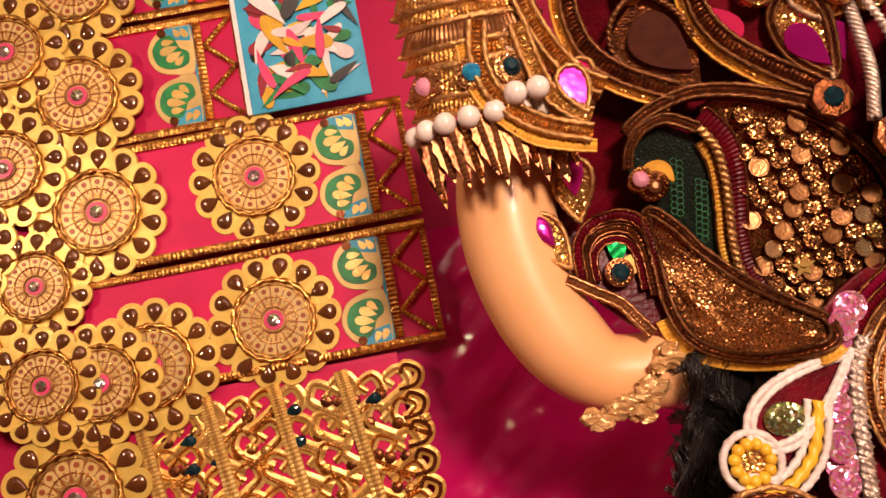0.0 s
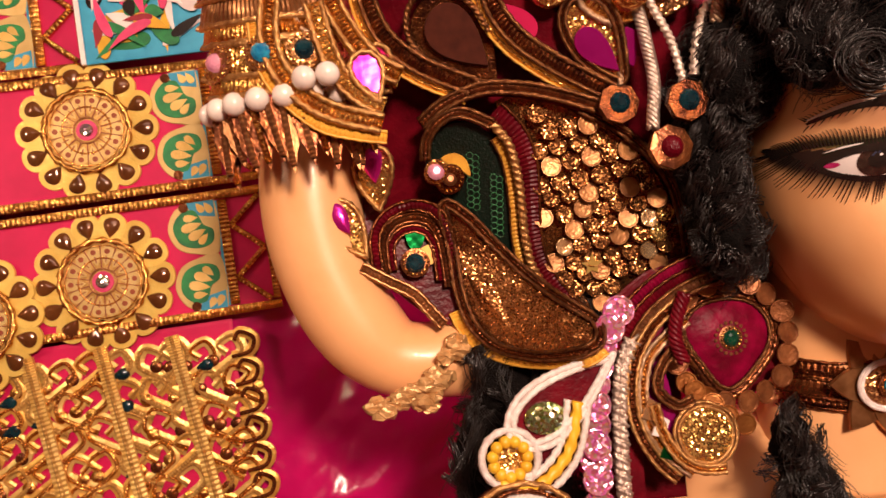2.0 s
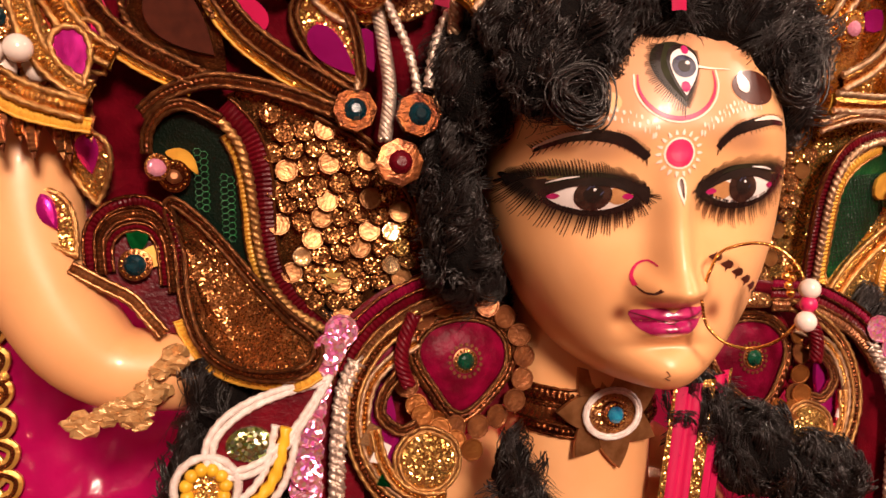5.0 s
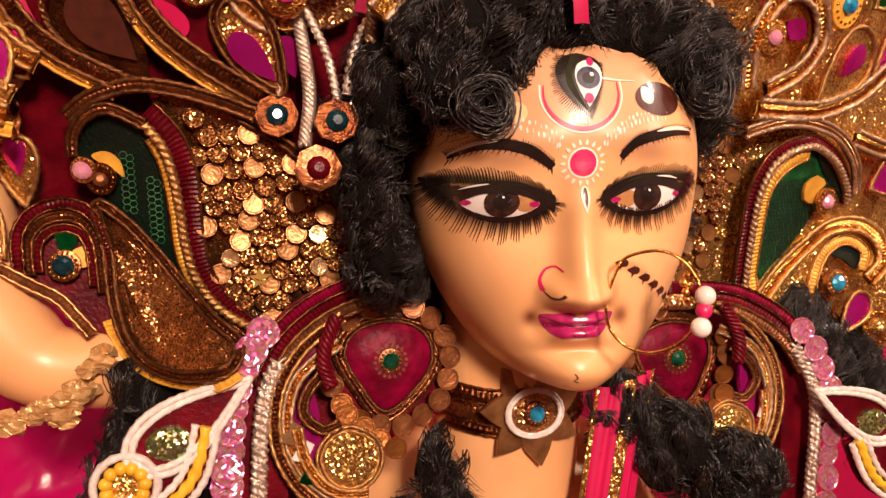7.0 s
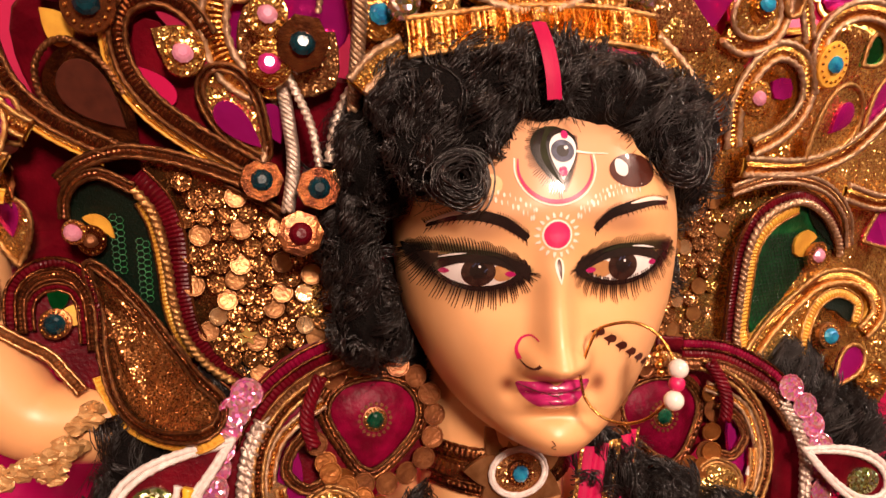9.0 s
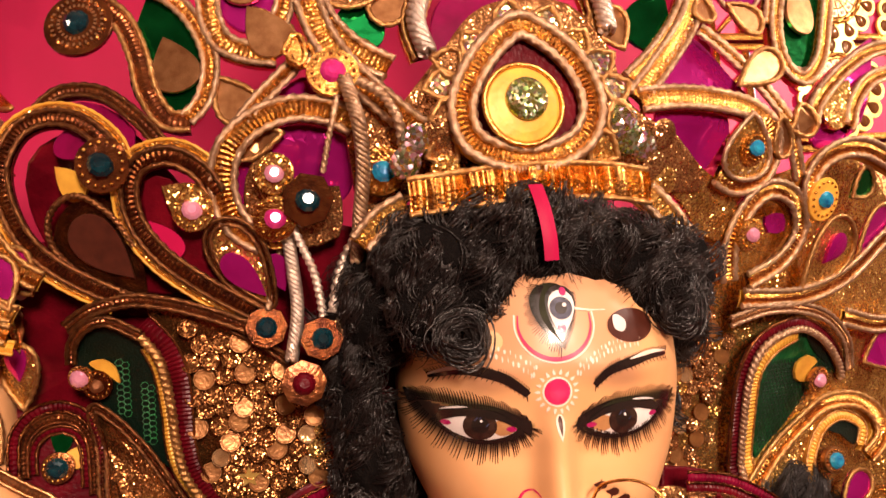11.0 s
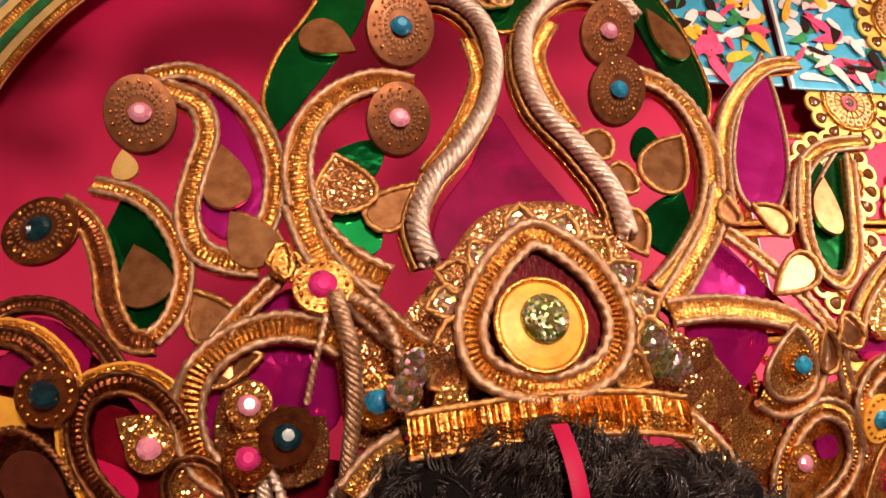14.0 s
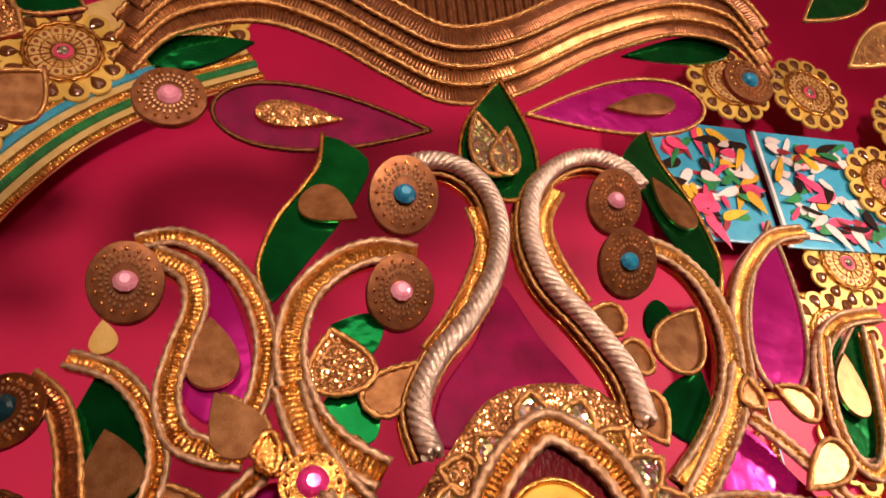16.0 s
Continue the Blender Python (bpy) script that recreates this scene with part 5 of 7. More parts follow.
for a, b, w, m, l in (([(0.405, 1.876)][0], [(0.437, 1.860)][0], 0.044, GREEN, 0.001), ([(0.404, 1.869)][0], [(0.412, 1.822)][0], 0.046, GLIT, 0.006), ([(0.433, 1.823)][0], [(0.405, 1.799)][0], 0.044, GREEN, 0.001),
                      ([(0.421, 1.773)][0], [(0.406, 1.762)][0], 0.03, GREEN, 0.001), ([(0.459, 1.843)][0], [(0.425, 1.810)][0], 0.03, BRASS, 0.004), ([(0.392, 1.767)][0], [(0.425, 1.779)][0], 0.04, BRASS, 0.004),
                      ([(0.678, 1.877)][0], [(0.650, 1.892)][0], 0.044, GREEN, 0.001), ([(0.696, 1.896)][0], [(0.650, 1.843)][0], 0.044, BRASS, 0.006), ([(0.683, 1.845)][0], [(0.642, 1.789)][0], 0.046, GREEN, 0.001),
                      ([(0.597, 1.888)][0], [(0.625, 1.879)][0], 0.03, BRASS, 0.004), ([(0.606, 1.847)][0], [(0.638, 1.853)][0], 0.03, BRASS, 0.004), ([(0.626, 1.784)][0], [(0.613, 1.822)][0], 0.04, BRASS, 0.004)):
    leafdrop(crown, a, b, w, m, None, 0, CORD_G if m in (BRASS, GLIT) else None, halo, l, "foil_drop" if m is GREEN else "card_drop")
# bud on top
leafdrop(crown, [(0.575, 2.147)][0], [(0.545, 1.992)][0], 0.075, GREEN, None, 0, GOLD, halo, 0.006, "green_bud")
leafdrop(crown, [(0.540, 2.090)][0], [(0.545, 2.015)][0], 0.034, HOLO, None, 0, CORD_G, halo, 0.012, "glitter_drop")
leafdrop(crown, [(0.565, 2.072)][0], [(0.551, 2.016)][0], 0.026, HOLO, None, 0, CORD_G, halo, 0.014, "glitter_drop")

# left plume of the crown
scroll(crown, [(0.271, 1.951), (0.300, 1.954), (0.330, 1.934), (0.352, 1.901), (0.362, 1.864), (0.359, 1.828), (0.349, 1.803)], 0.009, halo, 0.006, GOLD, CORD, GOLD, "plume_scroll", False, 0.0022)
scroll(crown, [(0.282, 1.939), (0.309, 1.921), (0.316, 1.892), (0.308, 1.859), (0.303, 1.828), (0.311, 1.800), (0.331, 1.788), (0.350, 1.784)], 0.011, halo, 0.008, GOLD, CORD, GOLD, "plume_scroll", False, 0.0022)
leafdrop(crown, [(0.306, 1.942)][0], [(0.338, 1.808)][0], 0.052, MAGENTA, None, -0.12, None, halo, 0.0, "magenta_foil_drop")
leafdrop(crown, [(0.326, 1.884)][0], [(0.331, 1.830)][0], 0.036, BRASS, None, 0, None, halo, 0.007, "card_drop")
leafdrop(crown, [(0.331, 1.826)][0], [(0.355, 1.784)][0], 0.036, BRASS, None, 0, None, halo, 0.012, "card_drop")
leafdrop(crown, [(0.372, 1.788)][0], [(0.364, 1.771)][0], 0.022, HOLO, None, 0, GOLD, halo, 0.016, "glitter_drop")
leafdrop(crown, [(0.257, 1.889)][0], [(0.261, 1.862)][0], 0.02, GOLD_PRINT, None, 0, None, halo, 0.004, "card_drop")
scroll(crown, [(0.217, 1.848), (0.238, 1.828), (0.250, 1.797), (0.256, 1.766), (0.269, 1.742), (0.286, 1.738)], 0.010, halo, 0.006, BROWN, CORD_G, MAROON, "plume_scroll", False, 0.0022)
scroll(crown, [(0.239, 1.860), (0.270, 1.846), (0.292, 1.819), (0.302, 1.786), (0.296, 1.755), (0.283, 1.740)], 0.007, halo, 0.006, GOLD, CORD, GOLD, "plume_scroll", False, 0.0022)
leafdrop(crown, [(0.247, 1.854)][0], [(0.281, 1.745)][0], 0.062, GREEN, None, -0.14, None, halo, 0.0, "green_foil_drop")
leafdrop(crown, [(0.269, 1.809)][0], [(0.282, 1.763)][0], 0.038, BRASS, None, 0, None, halo, 0.007, "card_drop")
gem(crown, [(0.208, 1.825)][0], 0.010, G_TEAL, BROWN, halo, 0.014, 2.6, 26)
for a, b in (([(0.337, 1.826)][0], [(0.355, 1.789)][0]), ([(0.306, 1.772)][0], [(0.326, 1.736)][0]), ([(0.349, 1.723)][0], [(0.310, 1.722)][0])):
    leafdrop(crown, a, b, 0.032, BRASS, None, 0, CORD_G, halo, 0.003, "card_drop")

# swirl at the left temple
scroll(crown, [(0.332, 1.649), (0.313, 1.663), (0.305, 1.688), (0.311, 1.714), (0.332, 1.733), (0.359, 1.740), (0.383, 1.735), (0.400, 1.725)], 0.013, halo, 0.010, GOLD, CORD, GOLD, "swirl")
scroll(crown, [(0.300, 1.704), (0.313, 1.722), (0.335, 1.749), (0.360, 1.774), (0.371, 1.790)], 0.006, halo, 0.008, GOLD, CORD, None, "swirl_cord", False, 0.0024)
board(crown, [(0.326, 1.729), (0.353, 1.763), (0.378, 1.770), (0.392, 1.746), (0.405, 1.711), (0.396, 1.680), (0.362, 1.659), (0.329, 1.658), (0.311, 1.687)], MAGENTA, halo, -0.006, 0.004, "magenta_foil")
board(crown, [(0.326, 1.705), (0.341, 1.712), (0.355, 1.687), (0.372, 1.682), (0.388, 1.685), (0.387, 1.649), (0.353, 1.644), (0.325, 1.654), (0.319, 1.683)], GLIT, halo, 0.002, 0.004, "glitter_board")
for p, r, st, seat in zip([(0.387, 1.763), (0.341, 1.693), (0.340, 1.663), (0.417, 1.689), (0.283, 1.674), (0.224, 1.710)], (0.0095, 0.007, 0.008, 0.0085, 0.0075, 0.0095), (G_PINK, G_ROSE, G_PINK, G_BLUE, G_ROSE, G_TEAL), (GOLD, GLIT_G, GOLD, GOLD, GLIT_G, BROWN)):
    gem(crown, p, r, st, seat, halo, 0.022, 2.0)
leafdrop(crown, [(0.354, 1.782)][0], [(0.369, 1.783)][0], 0.026, GOLD, None, 0, GOLD, halo, 0.02, "bright_drop")
gem(crown, [(0.363, 1.673)][0], 0.009, G_TEAL, BROWN, halo, 0.026, 2.1, 7, False)
rope(crown, [(0.393, 1.755), (0.399, 1.723), (0.402, 1.692), (0.399, 1.660), (0.396, 1.627)], 0.0055, halo, 0.030, CORD)
rope(crown, [(0.402, 1.752), (0.418, 1.740), (0.427, 1.719), (0.431, 1.694)], 0.0035, halo, 0.030, CORD)
rope(crown, [(0.387, 1.742), (0.380, 1.716), (0.374, 1.690)], 0.002, halo, 0.028, CORD)
scroll(crown, [(0.375, 1.828), (0.383, 1.798), (0.398, 1.769), (0.420, 1.742), (0.443, 1.718), (0.468, 1.705)], 0.013, halo, 0.012, GOLD, CORD, GOLD, "gold_scroll")
board(crown, [(0.392, 1.751), (0.417, 1.744), (0.443, 1.716), (0.456, 1.696), (0.447, 1.675), (0.426, 1.666), (0.404, 1.664), (0.397, 1.696)], GLIT, halo, 0.004, 0.005, "glitter_board")

# right side of the crown
scroll(crown, [(0.626, 1.736), (0.664, 1.739), (0.703, 1.736), (0.736, 1.727), (0.756, 1.704), (0.751, 1.679), (0.724, 1.670), (0.702, 1.679)], 0.013, halo, 0.012, GOLD, CORD, GOLD, "swirl")
scroll(crown, [(0.624, 1.738), (0.660, 1.774), (0.691, 1.808), (0.713, 1.843)], 0.012, halo, 0.010, GOLD, CORD, GOLD, "gold_scroll")
scroll(crown, [(0.702, 1.803), (0.728, 1.780), (0.756, 1.748), (0.777, 1.713), (0.796, 1.674)], 0.006, halo, 0.010, GOLD, CORD, None, "swirl_cord", False, 0.0024)
board(crown, [(0.633, 1.743), (0.682, 1.786), (0.704, 1.800), (0.735, 1.761), (0.751, 1.735), (0.698, 1.739)], MAGENTA, halo, -0.002, 0.004, "magenta_foil")
board(crown, [(0.645, 1.728), (0.717, 1.726), (0.708, 1.697), (0.687, 1.680), (0.655, 1.706)], MAGENTA, halo, 0.0, 0.004, "magenta_foil")
board(crown, [(0.593, 1.703), (0.617, 1.719), (0.654, 1.715), (0.692, 1.684), (0.725, 1.665), (0.745, 1.627), (0.701, 1.629), (0.667, 1.663)], GLIT_G, halo, 0.004, 0.005, "glitter_board")
leafdrop(crown, [(0.729, 1.724)][0], [(0.727, 1.672)][0], 0.052, GLIT_G, None, 0, CORD, halo, 0.016, "glitter_drop")
gem(crown, [(0.730, 1.695)][0], 0.0075, G_BLUE, GOLD, halo, 0.024, 1.6)
for a, b, w in (([(0.711, 1.834)][0], [(0.707, 1.809)][0], 0.022), ([(0.760, 1.724)][0], [(0.770, 1.690)][0], 0.020), ([(0.774, 1.711)][0], [(0.801, 1.725)][0], 0.03), ([(0.737, 1.828)][0], [(0.769, 1.807)][0], 0.03), ([(0.725, 1.750)][0], [(0.780, 1.780)][0], 0.03)):
    leafdrop(crown, a, b, w, BRASS, None, 0, CORD_G, halo, 0.014, "card_drop")
# right plumes
leafdrop(crown, [(0.874, 1.899)][0], [(0.802, 1.775)][0], 0.058, GREEN, None, 0.1, None, halo, 0.002, "green_foil_drop")
leafdrop(crown, [(0.846, 1.869)][0], [(0.822, 1.809)][0], 0.036, BRASS, None, 0, None, halo, 0.009, "card_drop")
scroll(crown, [(0.829, 1.885), (0.796, 1.821), (0.790, 1.780), (0.808, 1.762), (0.838, 1.784), (0.867, 1.834), (0.898, 1.896)], 0.007, halo, 0.008, GOLD, CORD, GOLD, "plume_scroll", False, 0.0022)
leafdrop(crown, [(0.947, 1.809)][0], [(0.812, 1.706)][0], 0.056, MAGENTA, None, 0.08, None, halo, 0.002, "magenta_foil_drop")
leafdrop(crown, [(0.870, 1.765)][0], [(0.824, 1.718)][0], 0.034, GLIT_G, None, 0, None, halo, 0.009, "glitter_drop")
scroll(crown, [(0.800, 1.713), (0.817, 1.740), (0.865, 1.774), (0.920, 1.800), (0.974, 1.812)], 0.008, halo, 0.008, GOLD, CORD, GOLD, "plume_scroll", False, 0.0022)
scroll(crown, [(0.851, 1.717), (0.867, 1.742), (0.904, 1.768), (0.957, 1.782)], 0.008, halo, 0.008, GOLD, CORD, GOLD, "plume_scroll", False, 0.0022)
leafdrop(crown, [(0.861, 2.006)][0], [(0.748, 1.828)][0], 0.062, MAGENTA, None, 0.1, CORD, halo, 0.002, "magenta_foil_drop")
scroll(crown, [(0.717, 1.831), (0.736, 1.888), (0.770, 1.941), (0.830, 1.992), (0.890, 2.013)], 0.010, halo, 0.006, GOLD, CORD, GOLD, "plume_scroll", False, 0.0022)
leafdrop(crown, [(0.920, 1.906)][0], [(0.802, 1.778)][0], 0.06, GREEN, None, 0.1, CORD, halo, 0.002, "green_foil_drop")
scroll(crown, [(0.788, 1.814), (0.817, 1.867), (0.868, 1.904), (0.941, 1.923)], 0.010, halo, 0.006, GOLD, CORD, GOLD, "plume_scroll", False, 0.0022)

# ---- arch over the crown ----
arch = thing("arch", "gilded ribbed arch above the crown with magenta drops", "arch", (0.6, 0.6, 2.1))
top = flat(0.60)
for dy, w, m in ((0, 0.016, SEAT), (-38, 0.016, BRASS), (-76, 0.018, SEAT), (-118, 0.022, SEAT)):
    pts = [Vector(p) + Vector((0, -dy * 0.00052)) for p in [(0.243, 2.123), (0.277, 2.172), (0.349, 2.201), (0.416, 2.186), (0.474, 2.154), (0.528, 2.131), (0.593, 2.150), (0.690, 2.213), (0.797, 2.261), (0.876, 2.255), (0.906, 2.205)]]
    scroll(arch, pts, w, top, 0.010 - dy * 0.0001, m, CORD_G, None, "arch_rib", False, 0.0026)
# left drop in darker foil and cord than its twin, shade put into colour
leafdrop(arch, [(0.508, 2.093)][0], [(0.317, 2.094)][0], 0.075, DARKMAG, GLIT, 0.0, CORD_SHADED, top, 0.002, "magenta_foil_drop", 0.4)
leafdrop(arch, [(0.607, 2.124)][0], [(0.814, 2.165)][0], 0.075, MAGENTA, BRASS, 0.0, CORD_G, top, 0.002, "magenta_foil_drop", 0.4)
leafdrop(arch, [(0.350, 2.175)][0], [(0.261, 2.142)][0], 0.04, GREEN, None, 0, None, top, 0.002, "green_foil_drop")
leafdrop(arch, [(0.731, 2.219)][0], [(0.876, 2.255)][0], 0.04, GREEN, None, 0, None, top, 0.002, "green_foil_drop")
gem(arch, [(0.283, 2.096)][0], 0.010, G_ROSE, SEAT, top, 0.012, 3.0, 26)
gem(arch, [(0.877, 2.197)][0], 0.010, G_BLUE, SEAT, top, 0.012, 3.0, 26)
for k in range(46):
    a = Vector([(0.427, 2.199)][0]).lerp(Vector([(0.669, 2.240)][0]), k / 45)
    sag = 0.03 * (1 - (2 * k / 45 - 1) ** 2)
    bm = bmesh.new()
    ribbon(bm, [a - Vector((0, sag - 0.02)), a + Vector((0.003 * (k - 22) / 22, 0.12))], 0.006, top, 0.004 + 0.003 * (k % 2), 0.02, 0.0)
    part("gold_slat", bm, SEAT, arch)
for tip, base, w, m in zip([(0.207, 2.187), (0.164, 2.154), (0.133, 2.096), (0.186, 2.115), (0.999, 2.316), (1.041, 2.250), (1.067, 2.427)], [(0.151, 2.209), (0.119, 2.171), (0.107, 2.109), (0.153, 2.071), (1.118, 2.397), (1.161, 2.325), (1.212, 2.526)], (0.06,) * 7, (GREEN, GLIT, GOLD_PRINT, BRASS, GREEN, GLIT, GOLD_PRINT)):
    leafdrop(arch, tip, base, w, m, None, 0, CORD_G, top, 0.002, "foil_drop")


# ---- left wing ----
wing = thing("wing_ornament", "maroon and copper wing of paisleys, sequins and cords, colours darkened as shade", "wing ornament", (0.3, 0.62, 1.42), "wings beside the head")
board(wing, [(0.112, 1.663), (0.170, 1.670), (0.248, 1.674), (0.331, 1.667), (0.425, 1.645), (0.445, 1.542), (0.425, 1.444), (0.322, 1.412), (0.265, 1.401), (0.213, 1.421), (0.192, 1.474), (0.143, 1.492), (0.115, 1.535), (0.128, 1.597), (0.114, 1.633)], MAROON, halo, -0.022, 0.006, "wing_board")
PAD = [(0.241, 1.608), (0.269, 1.607), (0.303, 1.589), (0.335, 1.566), (0.366, 1.531), (0.379, 1.500), (0.387, 1.463), (0.359, 1.447), (0.331, 1.431), (0.302, 1.415), (0.277, 1.439), (0.261, 1.467), (0.258, 1.499), (0.256, 1.533), (0.253, 1.566)]
board(wing, PAD, GLIT_SHADED, halo, 0.0, 0.006, "paddle")
SEQ_M = mat("copper_sequin", (0.40, 0.185, 0.060), 0.32, 0.55, (0.27, 0.110, 0.036), 90, 0.25, 400)
SEQ = [(0.268, 1.596), (0.295, 1.587), (0.327, 1.565), (0.360, 1.532), (0.375, 1.500), (0.381, 1.463), (0.354, 1.448), (0.327, 1.431), (0.303, 1.420), (0.282, 1.441), (0.269, 1.466), (0.265, 1.498), (0.265, 1.532), (0.264, 1.565)]
sequins(wing, SEQ, 0.0086, SEQ_M, GLIT_SHADED, halo, 0.006, 0.88, 1)
STAR = Vector((0.308, 1.466))
bm = bmesh.new()
plate(bm, [STAR + Vector((math.cos(0.3 + k * 0.62832), math.sin(0.3 + k * 0.62832))) * (0.0042 if k % 2 else 0.0095) for k in range(10)], halo, 0.010, 0.002)
part("gold_star", bm, GOLD_PRINT, wing)
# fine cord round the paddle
scroll(wing, [(0.303, 1.589), (0.335, 1.567), (0.367, 1.532), (0.380, 1.500), (0.387, 1.463)], 0.003, halo, 0.008, COPPER, CORD_SHADED, None, "cord_scroll", False, 0.0016)
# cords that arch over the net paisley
scroll(wing, [(0.180, 1.600), (0.200, 1.611), (0.230, 1.616), (0.261, 1.610), (0.291, 1.599), (0.315, 1.588)], 0.005, halo, 0.012, BROWN, CORD_SHADED, MAROON, "cord_scroll", False, 0.0019)
scroll(wing, [(0.238, 1.599), (0.254, 1.578), (0.261, 1.553), (0.261, 1.524), (0.261, 1.498), (0.266, 1.471), (0.282, 1.443), (0.301, 1.421)], 0.013, halo, 0.008, MAROON, BROWN, None, "velvet_scroll", False, 0.0012)
CORD_LINE = [(0.180, 1.572), (0.183, 1.587), (0.194, 1.599), (0.212, 1.602), (0.235, 1.589), (0.246, 1.572), (0.251, 1.550), (0.253, 1.525), (0.254, 1.499), (0.259, 1.471), (0.275, 1.444), (0.300, 1.424)]
scroll(wing, CORD_LINE[:5], 0.004, halo, 0.012, BROWN, CORD_SHADED, None, "cord_scroll", False, 0.0016)
rope(wing, CORD_LINE[4:], 0.0036, halo, 0.014, CORD_G)
scroll(wing, [(0.237, 1.580), (0.2445, 1.560), (0.2475, 1.526), (0.2475, 1.499), (0.252, 1.475), (0.264, 1.452)], 0.0055, halo, 0.007, YELLOW, CORD_SHADED, None, "yellow_edge", False, 0.0009)
board(wing, [(0.182, 1.582), (0.195, 1.596), (0.216, 1.598), (0.236, 1.583), (0.246, 1.563), (0.248, 1.534), (0.247, 1.500), (0.249, 1.474), (0.228, 1.502), (0.209, 1.526), (0.192, 1.544), (0.183, 1.564)], MESHCLOTH, halo, 0.003, 0.005, "net_paisley")
# curl with its rose gem
bm = bmesh.new()
plate(bm, spline([(0.193, 1.572), (0.204, 1.574), (0.213, 1.567), (0.215, 1.554), (0.208, 1.560), (0.200, 1.565)], 0.003, True), halo, 0.010, 0.004)
part("yellow_curl", bm, YELLOW, wing)
gem(wing, (0.198, 1.554), 0.0060, SEAT, COPPER, halo, 0.014, 2.0)
gem(wing, (0.187, 1.561), 0.0072, G_ROSE, GLIT, halo, 0.02, 1.35)
# low paisley, whose tip stands forward
tipped = lambda x, z: halo(x, z) - 0.10 * max(0, min(1, (1.50 - z) / 0.10)) * max(0, min(1, (x - 0.19) / 0.08))
LOW = [(0.191, 1.535), (0.209, 1.523), (0.229, 1.497), (0.248, 1.469), (0.269, 1.442), (0.286, 1.424), (0.281, 1.409), (0.260, 1.403), (0.237, 1.403), (0.215, 1.412), (0.200, 1.432), (0.194, 1.463), (0.194, 1.496)]
board(wing, LOW, GLIT_SHADED, tipped, 0.006, 0.008, "glitter_paisley")
scroll(wing, LOW, 0.004, tipped, 0.010, COPPER, CORD_SHADED, None, "cord_scroll", True, 0.0016)
scroll(wing, [(0.190, 1.445), (0.194, 1.432), (0.206, 1.413), (0.225, 1.402), (0.249, 1.398), (0.271, 1.399), (0.284, 1.405)], 0.010, tipped, 0.003, YELLOW, YELLOW, None, "yellow_edge", False, 0.0010)
# velvet swirl round the teal gem, with brown cords that imitate shade
board(wing, [(0.129, 1.489), (0.132, 1.524), (0.160, 1.537), (0.185, 1.526), (0.192, 1.492), (0.193, 1.460), (0.197, 1.432), (0.176, 1.437), (0.152, 1.458)], MAROON, halo, 0.0, 0.005, "velvet_board")
for k, (w, m, cd) in enumerate(((0.006, MAROON, COPPER), (0.005, BROWN, BROWN), (0.004, MAROON, BROWN))):
    f = 1 - 0.20 * k
    scroll(wing, [(0.161 + (x - 0.161) * f, 1.492 + (z - 1.492) * f) for x, z in ((0.129, 1.484), (0.130, 1.515), (0.138, 1.530), (0.151, 1.538), (0.169, 1.539), (0.184, 1.531), (0.192, 1.514), (0.194, 1.492), (0.194, 1.460))], w, halo, 0.010 - 0.002 * k, m, cd, None, "velvet_scroll", False, 0.0014)
gem(wing, (0.161, 1.491), 0.0085, G_TEAL, BROWN, halo, 0.012, 1.5)
leafdrop(wing, (0.156, 1.516), (0.170, 1.506), 0.018, GREEN, None, 0, None, halo, 0.008, "green_foil_drop")
leafdrop(wing, (0.180, 1.506), (0.168, 1.490), 0.018, YELLOW, None, 0, None, halo, 0.007, "yellow_drop")
leafdrop(wing, (0.138, 1.540), (0.137, 1.592), 0.034, GLIT_G, MAGENTA, 0, CORD_G, halo, 0.008, "glitter_drop", 0.55)
leafdrop(wing, (0.121, 1.502), (0.096, 1.551), 0.034, GLIT_G, MAGENTA, 0, CORD_G, halo, 0.014, "glitter_drop", 0.55)
scroll(wing, [(0.115, 1.494), (0.136, 1.479), (0.155, 1.466), (0.166, 1.451), (0.177, 1.435)], 0.005, halo, 0.012, BRASS, BRASS, None, "gold_leaf_edge", False, 0.0018)
# upper loops of the left wing, their tape and cord darkened to stand for shade
board(wing, [(0.172, 1.739), (0.230, 1.749), (0.265, 1.711), (0.297, 1.665), (0.335, 1.612), (0.259, 1.619), (0.186, 1.643), (0.160, 1.695)], MAROON, halo, -0.016, 0.005, "wing_board")
LOOP_A = [(0.222, 1.619), (0.184, 1.642), (0.160, 1.667), (0.150, 1.696), (0.151, 1.721), (0.163, 1.744), (0.184, 1.752), (0.208, 1.745), (0.228, 1.724), (0.234, 1.702)]
LOOP_B = [(0.321, 1.599), (0.289, 1.620), (0.259, 1.645), (0.242, 1.671), (0.240, 1.696), (0.250, 1.710), (0.270, 1.713), (0.289, 1.702), (0.301, 1.684)]
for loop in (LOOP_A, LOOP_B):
    scroll(wing, loop, 0.0085, halo, 0.012, COPPER, CORD_SHADED, BROWN, "gold_scroll", False, 0.0019)
    scroll(wing, offset(loop, -0.0095, 0.012), 0.0035, halo, 0.009, GLIT_G, YELLOW, None, "gold_edge", False, 0.0012)
scroll(wing, [(0.176, 1.761), (0.194, 1.773), (0.223, 1.768), (0.251, 1.742), (0.268, 1.717)], 0.006, halo, 0.006, BROWN, CORD_SHADED, MAROON, "cord_scroll", False, 0.0018)
board(wing, [(0.182, 1.756), (0.196, 1.766), (0.222, 1.761), (0.246, 1.738), (0.240, 1.716), (0.232, 1.735), (0.210, 1.752)], DARKMAG, halo, 0.0, 0.004, "crimson_foil")
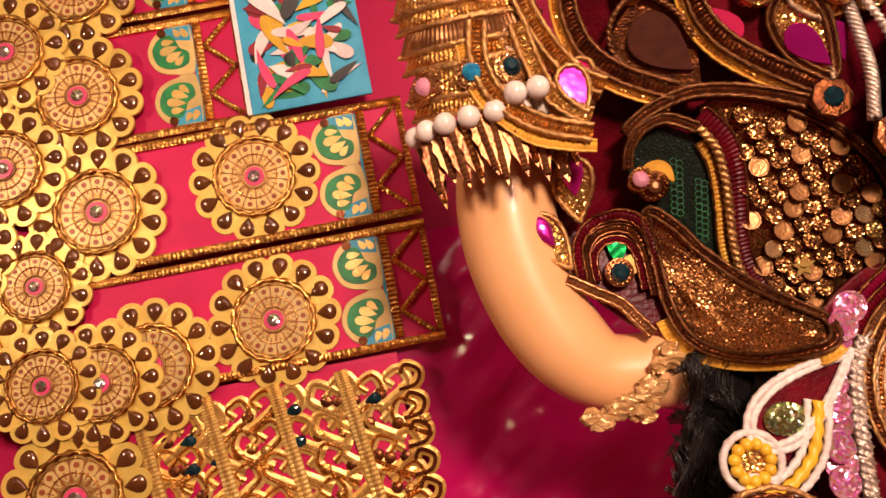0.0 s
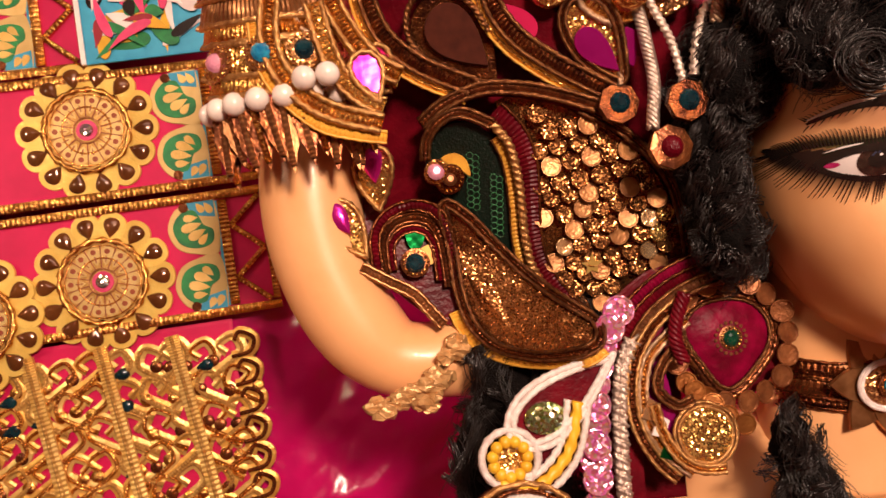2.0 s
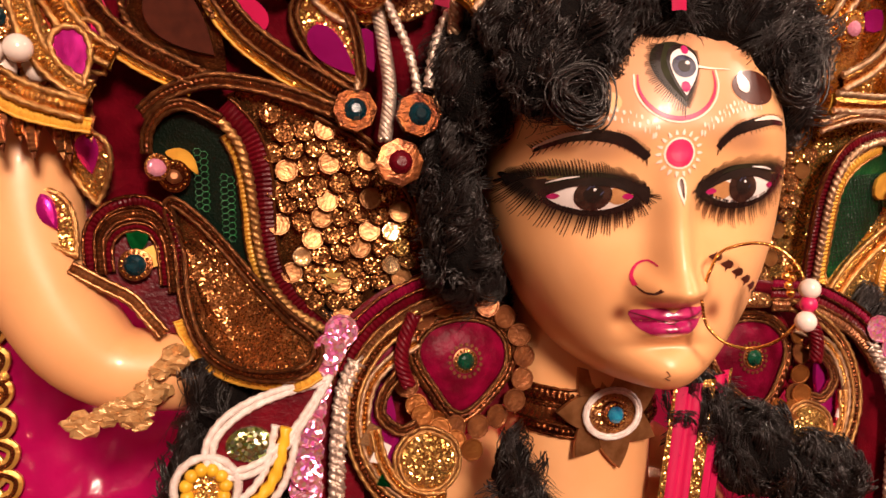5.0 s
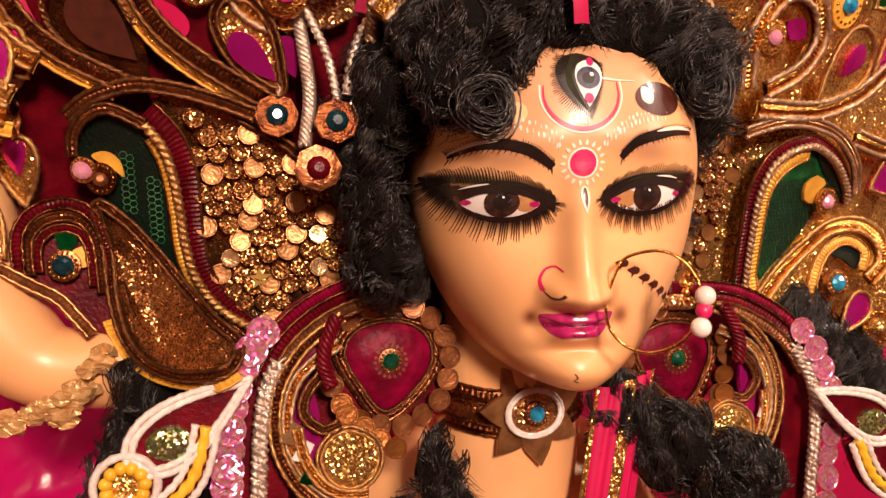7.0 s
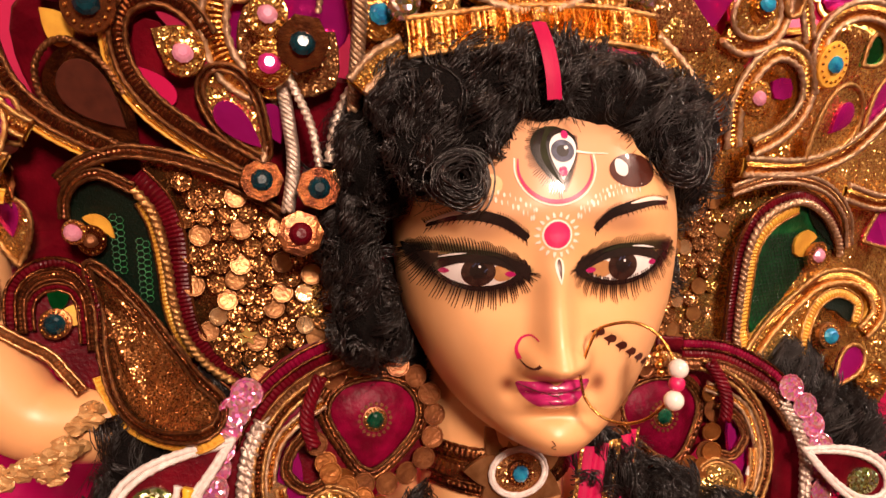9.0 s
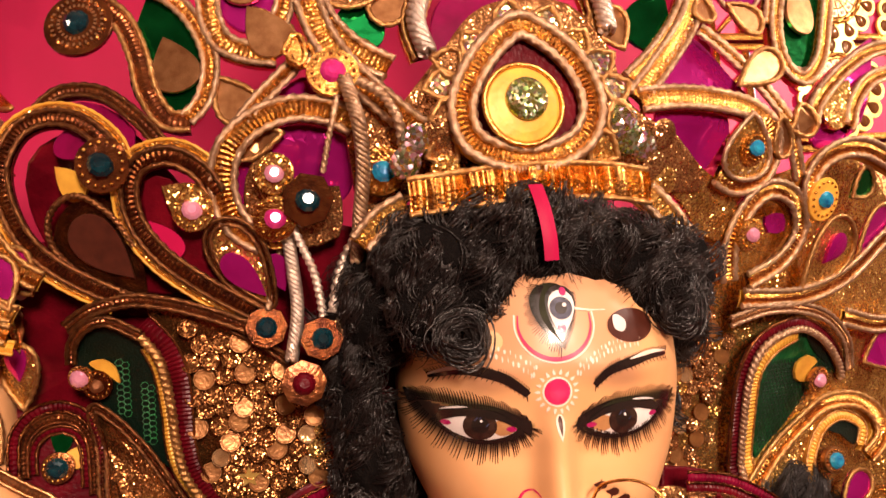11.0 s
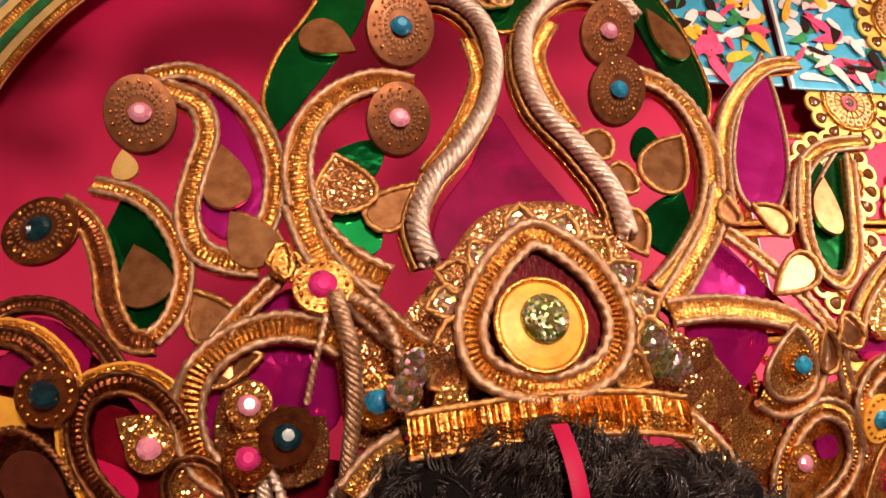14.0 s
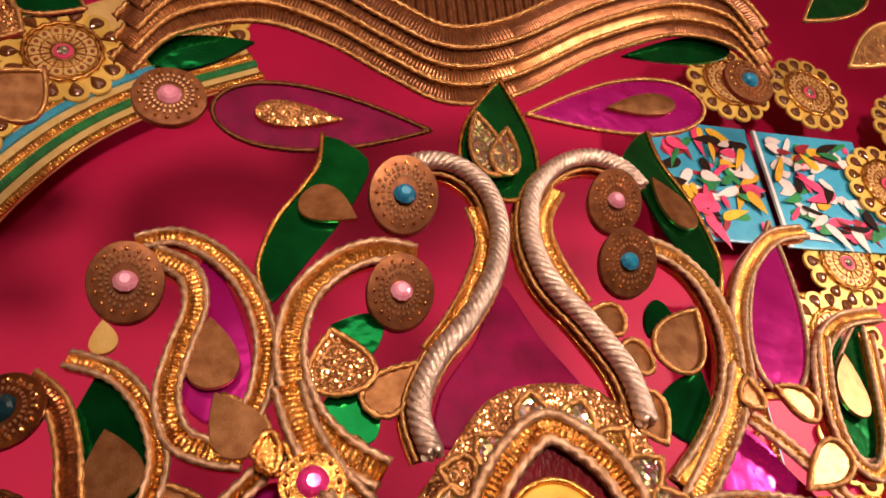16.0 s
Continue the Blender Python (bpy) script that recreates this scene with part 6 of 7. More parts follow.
# dark paisley within the first loop
leafdrop(wing, (0.243, 1.615), (0.192, 1.688), 0.062, COPPER, None, 0, None, halo, 0.003, "copper_paisley")
rope(wing, [(0.236, 1.618), (0.199, 1.637), (0.180, 1.659), (0.179, 1.679), (0.191, 1.692), (0.207, 1.692), (0.226, 1.676), (0.238, 1.655)], 0.0024, halo, 0.010, CORD_SHADED)
leafdrop(wing, (0.236, 1.632), (0.196, 1.677), 0.036, UMBER, None, 0, None, halo, 0.009, "velvet_oval")
leafdrop(wing, (0.188, 1.716), (0.206, 1.693), 0.022, YELLOW, None, 0, None, halo, 0.006, "yellow_drop")
leafdrop(wing, (0.215, 1.720), (0.190, 1.738), 0.026, DARKMAG, None, 0, None, halo, 0.004, "crimson_foil_drop")
# second loop: red foil, glitter round the rose gem, and the drop with its magenta oval
board(wing, [(0.250, 1.700), (0.268, 1.700), (0.282, 1.672), (0.300, 1.640), (0.316, 1.606), (0.286, 1.628), (0.262, 1.650), (0.248, 1.674)], MAROON, halo, 0.002, 0.004, "velvet_board")
leafdrop(wing, (0.250, 1.672), (0.272, 1.645), 0.018, CARD, None, 0, None, halo, 0.008, "red_foil_drop")
leafdrop(wing, (0.262, 1.694), (0.292, 1.672), 0.032, GLIT_G, None, 0, None, halo, 0.010, "glitter_drop")
DROP_D = [(0.334, 1.603), (0.318, 1.610), (0.300, 1.628), (0.291, 1.650), (0.298, 1.664), (0.315, 1.663), (0.328, 1.648), (0.334, 1.626)]
board(wing, DROP_D, GLIT_G, halo, 0.010, 0.005, "glitter_drop")
scroll(wing, DROP_D, 0.0025, halo, 0.012, COPPER, CORD_SHADED, None, "cord_scroll", True, 0.0016)
leafdrop(wing, (0.331, 1.609), (0.301, 1.641), 0.021, MAGENTA, None, 0, None, halo, 0.016, "magenta_foil_drop")
leafdrop(wing, (0.159, 1.628), (0.140, 1.659), 0.036, MAGENTA, None, 0, CORD_G, halo, 0.014, "magenta_foil_drop")
leafdrop(wing, (0.345, 1.612), (0.335, 1.640), 0.020, MAGENTA, None, 0, None, halo, 0.006, "magenta_foil_drop")
# light green net over the dark paisley
bm = bmesh.new()
n0, n1 = Vector((0.2160, 1.570)), Vector((0.2335, 1.550))
for col, count in ((n0, 9), (n1, 10)):
    for k in range(count):
        q = col + Vector((-0.0003 * k, -0.0048 * k))
        for dx in (0, 0.0045):
            c2 = q + Vector((dx, -0.0026 if dx else 0))
            ring6 = [Vector((c2.x + 0.003 * math.cos(1.0472 * i), halo(c2.x, c2.y) - 0.0075, c2.y + 0.003 * math.sin(1.0472 * i))) for i in range(6)]
            sweep(bm, ring6, 0.00027, 3, 0.0, 0.0, True)
tagged(part("net", bm, P_GREEN, wing, "light green hexagon net"), kind="stuff")
# jewels that hang on cords by the temple
hang = thing("temple_jewels", "dark jewels hanging on twisted gilt cords beside the hair", "jewels", (0.35, 0.57, 1.6))
for p, st, seat, r, d in (((0.329, 1.586), G_TEAL, COPPER, 0.0082, 0.566), ((0.367, 1.574), G_TEAL, COPPER, 0.0080, 0.530), ((0.352, 1.543), MAROON, BROWN, 0.0085, 0.538)):
    gem(hang, p, r, st, seat, flat(d), 0.004, 2.0, 8, False)
temple = flat(0.548)
rope(hang, [(0.346, 1.668), (0.349, 1.651), (0.351, 1.627), (0.352, 1.595), (0.345, 1.560)], 0.0052, temple, 0.002, SILVER)
rope(hang, [(0.350, 1.660), (0.346, 1.652), (0.338, 1.627), (0.331, 1.599)], 0.0022, flat(0.560), 0.0, CORD)
rope(hang, [(0.350, 1.664), (0.356, 1.649), (0.366, 1.621), (0.370, 1.590)], 0.0030, flat(0.536), 0.0, SILVER)
rope(hang, [(0.376, 1.592), (0.384, 1.622), (0.398, 1.645), (0.418, 1.648)], 0.0036, flat(0.530), 0.0, SILVER)
bm = bmesh.new()
plate(bm, [(0.374, 1.583), (0.379, 1.588), (0.383, 1.577), (0.378, 1.565), (0.374, 1.567)], flat(0.527), 0.0, 0.003)
part("mirror_chip", bm, PALE_SEQUIN, hang)
temple = flat(0.56)
gem(hang, [(0.341, 1.662)][0], 0.0095, G_PINK, GOLD, temple, 0.012, 2.0)


# ---- right wing ----
wing_r = thing("wing_ornament", "bright gilded wing of paisleys, sequins and green net", "wing ornament", (0.78, 0.60, 1.42), "wings beside the head")
board(wing_r, [(0.683, 1.630), (0.726, 1.661), (0.793, 1.683), (0.923, 1.694), (1.047, 1.570), (1.003, 1.342), (0.893, 1.291), (0.709, 1.375), (0.689, 1.522)], GLIT_G, halo, -0.030, 0.006, "wing_board")
sequins(wing_r, [(0.672, 1.560), (0.700, 1.575), (0.735, 1.570), (0.768, 1.545), (0.762, 1.500), (0.758, 1.440), (0.762, 1.380), (0.730, 1.345), (0.706, 1.376), (0.690, 1.480)], 0.0086, SEQ_M, GLIT, halo, -0.022, 0.9, 2)
R_CORD = [(0.772, 1.392), (0.766, 1.451), (0.765, 1.497), (0.778, 1.528), (0.805, 1.541), (0.835, 1.542), (0.871, 1.525), (0.899, 1.498), (0.906, 1.483)]
scroll(wing_r, [(0.738, 1.553), (0.781, 1.561), (0.826, 1.558), (0.867, 1.545), (0.901, 1.519), (0.914, 1.490)], 0.005, halo, 0.012, BRASS, CORD, None, "cord_scroll", False, 0.0020)
scroll(wing_r, R_CORD, 0.010, halo, 0.008, MAROON, BROWN, None, "velvet_scroll", False, 0.0014)
rope(wing_r, offset(R_CORD, 0.005, 0.01), 0.0034, halo, 0.014, CORD)
scroll(wing_r, [(0.789, 1.392), (0.783, 1.455), (0.783, 1.498), (0.800, 1.521), (0.829, 1.533)], 0.009, halo, 0.008, YELLOW, CORD_G, None, "yellow_edge", False, 0.0012)
board(wing_r, [(0.802, 1.407), (0.792, 1.467), (0.796, 1.513), (0.823, 1.533), (0.851, 1.532), (0.880, 1.517), (0.898, 1.491), (0.865, 1.478), (0.852, 1.462), (0.831, 1.437)], GREEN_NET, halo, 0.005, 0.005, "green_net")
board(wing_r, [(0.845, 1.531), (0.871, 1.525), (0.898, 1.502), (0.904, 1.484), (0.878, 1.501), (0.859, 1.513)], MESHCLOTH, halo, 0.008, 0.003, "velvet_drop")
board(wing_r, [(0.834, 1.489), (0.832, 1.504), (0.847, 1.511), (0.862, 1.503), (0.854, 1.497), (0.849, 1.484)], YELLOW, halo, 0.012, 0.004, "yellow_curl")
gem(wing_r, (0.860, 1.485), 0.0075, G_ROSE, GLIT, halo, 0.02, 1.8)
scroll(wing_r, [(0.785, 1.385), (0.815, 1.416), (0.851, 1.442), (0.882, 1.458), (0.920, 1.457), (0.944, 1.439), (0.947, 1.416), (0.926, 1.398)], 0.010, halo, 0.012, GOLD, CORD_G, YELLOW, "gold_scroll")
scroll(wing_r, [(0.853, 1.369), (0.859, 1.406), (0.876, 1.433), (0.902, 1.443), (0.925, 1.430), (0.920, 1.410)], 0.008, halo, 0.010, YELLOW, CORD_G, None, "yellow_edge", False, 0.0012)
board(wing_r, [(0.795, 1.385), (0.827, 1.410), (0.863, 1.436), (0.876, 1.441), (0.860, 1.406), (0.854, 1.368)], GLIT_G, halo, 0.006, 0.005, "glitter_paisley")
board(wing_r, [(0.885, 1.430), (0.908, 1.439), (0.926, 1.425), (0.915, 1.411), (0.901, 1.423)], MESHCLOTH, halo, 0.008, 0.003, "velvet_drop")
gem(wing_r, (0.880, 1.401), 0.0085, G_BLUE, BRASS, halo, 0.02, 1.6)
# hexagon net over the green
bm = bmesh.new()
edge = [(0.802, 1.407), (0.792, 1.467), (0.796, 1.513), (0.823, 1.533), (0.851, 1.532), (0.880, 1.517), (0.898, 1.491), (0.865, 1.478), (0.852, 1.462), (0.831, 1.437)]
for k in range(26):
    for i in range(24):
        q = Vector((min(p[0] for p in edge) + 0.0046 * (i + 0.5 * (k % 2)), min(p[1] for p in edge) + 0.0040 * k))
        if inside(q, edge):
            ring6 = [Vector((q.x + 0.0026 * math.cos(1.0472 * j + 0.5236), halo(q.x, q.y) - 0.0070, q.y + 0.0026 * math.sin(1.0472 * j + 0.5236))) for j in range(6)]
            sweep(bm, ring6, 0.0003, 3, 0.0, 0.0, True)
tagged(part("net", bm, MESHCLOTH, wing_r, "dark hexagon net"), kind="stuff")
scroll(wing_r, [(0.729, 1.589), (0.726, 1.623), (0.740, 1.651), (0.764, 1.665), (0.794, 1.655), (0.805, 1.627), (0.787, 1.603), (0.752, 1.588)], 0.009, halo, 0.012, GOLD, CORD, GLIT, "cord_scroll")
gem(wing_r, [(0.742, 1.627)][0], 0.007, G_ROSE, GLIT_G, halo, 0.02, 2.0)
board(wing_r, [(0.765, 1.643), (0.785, 1.645), (0.790, 1.630), (0.771, 1.629)], MAGENTA, halo, 0.008, 0.004, "magenta_foil")
gem(wing_r, [(0.823, 1.654)][0], 0.0085, G_BLUE, YELLOW, halo, 0.02, 2.2)
scroll(wing_r, [(0.819, 1.634), (0.807, 1.669), (0.827, 1.693), (0.871, 1.699), (0.928, 1.684)], 0.010, halo, 0.014, GOLD, CORD, YELLOW, "cord_scroll")
leafdrop(wing_r, [(0.819, 1.573)][0], [(0.875, 1.633)][0], 0.056, GLIT_G, MAGENTA, 0, CORD_G, halo, 0.012, "glitter_drop", 0.4)
scroll(wing_r, [(0.748, 1.573), (0.820, 1.570), (0.880, 1.585), (0.924, 1.615), (0.963, 1.642)], 0.010, halo, 0.012, GOLD, CORD, YELLOW, "cord_scroll")
scroll(wing_r, [(0.891, 1.545), (0.952, 1.532), (1.010, 1.536)], 0.010, halo, 0.010, GOLD, CORD, YELLOW, "cord_scroll")
leafdrop(wing_r, [(0.894, 1.595)][0], [(0.931, 1.647)][0], 0.04, MAGENTA, None, 0, CORD_G, halo, 0.010, "magenta_foil_drop")
leafdrop(wing_r, [(0.943, 1.493)][0], [(0.990, 1.513)][0], 0.05, MAGENTA, None, 0, CORD_G, halo, 0.006, "magenta_foil_drop")
leafdrop(wing_r, [(0.875, 1.658)][0], [(0.899, 1.678)][0], 0.03, GREEN, None, 0, CORD_G, halo, 0.006, "green_foil_drop")
gem(wing_r, [(0.926, 1.350)][0], 0.010, GLIT_G, GOLD, halo, 0.02, 2.0)
leafdrop(wing_r, [(0.879, 1.350)][0], [(0.915, 1.385)][0], 0.03, MAGENTA, None, 0, CORD_G, halo, 0.02, "magenta_foil_drop")


# ---- earrings and shoulder pieces ----
CRIMSON = mat("crimson_satin", (0.20, 0.002, 0.030), 0.42, 0.0, (0.085, 0.001, 0.010), 55, 0.9, 90, spec=0.10)
COIN = mat("dark_copper_coin", (0.34, 0.13, 0.045), 0.36, 0.6, (0.17, 0.055, 0.02), 80, 0.4, 300)
COIN_W = mat("warm_copper_coin", (0.46, 0.18, 0.045), 0.3, 0.7, (0.30, 0.10, 0.025), 80, 0.3, 300)


def earring(c, label, s, depth):
    c = Vector(c)
    lay_ = flat(depth)
    e = thing("earring", label, "earring", (c.x, depth, c.y), "earrings")
    bm = bmesh.new()
    plate(bm, circle(c, 0.052, 36), lay_, 0.0, 0.006)
    part("ear_board", bm, MAROON, e)
    # padded drop: round above, pointed below
    tip = Vector((s * 0.006, -0.040))
    o = spline([c + tip, c + Vector((-0.026, -0.014)), c + Vector((-0.035, 0.010)), c + Vector((-0.024, 0.026)), c + Vector((0.0, 0.031)), c + Vector((0.024, 0.024)), c + Vector((0.035, 0.006)), c + Vector((0.028, -0.016))], 0.003, True)
    bm = bmesh.new()
    plate(bm, o, lay_, 0.006, 0.006, dome=0.006)
    cloth = part("pink_pad", bm, CRIMSON, e, "deep crimson cloth pad", smooth=True)
    for k, (g, r, m) in enumerate(((1.03, 0.0014, CORD_SHADED), (1.12, 0.0026, COPPER), (1.22, 0.0026, BROWN), (1.29, 0.0012, CORD_SHADED))):
        bm = bmesh.new()
        sweep(bm, lay(spline([c + (q - c) * g for q in o[::3]], 0.0022, True), lay_, 0.007 - 0.001 * k), r, 7, 0.006, 0.3, True)
        part("pad_cord", bm, m, cloth)
    gem(e, c, 0.0070, G_GREEN, SEAT, lay_, 0.012, 1.5)
    # little gilt stitches that ray out from the stone
    bm = bmesh.new()
    for i in range(18):
        d = Vector((math.cos(6.2832 * i / 18), math.sin(6.2832 * i / 18)))
        plate(bm, circle(c + d * 0.0128, 0.0015, 7), lay_, 0.0125, 0.002)
    tagged(part("stitch_ring", bm, SEAT, e), kind="stuff")
    me = sequin_mesh("sequin", 0.0098, COIN)
    warm = sequin_mesh("sequin", 0.0092, COIN_W)
    for i in range(17):
        a = 6.2832 * i / 17
        if s < 0 and 2.45 < a < 3.2 or s > 0 and 0.55 < a < 1.5:
            continue
        q = c + Vector((math.cos(a) * 0.050, math.sin(a) * 0.050 - 0.003))
        ob = new("sequin", warm if (math.cos(a) * s > 0.2 and i % 3) else me)
        ob.parent = e
        ob.matrix_parent_inverse = Matrix.Translation(-e.location)
        ob.matrix_basis = pose(q.x, depth - 0.010 - 0.003 * (i % 2), q.y, random.uniform(-14, 14), 0, random.uniform(-14, 14))
    for i in range(4):
        q = c + Vector((s * (0.040 - 0.012 * i), -0.036 - 0.012 * i * (1 if i < 3 else 0.9)))
        ob = new("sequin", warm)
        ob.parent = e
        ob.matrix_parent_inverse = Matrix.Translation(-e.location)
        ob.matrix_basis = pose(q.x, depth - 0.018 - 0.002 * (i % 2), q.y, random.uniform(-14, 14), 0, random.uniform(-14, 14))
    # crumpled copper leaf on top
    bm = bmesh.new()
    plate(bm, spline([c + Vector((-0.020, 0.046)), c + Vector((-0.010, 0.056)), c + Vector((0.010, 0.056)), c + Vector((0.024, 0.050)), c + Vector((0.020, 0.042)), c + Vector((0.0, 0.043))], 0.004, True), lay_, 0.014, 0.003, dome=0.002)
    part("copper_leaf", bm, GLIT, e)
    return e


earring((0.403, 1.390), "deep pink padded earring ringed with copper sequins", -1, 0.612)
earring((0.656, 1.360), "deep pink padded earring under the nose ring chain", 1, 0.600)


def shoulder(pts, label, s, across):
    """Curved bands from the ear over the shoulder; pts is the outer edge from the top down."""
    lay_ = flat(0.592)
    e = thing("shoulder_ornament", label, "shoulder ornament", (pts[3][0], 0.592, pts[-1][1]), "shoulder ornaments")
    def along(d, top=0.0, bottom=1.0):
        q = offset(pts, s * d, 0.012)
        return q[int(len(q) * top):max(3, int(len(q) * bottom))]
    # outer crimson bands and the pale lattice braid beside the pink sequins
    scroll(e, along(0.003, 0.0, 0.55), 0.007, lay_, 0.008, CRIMSON, COPPER, None, "curved_band", False, 0.0014)
    scroll(e, along(0.012, 0.0, 0.5), 0.008, lay_, 0.006, MAROON, CORD_SHADED, None, "curved_band", False, 0.0012)
    scroll(e, along(0.021, 0.0, 0.55), 0.007, lay_, 0.008, SEAT, CORD_SHADED, None, "curved_band", False, 0.0016)
    for d in (0.0145, 0.0195):
        rope(e, along(d, 0.42), 0.0034, lay_, 0.010, SILVER, 0.006)
    bm = bmesh.new()
    for q in along(0.017, 0.42):
        for sg in (-1, 1):
            sweep(bm, lay([q - Vector((0.006, 0.004 * sg)), q + Vector((0.006, 0.004 * sg))], lay_, 0.012), 0.0014, 5)
    tagged(part("lattice_braid", bm, SILVER, e, "pale crossed braid"), kind="stuff")
    # gilt curls inside, with magenta foil between them
    for path, w, m, cd, l in (([(0.366, 1.432), (0.351, 1.424), (0.331, 1.410), (0.314, 1.387), (0.307, 1.361), (0.308, 1.335), (0.319, 1.309), (0.333, 1.292)], 0.005, COPPER, CORD_G, 0.010),
                              ([(0.362, 1.412), (0.343, 1.402), (0.325, 1.386), (0.3165, 1.361), (0.3175, 1.337), (0.328, 1.313), (0.346, 1.294)], 0.004, GOLD, CORD, 0.008),
                              ([(0.352, 1.396), (0.334, 1.379), (0.329, 1.362), (0.342, 1.348), (0.356, 1.351)], 0.0035, BROWN, CORD_SHADED, 0.010),
                              ([(0.323, 1.352), (0.326, 1.330), (0.336, 1.309), (0.352, 1.297), (0.372, 1.294)], 0.0035, GOLD, CORD_G, 0.012)):
        scroll(e, [across(p) for p in path], w, lay_, l, m, cd, None, "gold_scroll", False, 0.0017)
    rope(e, [across(p) for p in ((0.360, 1.433), (0.351, 1.416), (0.347, 1.399), (0.351, 1.381))], 0.0058, lay_, 0.016, MAROON).name = "velvet_cord"
    b0 = across((0.361, 1.322))
    blob = spline([b0 + Vector((x, z)) for x, z in ((0.0, 0.021), (0.018, 0.010), (0.019, -0.008), (0.006, -0.020), (-0.012, -0.017), (-0.021, 0.0), (-0.016, 0.014))], 0.004, True)
    bm = bmesh.new()
    plate(bm, blob, lay_, 0.012, 0.004, dome=0.002)
    drop_ = part("glitter_drop", bm, GLIT_G, e)
    for k in (1.06, 1.22):
        bm = bmesh.new()
        sweep(bm, lay(spline([b0 + (q - b0) * k for q in blob[::2]], 0.003, True), lay_, 0.011), 0.0016, 6, 0.007, 0.25, True)
        part("rim_cord", bm, CORD_G, drop_)
    for path, m, n in (([(0.335, 1.384), (0.325, 1.370), (0.321, 1.349), (0.328, 1.320), (0.342, 1.299), (0.345, 1.320), (0.341, 1.345), (0.341, 1.365)], MAGENTA, "magenta_foil"), ([(0.343, 1.420), (0.325, 1.410), (0.316, 1.395), (0.320, 1.386), (0.333, 1.398), (0.350, 1.408)], CRIMSON, "crimson_foil")):
        bm = bmesh.new()
        plate(bm, spline([across(p) for p in path], 0.005, True), lay_, 0.003, 0.004, rings=2)
        part(n, bm, m, e)
    for dx, dz, m in ((0.036, 0.012, WHITE), (0.032, -0.006, GREEN), (0.042, 0.026, PALE_SEQUIN)):
        q = b0 + Vector((s * dx, dz))
        bm = bmesh.new()
        plate(bm, [q + Vector((-0.009, -0.004)), q + Vector((0.002, -0.009)), q + Vector((0.010, 0.003)), q + Vector((0.001, 0.010))], lambda x, z: 0.580 + 0.4 * (x - q.x), 0.0, 0.002)
        part("foil_tag", bm, m, e)
    bm = bmesh.new()
    plate(bm, [*offset(pts, 0, 0.012), *offset(pts, s * 0.085, 0.012)[::-1]], lay_, -0.034, 0.005, rings=2)
    part("shoulder_board", bm, MAROON, e)
    bm = bmesh.new()
    plate(bm, [*along(0.002, 0.34), *along(0.040, 0.34)[::-1]], lay_, -0.006, 0.004, rings=2)
    part("shoulder_lining", bm, MAROON, e)
    me = sequin_mesh("sequin", 0.0125, HOLO_P)
    low = offset(pts, -0.006 * s if s < 0 else 0.002, 0.017)
    for i, q in enumerate(low[int(len(low) * 0.42):]):
        ob = new("sequin", me)
        ob.parent = e
        ob.matrix_parent_inverse = Matrix.Translation(-e.location)
        ob.matrix_basis = pose(q.x, (0.572 if s < 0 else 0.580) - 0.002 * (i % 2), q.y, random.uniform(-10, 10), 0, random.uniform(-10, 10))
    return e


L_OUT = [(0.400, 1.466), (0.377, 1.461), (0.348, 1.452), (0.320, 1.435), (0.300, 1.413), (0.287, 1.389), (0.280, 1.360), (0.276, 1.331), (0.273, 1.306), (0.270, 1.270)]
R_OUT = [(0.679, 1.425), (0.722, 1.416), (0.768, 1.388), (0.795, 1.353), (0.808, 1.314), (0.805, 1.272), (0.797, 1.232), (0.790, 1.190)]
shoulder(L_OUT, "curved maroon and gold bands with pink sequins over the shoulder", -1, lambda p: Vector(p))
shoulder(R_OUT, "curved crimson and gold bands on the further shoulder", 1, lambda p: Vector((1.059 - p[0], p[1] - 0.030)))


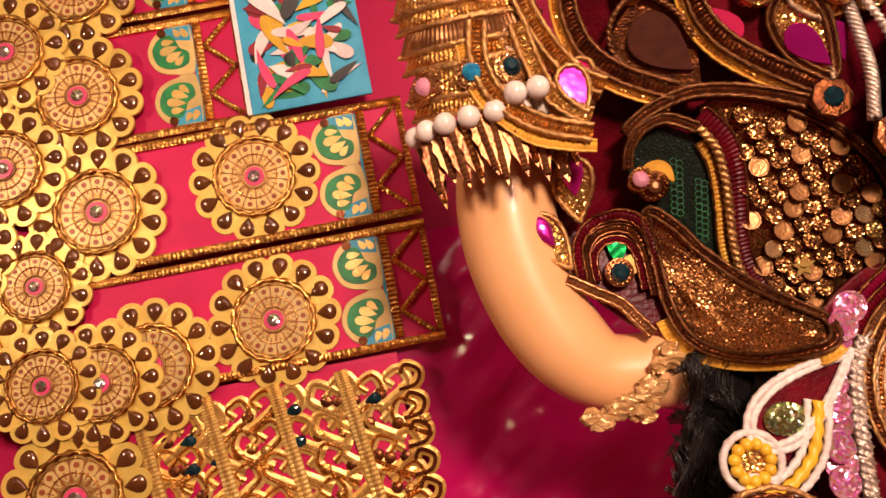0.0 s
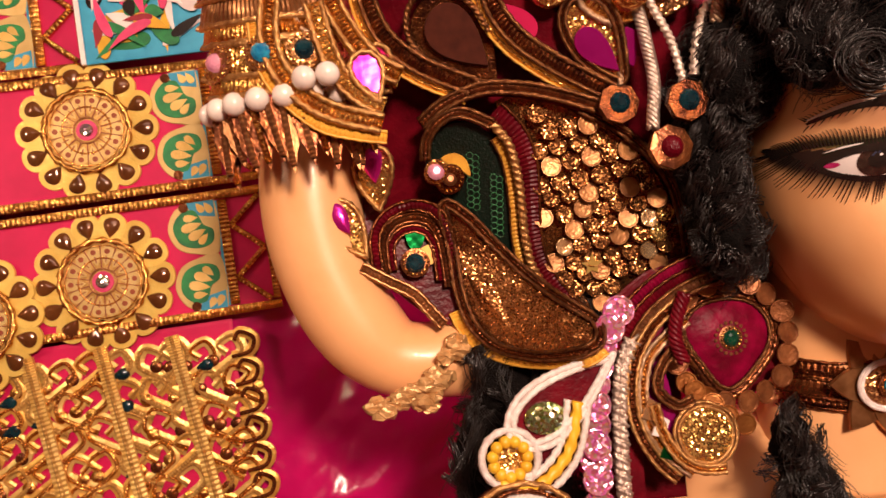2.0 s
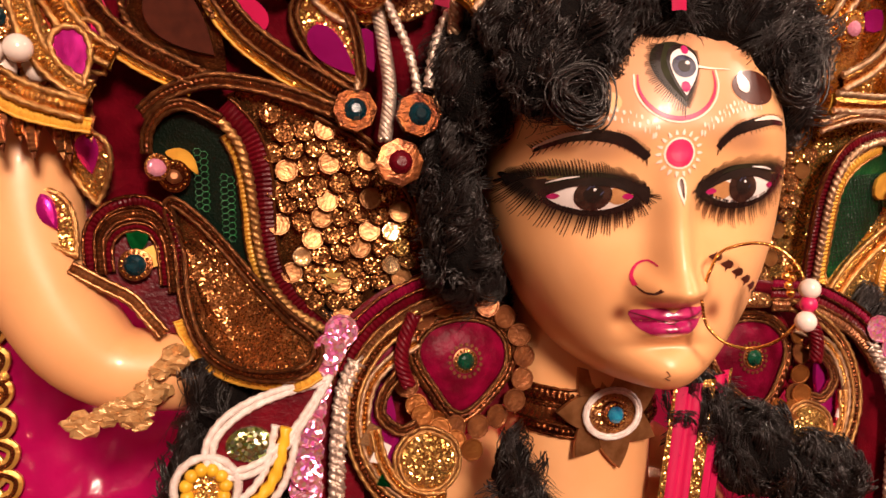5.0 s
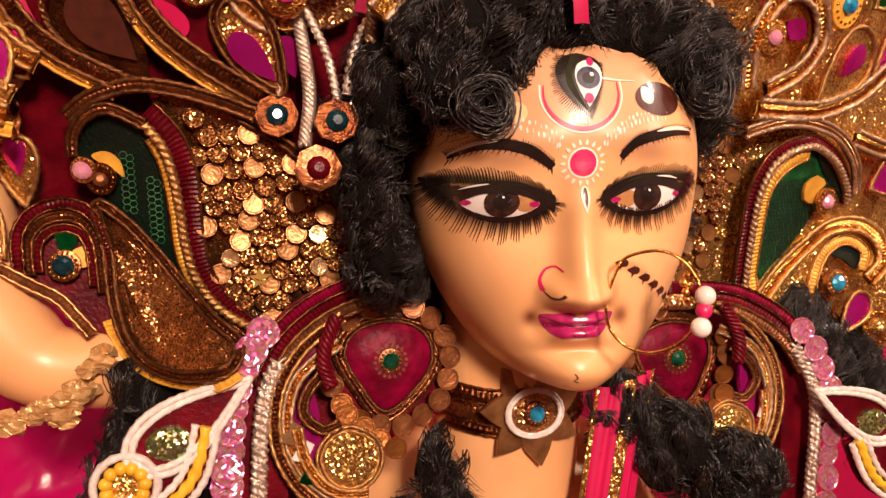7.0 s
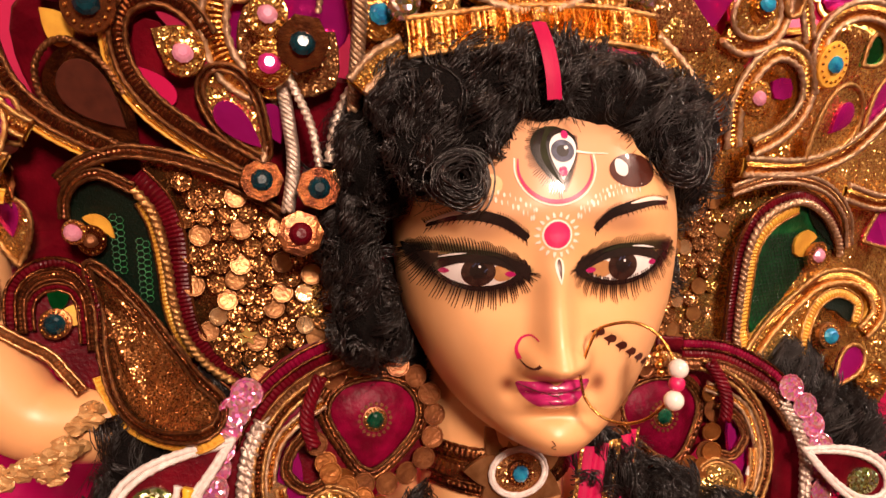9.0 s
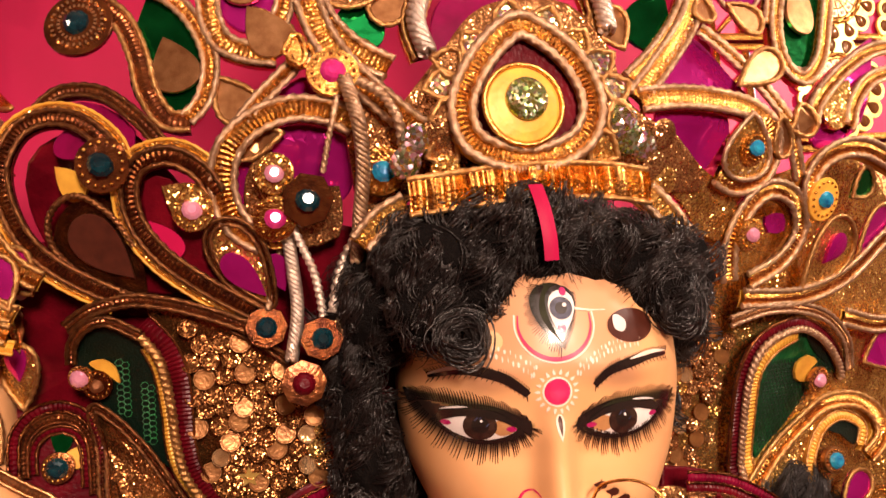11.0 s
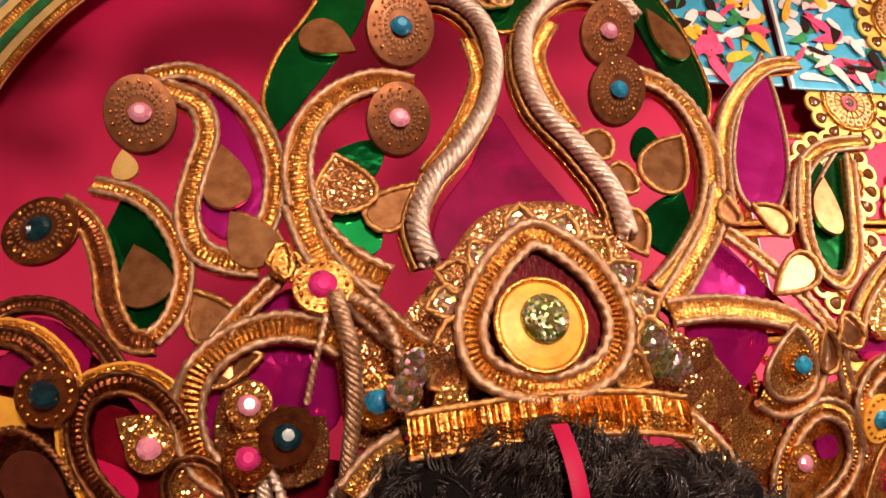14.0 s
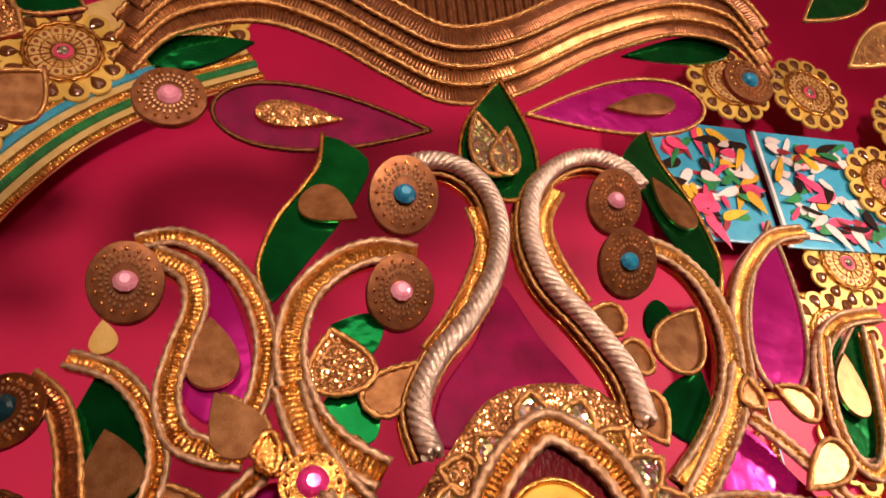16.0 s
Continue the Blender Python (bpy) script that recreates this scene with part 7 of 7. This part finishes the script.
def brooch(cd, cc, s, label):
    lay_ = flat(0.565)
    b = thing("cord_brooch", label, "brooch", (cd[0], 0.565, cd[1]), "cord brooches")
    d = Vector(cd)
    o = drop(d + Vector((s * -0.055, 0.035)), d + Vector((s * 0.023, -0.010)), 0.037, 0.0)
    bm = bmesh.new()
    plate(bm, o, lay_, 0.0, 0.004)
    pl = part("drop_board", bm, MAROON, b)
    bm = bmesh.new()
    plate(bm, circle(d, 0.016, 20, 0.75), lay_, 0.004, 0.004, dome=0.002)
    part("green_glitter", bm, HOLO_G, pl)
    for k in (0, 0.005):
        bm = bmesh.new()
        sweep(bm, lay(spline([q + (q - d).normalized() * k for q in o], 0.003, True), lay_, 0.003), 0.0027, 6, 0.008, 0.15, True)
        part("white_cord", bm, WHITE_CORD, pl)
    c = Vector(cc)
    bm = bmesh.new()
    sweep(bm, lay(circle(c, 0.021, 30), lay_, 0.003), 0.003, 6, 0.008, 0.15, True)
    part("white_cord", bm, WHITE_CORD, b)
    bm = bmesh.new()
    for i in range(11):
        q = c + Vector((math.cos(i * 0.571), math.sin(i * 0.571))) * 0.013
        ball(bm, (q.x, 0.561, q.y), 0.0048, 8, 6)
    tagged(part("yellow_bead_ring", bm, P_YELLOW, b), kind="stuff")
    bm = bmesh.new()
    plate(bm, circle(c, 0.011, 16), lay_, 0.002, 0.004)
    part("gold_centre", bm, GLIT_G, b)
    tail = [c + Vector((s * 0.012, -0.024)), c + Vector((s * -0.02, -0.03)), c + Vector((s * -0.05, -0.008)), c + Vector((s * -0.065, 0.03))]
    for k, m, r in ((0, WHITE_CORD, 0.0028), (0.008, P_YELLOW, 0.0042), (0.016, WHITE_CORD, 0.0028)):
        bm = bmesh.new()
        sweep(bm, lay(offset(tail, s * k, 0.003), lay_, 0.003), r, 8, 0.008 if m is WHITE_CORD else 0.011, 0.2)
        part("tail_cord", bm, m, b)
    bm = bmesh.new()
    plate(bm, [*offset(tail, s * -0.002, 0.01), *offset(tail, s * 0.05, 0.01)[::-1]], lay_, -0.004, 0.004)
    part("backing_board", bm, MAROON, b)
    return b


brooch([(0.233, 1.360)][0], [(0.202, 1.335)][0], -1, "white cord brooch with green glitter drop and yellow beads")
brooch([(0.835, 1.281)][0], [(0.875, 1.235)][0], 1, "white cord brooch with green glitter on the further side")

# round brooch below, with a pale plaited ring
lay_ = flat(0.562)
disc_b = thing("round_brooch", "round gilded brooch with a thick pale plaited ring", "brooch", (0.202, 0.562, 1.269))
c = Vector((0.202, 1.269))
bm = bmesh.new()
plate(bm, circle(c, 0.050, 40), lay_, 0.0, 0.005)
back = part("back_disc", bm, COPPER, disc_b)
for r, w, m in ((0.048, 0.0026, CORD_G), (0.043, 0.0024, COPPER), (0.020, 0.0024, CORD_G)):
    bm = bmesh.new()
    sweep(bm, lay(circle(c, r, 60), lay_, 0.003), w, 7, 0.007, 0.3, True)
    part("gilt_ring", bm, m, back)
for r in (0.0295, 0.0365):
    ring = circle(c, r, 40)
    rope(disc_b, ring + ring[:1], 0.0045, lay_, 0.004, WHITE_CORD).name = "pale_plait"
bm = bmesh.new()
plate(bm, circle(c, 0.018, 24), lay_, 0.005, 0.004, dome=0.003)
part("magenta_centre", bm, MAGENTA, disc_b)

# ---- neck ----
choker = thing("choker", "gold band choker with leaf cards and an oval jewel", "necklace", (0.508, 0.53, 1.33))
neck = lambda x, z: 0.652 - math.sqrt(max(0.0004, 0.068 ** 2 - (x - 0.514) ** 2))
for z, w, m in ((1.350, 0.012, COPPER), (1.336, 0.014, BROWN), (1.323, 0.006, COPPER)):
    scroll(choker, [(0.450, z + 0.008), (0.480, z), (0.514, z - 0.002), (0.545, z), (0.578, z + 0.006)], w, neck, 0.003, m, COPPER, None, "neck_band", False, 0.0016)
c = Vector((0.513, 1.336))
for k in range(7):
    a = 0.3 + 6.2832 * k / 7
    leafdrop(choker, c + Vector((math.cos(a), math.sin(a))) * 0.046, c + Vector((math.cos(a), math.sin(a))) * 0.008, 0.030, BRASS, None, 0, None, flat(0.582), 0.002 + 0.001 * (k % 2), "leaf_card")
bm = bmesh.new()
plate(bm, circle(c, 0.021, 28, 0.82), flat(0.577), 0.0, 0.005, dome=0.002)
oval = part("oval_plate", bm, GLIT, choker)
for k in (0.022, 0.0245):
    bm = bmesh.new()
    sweep(bm, lay(circle(c, k, 40, 0.8), flat(0.577), 0.002), 0.0017, 6, 0.006, 0.15, True)
    part("white_cord", bm, WHITE_CORD, oval)
gem(choker, c, 0.0068, G_BLUE, BROWN, flat(0.573), 0.002, 1.5)

# sash over the shoulder
bm = bmesh.new()
S_OUT = [(0.569, 1.348), (0.560, 1.312), (0.548, 1.267), (0.535, 1.218)]
rows = []
for i, p in enumerate(spline(S_OUT, 0.006)):
    rows.append([bm.verts.new((p.x + 0.055 * k / 14, 0.575 - 0.010 * math.sin(math.pi * k / 14) + 0.004 * math.sin(k * 2.2 + i * 0.05), p.y + 0.01 * k / 14)) for k in range(15)])
for a, b in zip(rows, rows[1:]):
    for k in range(14):
        f = bm.faces.new((a[k], a[k + 1], b[k + 1], b[k]))
        f.smooth = True
        f.material_index = 1 if k in (0, 6, 7, 13) else 0
sash = part("sash", bm, [CARD, GLIT_G], None)
tagged(sash, "crimson cloth sash with gold glitter stripes over the shoulder", "sash")

# nose ring
ring = thing("nose_ring", "large thin gold nose ring with two pearls", "nose ring", (0.52, 0.41, 1.44))
RING = [(0.521, 0.446, 1.440), (0.525, 0.441, 1.453), (0.531, 0.436, 1.463), (0.546, 0.423, 1.466), (0.557, 0.413, 1.459), (0.564, 0.407, 1.443), (0.564, 0.407, 1.427), (0.559, 0.411, 1.415), (0.550, 0.419, 1.405), (0.539, 0.429, 1.401), (0.528, 0.439, 1.405), (0.520, 0.445, 1.417), (0.517, 0.443, 1.433)]
bm = bmesh.new()
sweep(bm, spline(RING, 0.003), 0.0011, 7)
part("ring_wire", bm, GOLD, ring)
for (x, z), r, m, n in zip([(0.566, 1.436), (0.561, 1.417), (0.564, 1.427)], (0.0064, 0.0064, 0.0052), (PEARL, PEARL, REDP), ("pearl", "pearl", "red_bead")):
    bm = bmesh.new()
    ball(bm, (x, 0.405, z), r, 18, 12)
    part(n, bm, m, ring)
for i, (x, z) in enumerate([(0.559, 1.449), (0.560, 1.443), (0.557, 1.439), (0.558, 1.434), (0.563, 1.449), (0.556, 1.445)]):
    bm = bmesh.new()
    ball(bm, (x, 0.412, z), 0.0027, 8, 6)
    part("gold_bead", bm, GOLD, ring)
# hair parting ribbon
bm = bmesh.new()
rib = spline([(0.506, 0.434, 1.662), (0.506, 0.424, 1.645), (0.507, 0.421, 1.626), (0.508, 0.424, 1.610)], 0.004)
rows = [[bm.verts.new(p + Vector((d, -0.002 * (1 - abs(d) / 0.0052), 0))) for d in (-0.005, 0, 0.005)] for p in rib]
for a, b in zip(rows, rows[1:]):
    for k in range(2):
        bm.faces.new((a[k], a[k + 1], b[k + 1], b[k])).smooth = True
tagged(part("parting_ribbon", bm, PINK, None), "narrow crimson ribbon down the hair parting", "ribbon")


# ---- raised wrist ----
wrist = thing("wrist_ornament", "gold wrist cuff with gems, pearls and copper leaf fringe", "bracelet", (0.06, 0.62, 1.64))
cx = Vector([(0.077, 1.648)][0])
cuff = lambda x, z: 0.655 - math.sqrt(max(0.0002, 0.064 ** 2 - (x - cx.x) ** 2))


def hoop(z, w, m, cords=CORD_G, lift=0.004, name="cuff_band", half=0.06):
    return scroll(wrist, [(cx.x + half * k, z + dz) for k, dz in ((-1, 0.010), (-0.8, 0.002), (-0.4, -0.003), (0, -0.004), (0.4, -0.003), (0.8, 0.002), (1, 0.010))], w, cuff, lift, m, cords, None, name, False, 0.0022)


z0 = [(0.057, 1.633)][0][1]
for dz, w, m in ((0.014, 0.012, GOLD), (0.034, 0.022, GLIT_G), (0.056, 0.012, GOLD), (0.074, 0.016, BRASS), (0.092, 0.012, GOLD), (0.110, 0.018, GLIT_G), (0.128, 0.012, CORD), (0.150, 0.018, GOLD)):
    hoop(z0 + dz, w, m)
for i in range(9):
    a = -1.25 + 2.5 * i / 8
    bm = bmesh.new()
    ball(bm, (cx.x + 0.068 * math.sin(a), 0.655 - 0.07 * math.cos(a), z0 + 0.004 - 0.006 * math.cos(a)), 0.0095, 16, 10)
    part("pearl", bm, PEARL, wrist)
for (x, z), st in zip([(0.027, 1.668), (0.065, 1.665), (0.097, 1.664)], (G_ROSE, G_BLUE, G_TEAL)):
    gem(wrist, (x, z), 0.008, st, GLIT, cuff, 0.010, 1.8)
rng = random.Random(6)
for i in range(13):
    a = -1.25 + 2.4 * i / 12
    x, y = cx.x + 0.062 * math.sin(a), 0.655 - 0.064 * math.cos(a) - 0.003 * (i % 2)
    ln, sl = rng.uniform(0.048, 0.068), rng.uniform(-0.004, 0.012)
    lay_ = flat(y)
    edge = []
    for k in range(9):
        t = k / 8
        edge.append((0.0095 * math.sin(math.pi * (0.25 + 0.75 * t)) * (1.0 if k % 2 else 0.8), t))
    bm = bmesh.new()
    plate(bm, [(x - w + sl * t, z0 - ln * t) for w, t in edge] + [(x + w + sl * t, z0 - ln * t) for w, t in edge[::-1]], lay_, 0.0, 0.002)
    lf = part("fringe_leaf", bm, (BROWN, BROWN, BRASS, BROWN)[i % 4], wrist)
    bm = bmesh.new()
    ribbon(bm, [(x, z0), (x + sl * 0.9, z0 - ln * 0.9)], 0.005, lay_, 0.002, 0.004, 0.0012)
    part("leaf_rib", bm, BRASS if i % 4 else GOLD, lf)
scroll(wrist, [(0.077, 1.706), (0.072, 1.678), (0.075, 1.654), (0.089, 1.630), (0.112, 1.612), (0.148, 1.598)], 0.009, flat(0.585), 0.004, GOLD, CORD_G, None, "curl_band", False, 0.0024)
scroll(wrist, [(0.062, 1.690), (0.063, 1.660), (0.075, 1.632), (0.100, 1.605), (0.126, 1.594), (0.150, 1.588)], 0.007, flat(0.588), 0.002, YELLOW, YELLOW, None, "yellow_edge", False, 0.0012)
scroll(wrist, [(0.109, 1.700), (0.113, 1.671), (0.121, 1.641), (0.136, 1.622), (0.151, 1.612)], 0.009, flat(0.592), 0.006, GLIT_G, CORD_G, YELLOW, "curl_band", False, 0.0022)
scroll(wrist, [(0.116, 1.730), (0.124, 1.698), (0.137, 1.668), (0.152, 1.647), (0.168, 1.636)], 0.010, flat(0.597), 0.006, GOLD, CORD_G, YELLOW, "curl_band", False, 0.0022)
for (x, z) in [(0.094, 1.639), (0.112, 1.640)]:
    bm = bmesh.new()
    ball(bm, (x, 0.574, z), 0.0095, 16, 10)
    part("pearl", bm, PEARL, wrist)
leafdrop(wrist, (0.148, 1.616), (0.139, 1.656), 0.026, MAGENTA, None, 0, CORD_G, flat(0.592), 0.008, "magenta_foil_drop")
leafdrop(wrist, [(0.117, 1.695)][0], [(0.096, 1.685)][0], 0.02, YELLOW, None, 0, CORD, flat(0.595), 0.004, "yellow_drop")
# elbow cuff of crumpled gold
CRUMPLE = mat("crumpled_gold_paper", (0.66, 0.40, 0.17), 0.34, 0.35, (0.50, 0.27, 0.10), 120, 0.4, 300)
cuff2 = thing("arm_cuff", "crumpled gold paper cuff on the upper arm", "armlet", (0.16, 0.66, 1.38))
ELB = [(0.190, 1.426), (0.181, 1.411), (0.167, 1.390), (0.147, 1.369), (0.130, 1.359), (0.151, 1.345), (0.109, 1.374)]
rng = random.Random(9)
for i in range(80):
    a = rng.random()
    p = Vector(ELB[0]).lerp(Vector(ELB[3]), a) if i % 2 else Vector(ELB[6]).lerp(Vector(ELB[2]), a)
    p += Vector((rng.uniform(-1, 1), rng.uniform(-1, 1))) * 0.005
    bm = bmesh.new()
    ball(bm, (p.x, 0.638 + rng.uniform(-0.006, 0.012), p.y), rng.uniform(0.004, 0.007), 8, 6, (1.4, 0.6, 0.9))
    for v in bm.verts:
        v.co += Vector((noise.noise(v.co * 250), noise.noise(v.co * 250 + Vector((7, 0, 0))), noise.noise(v.co * 250 + Vector((0, 9, 0))))) * 0.004
    for f in bm.faces:
        f.smooth = False
    part("gold_crumple", bm, CRUMPLE, cuff2)
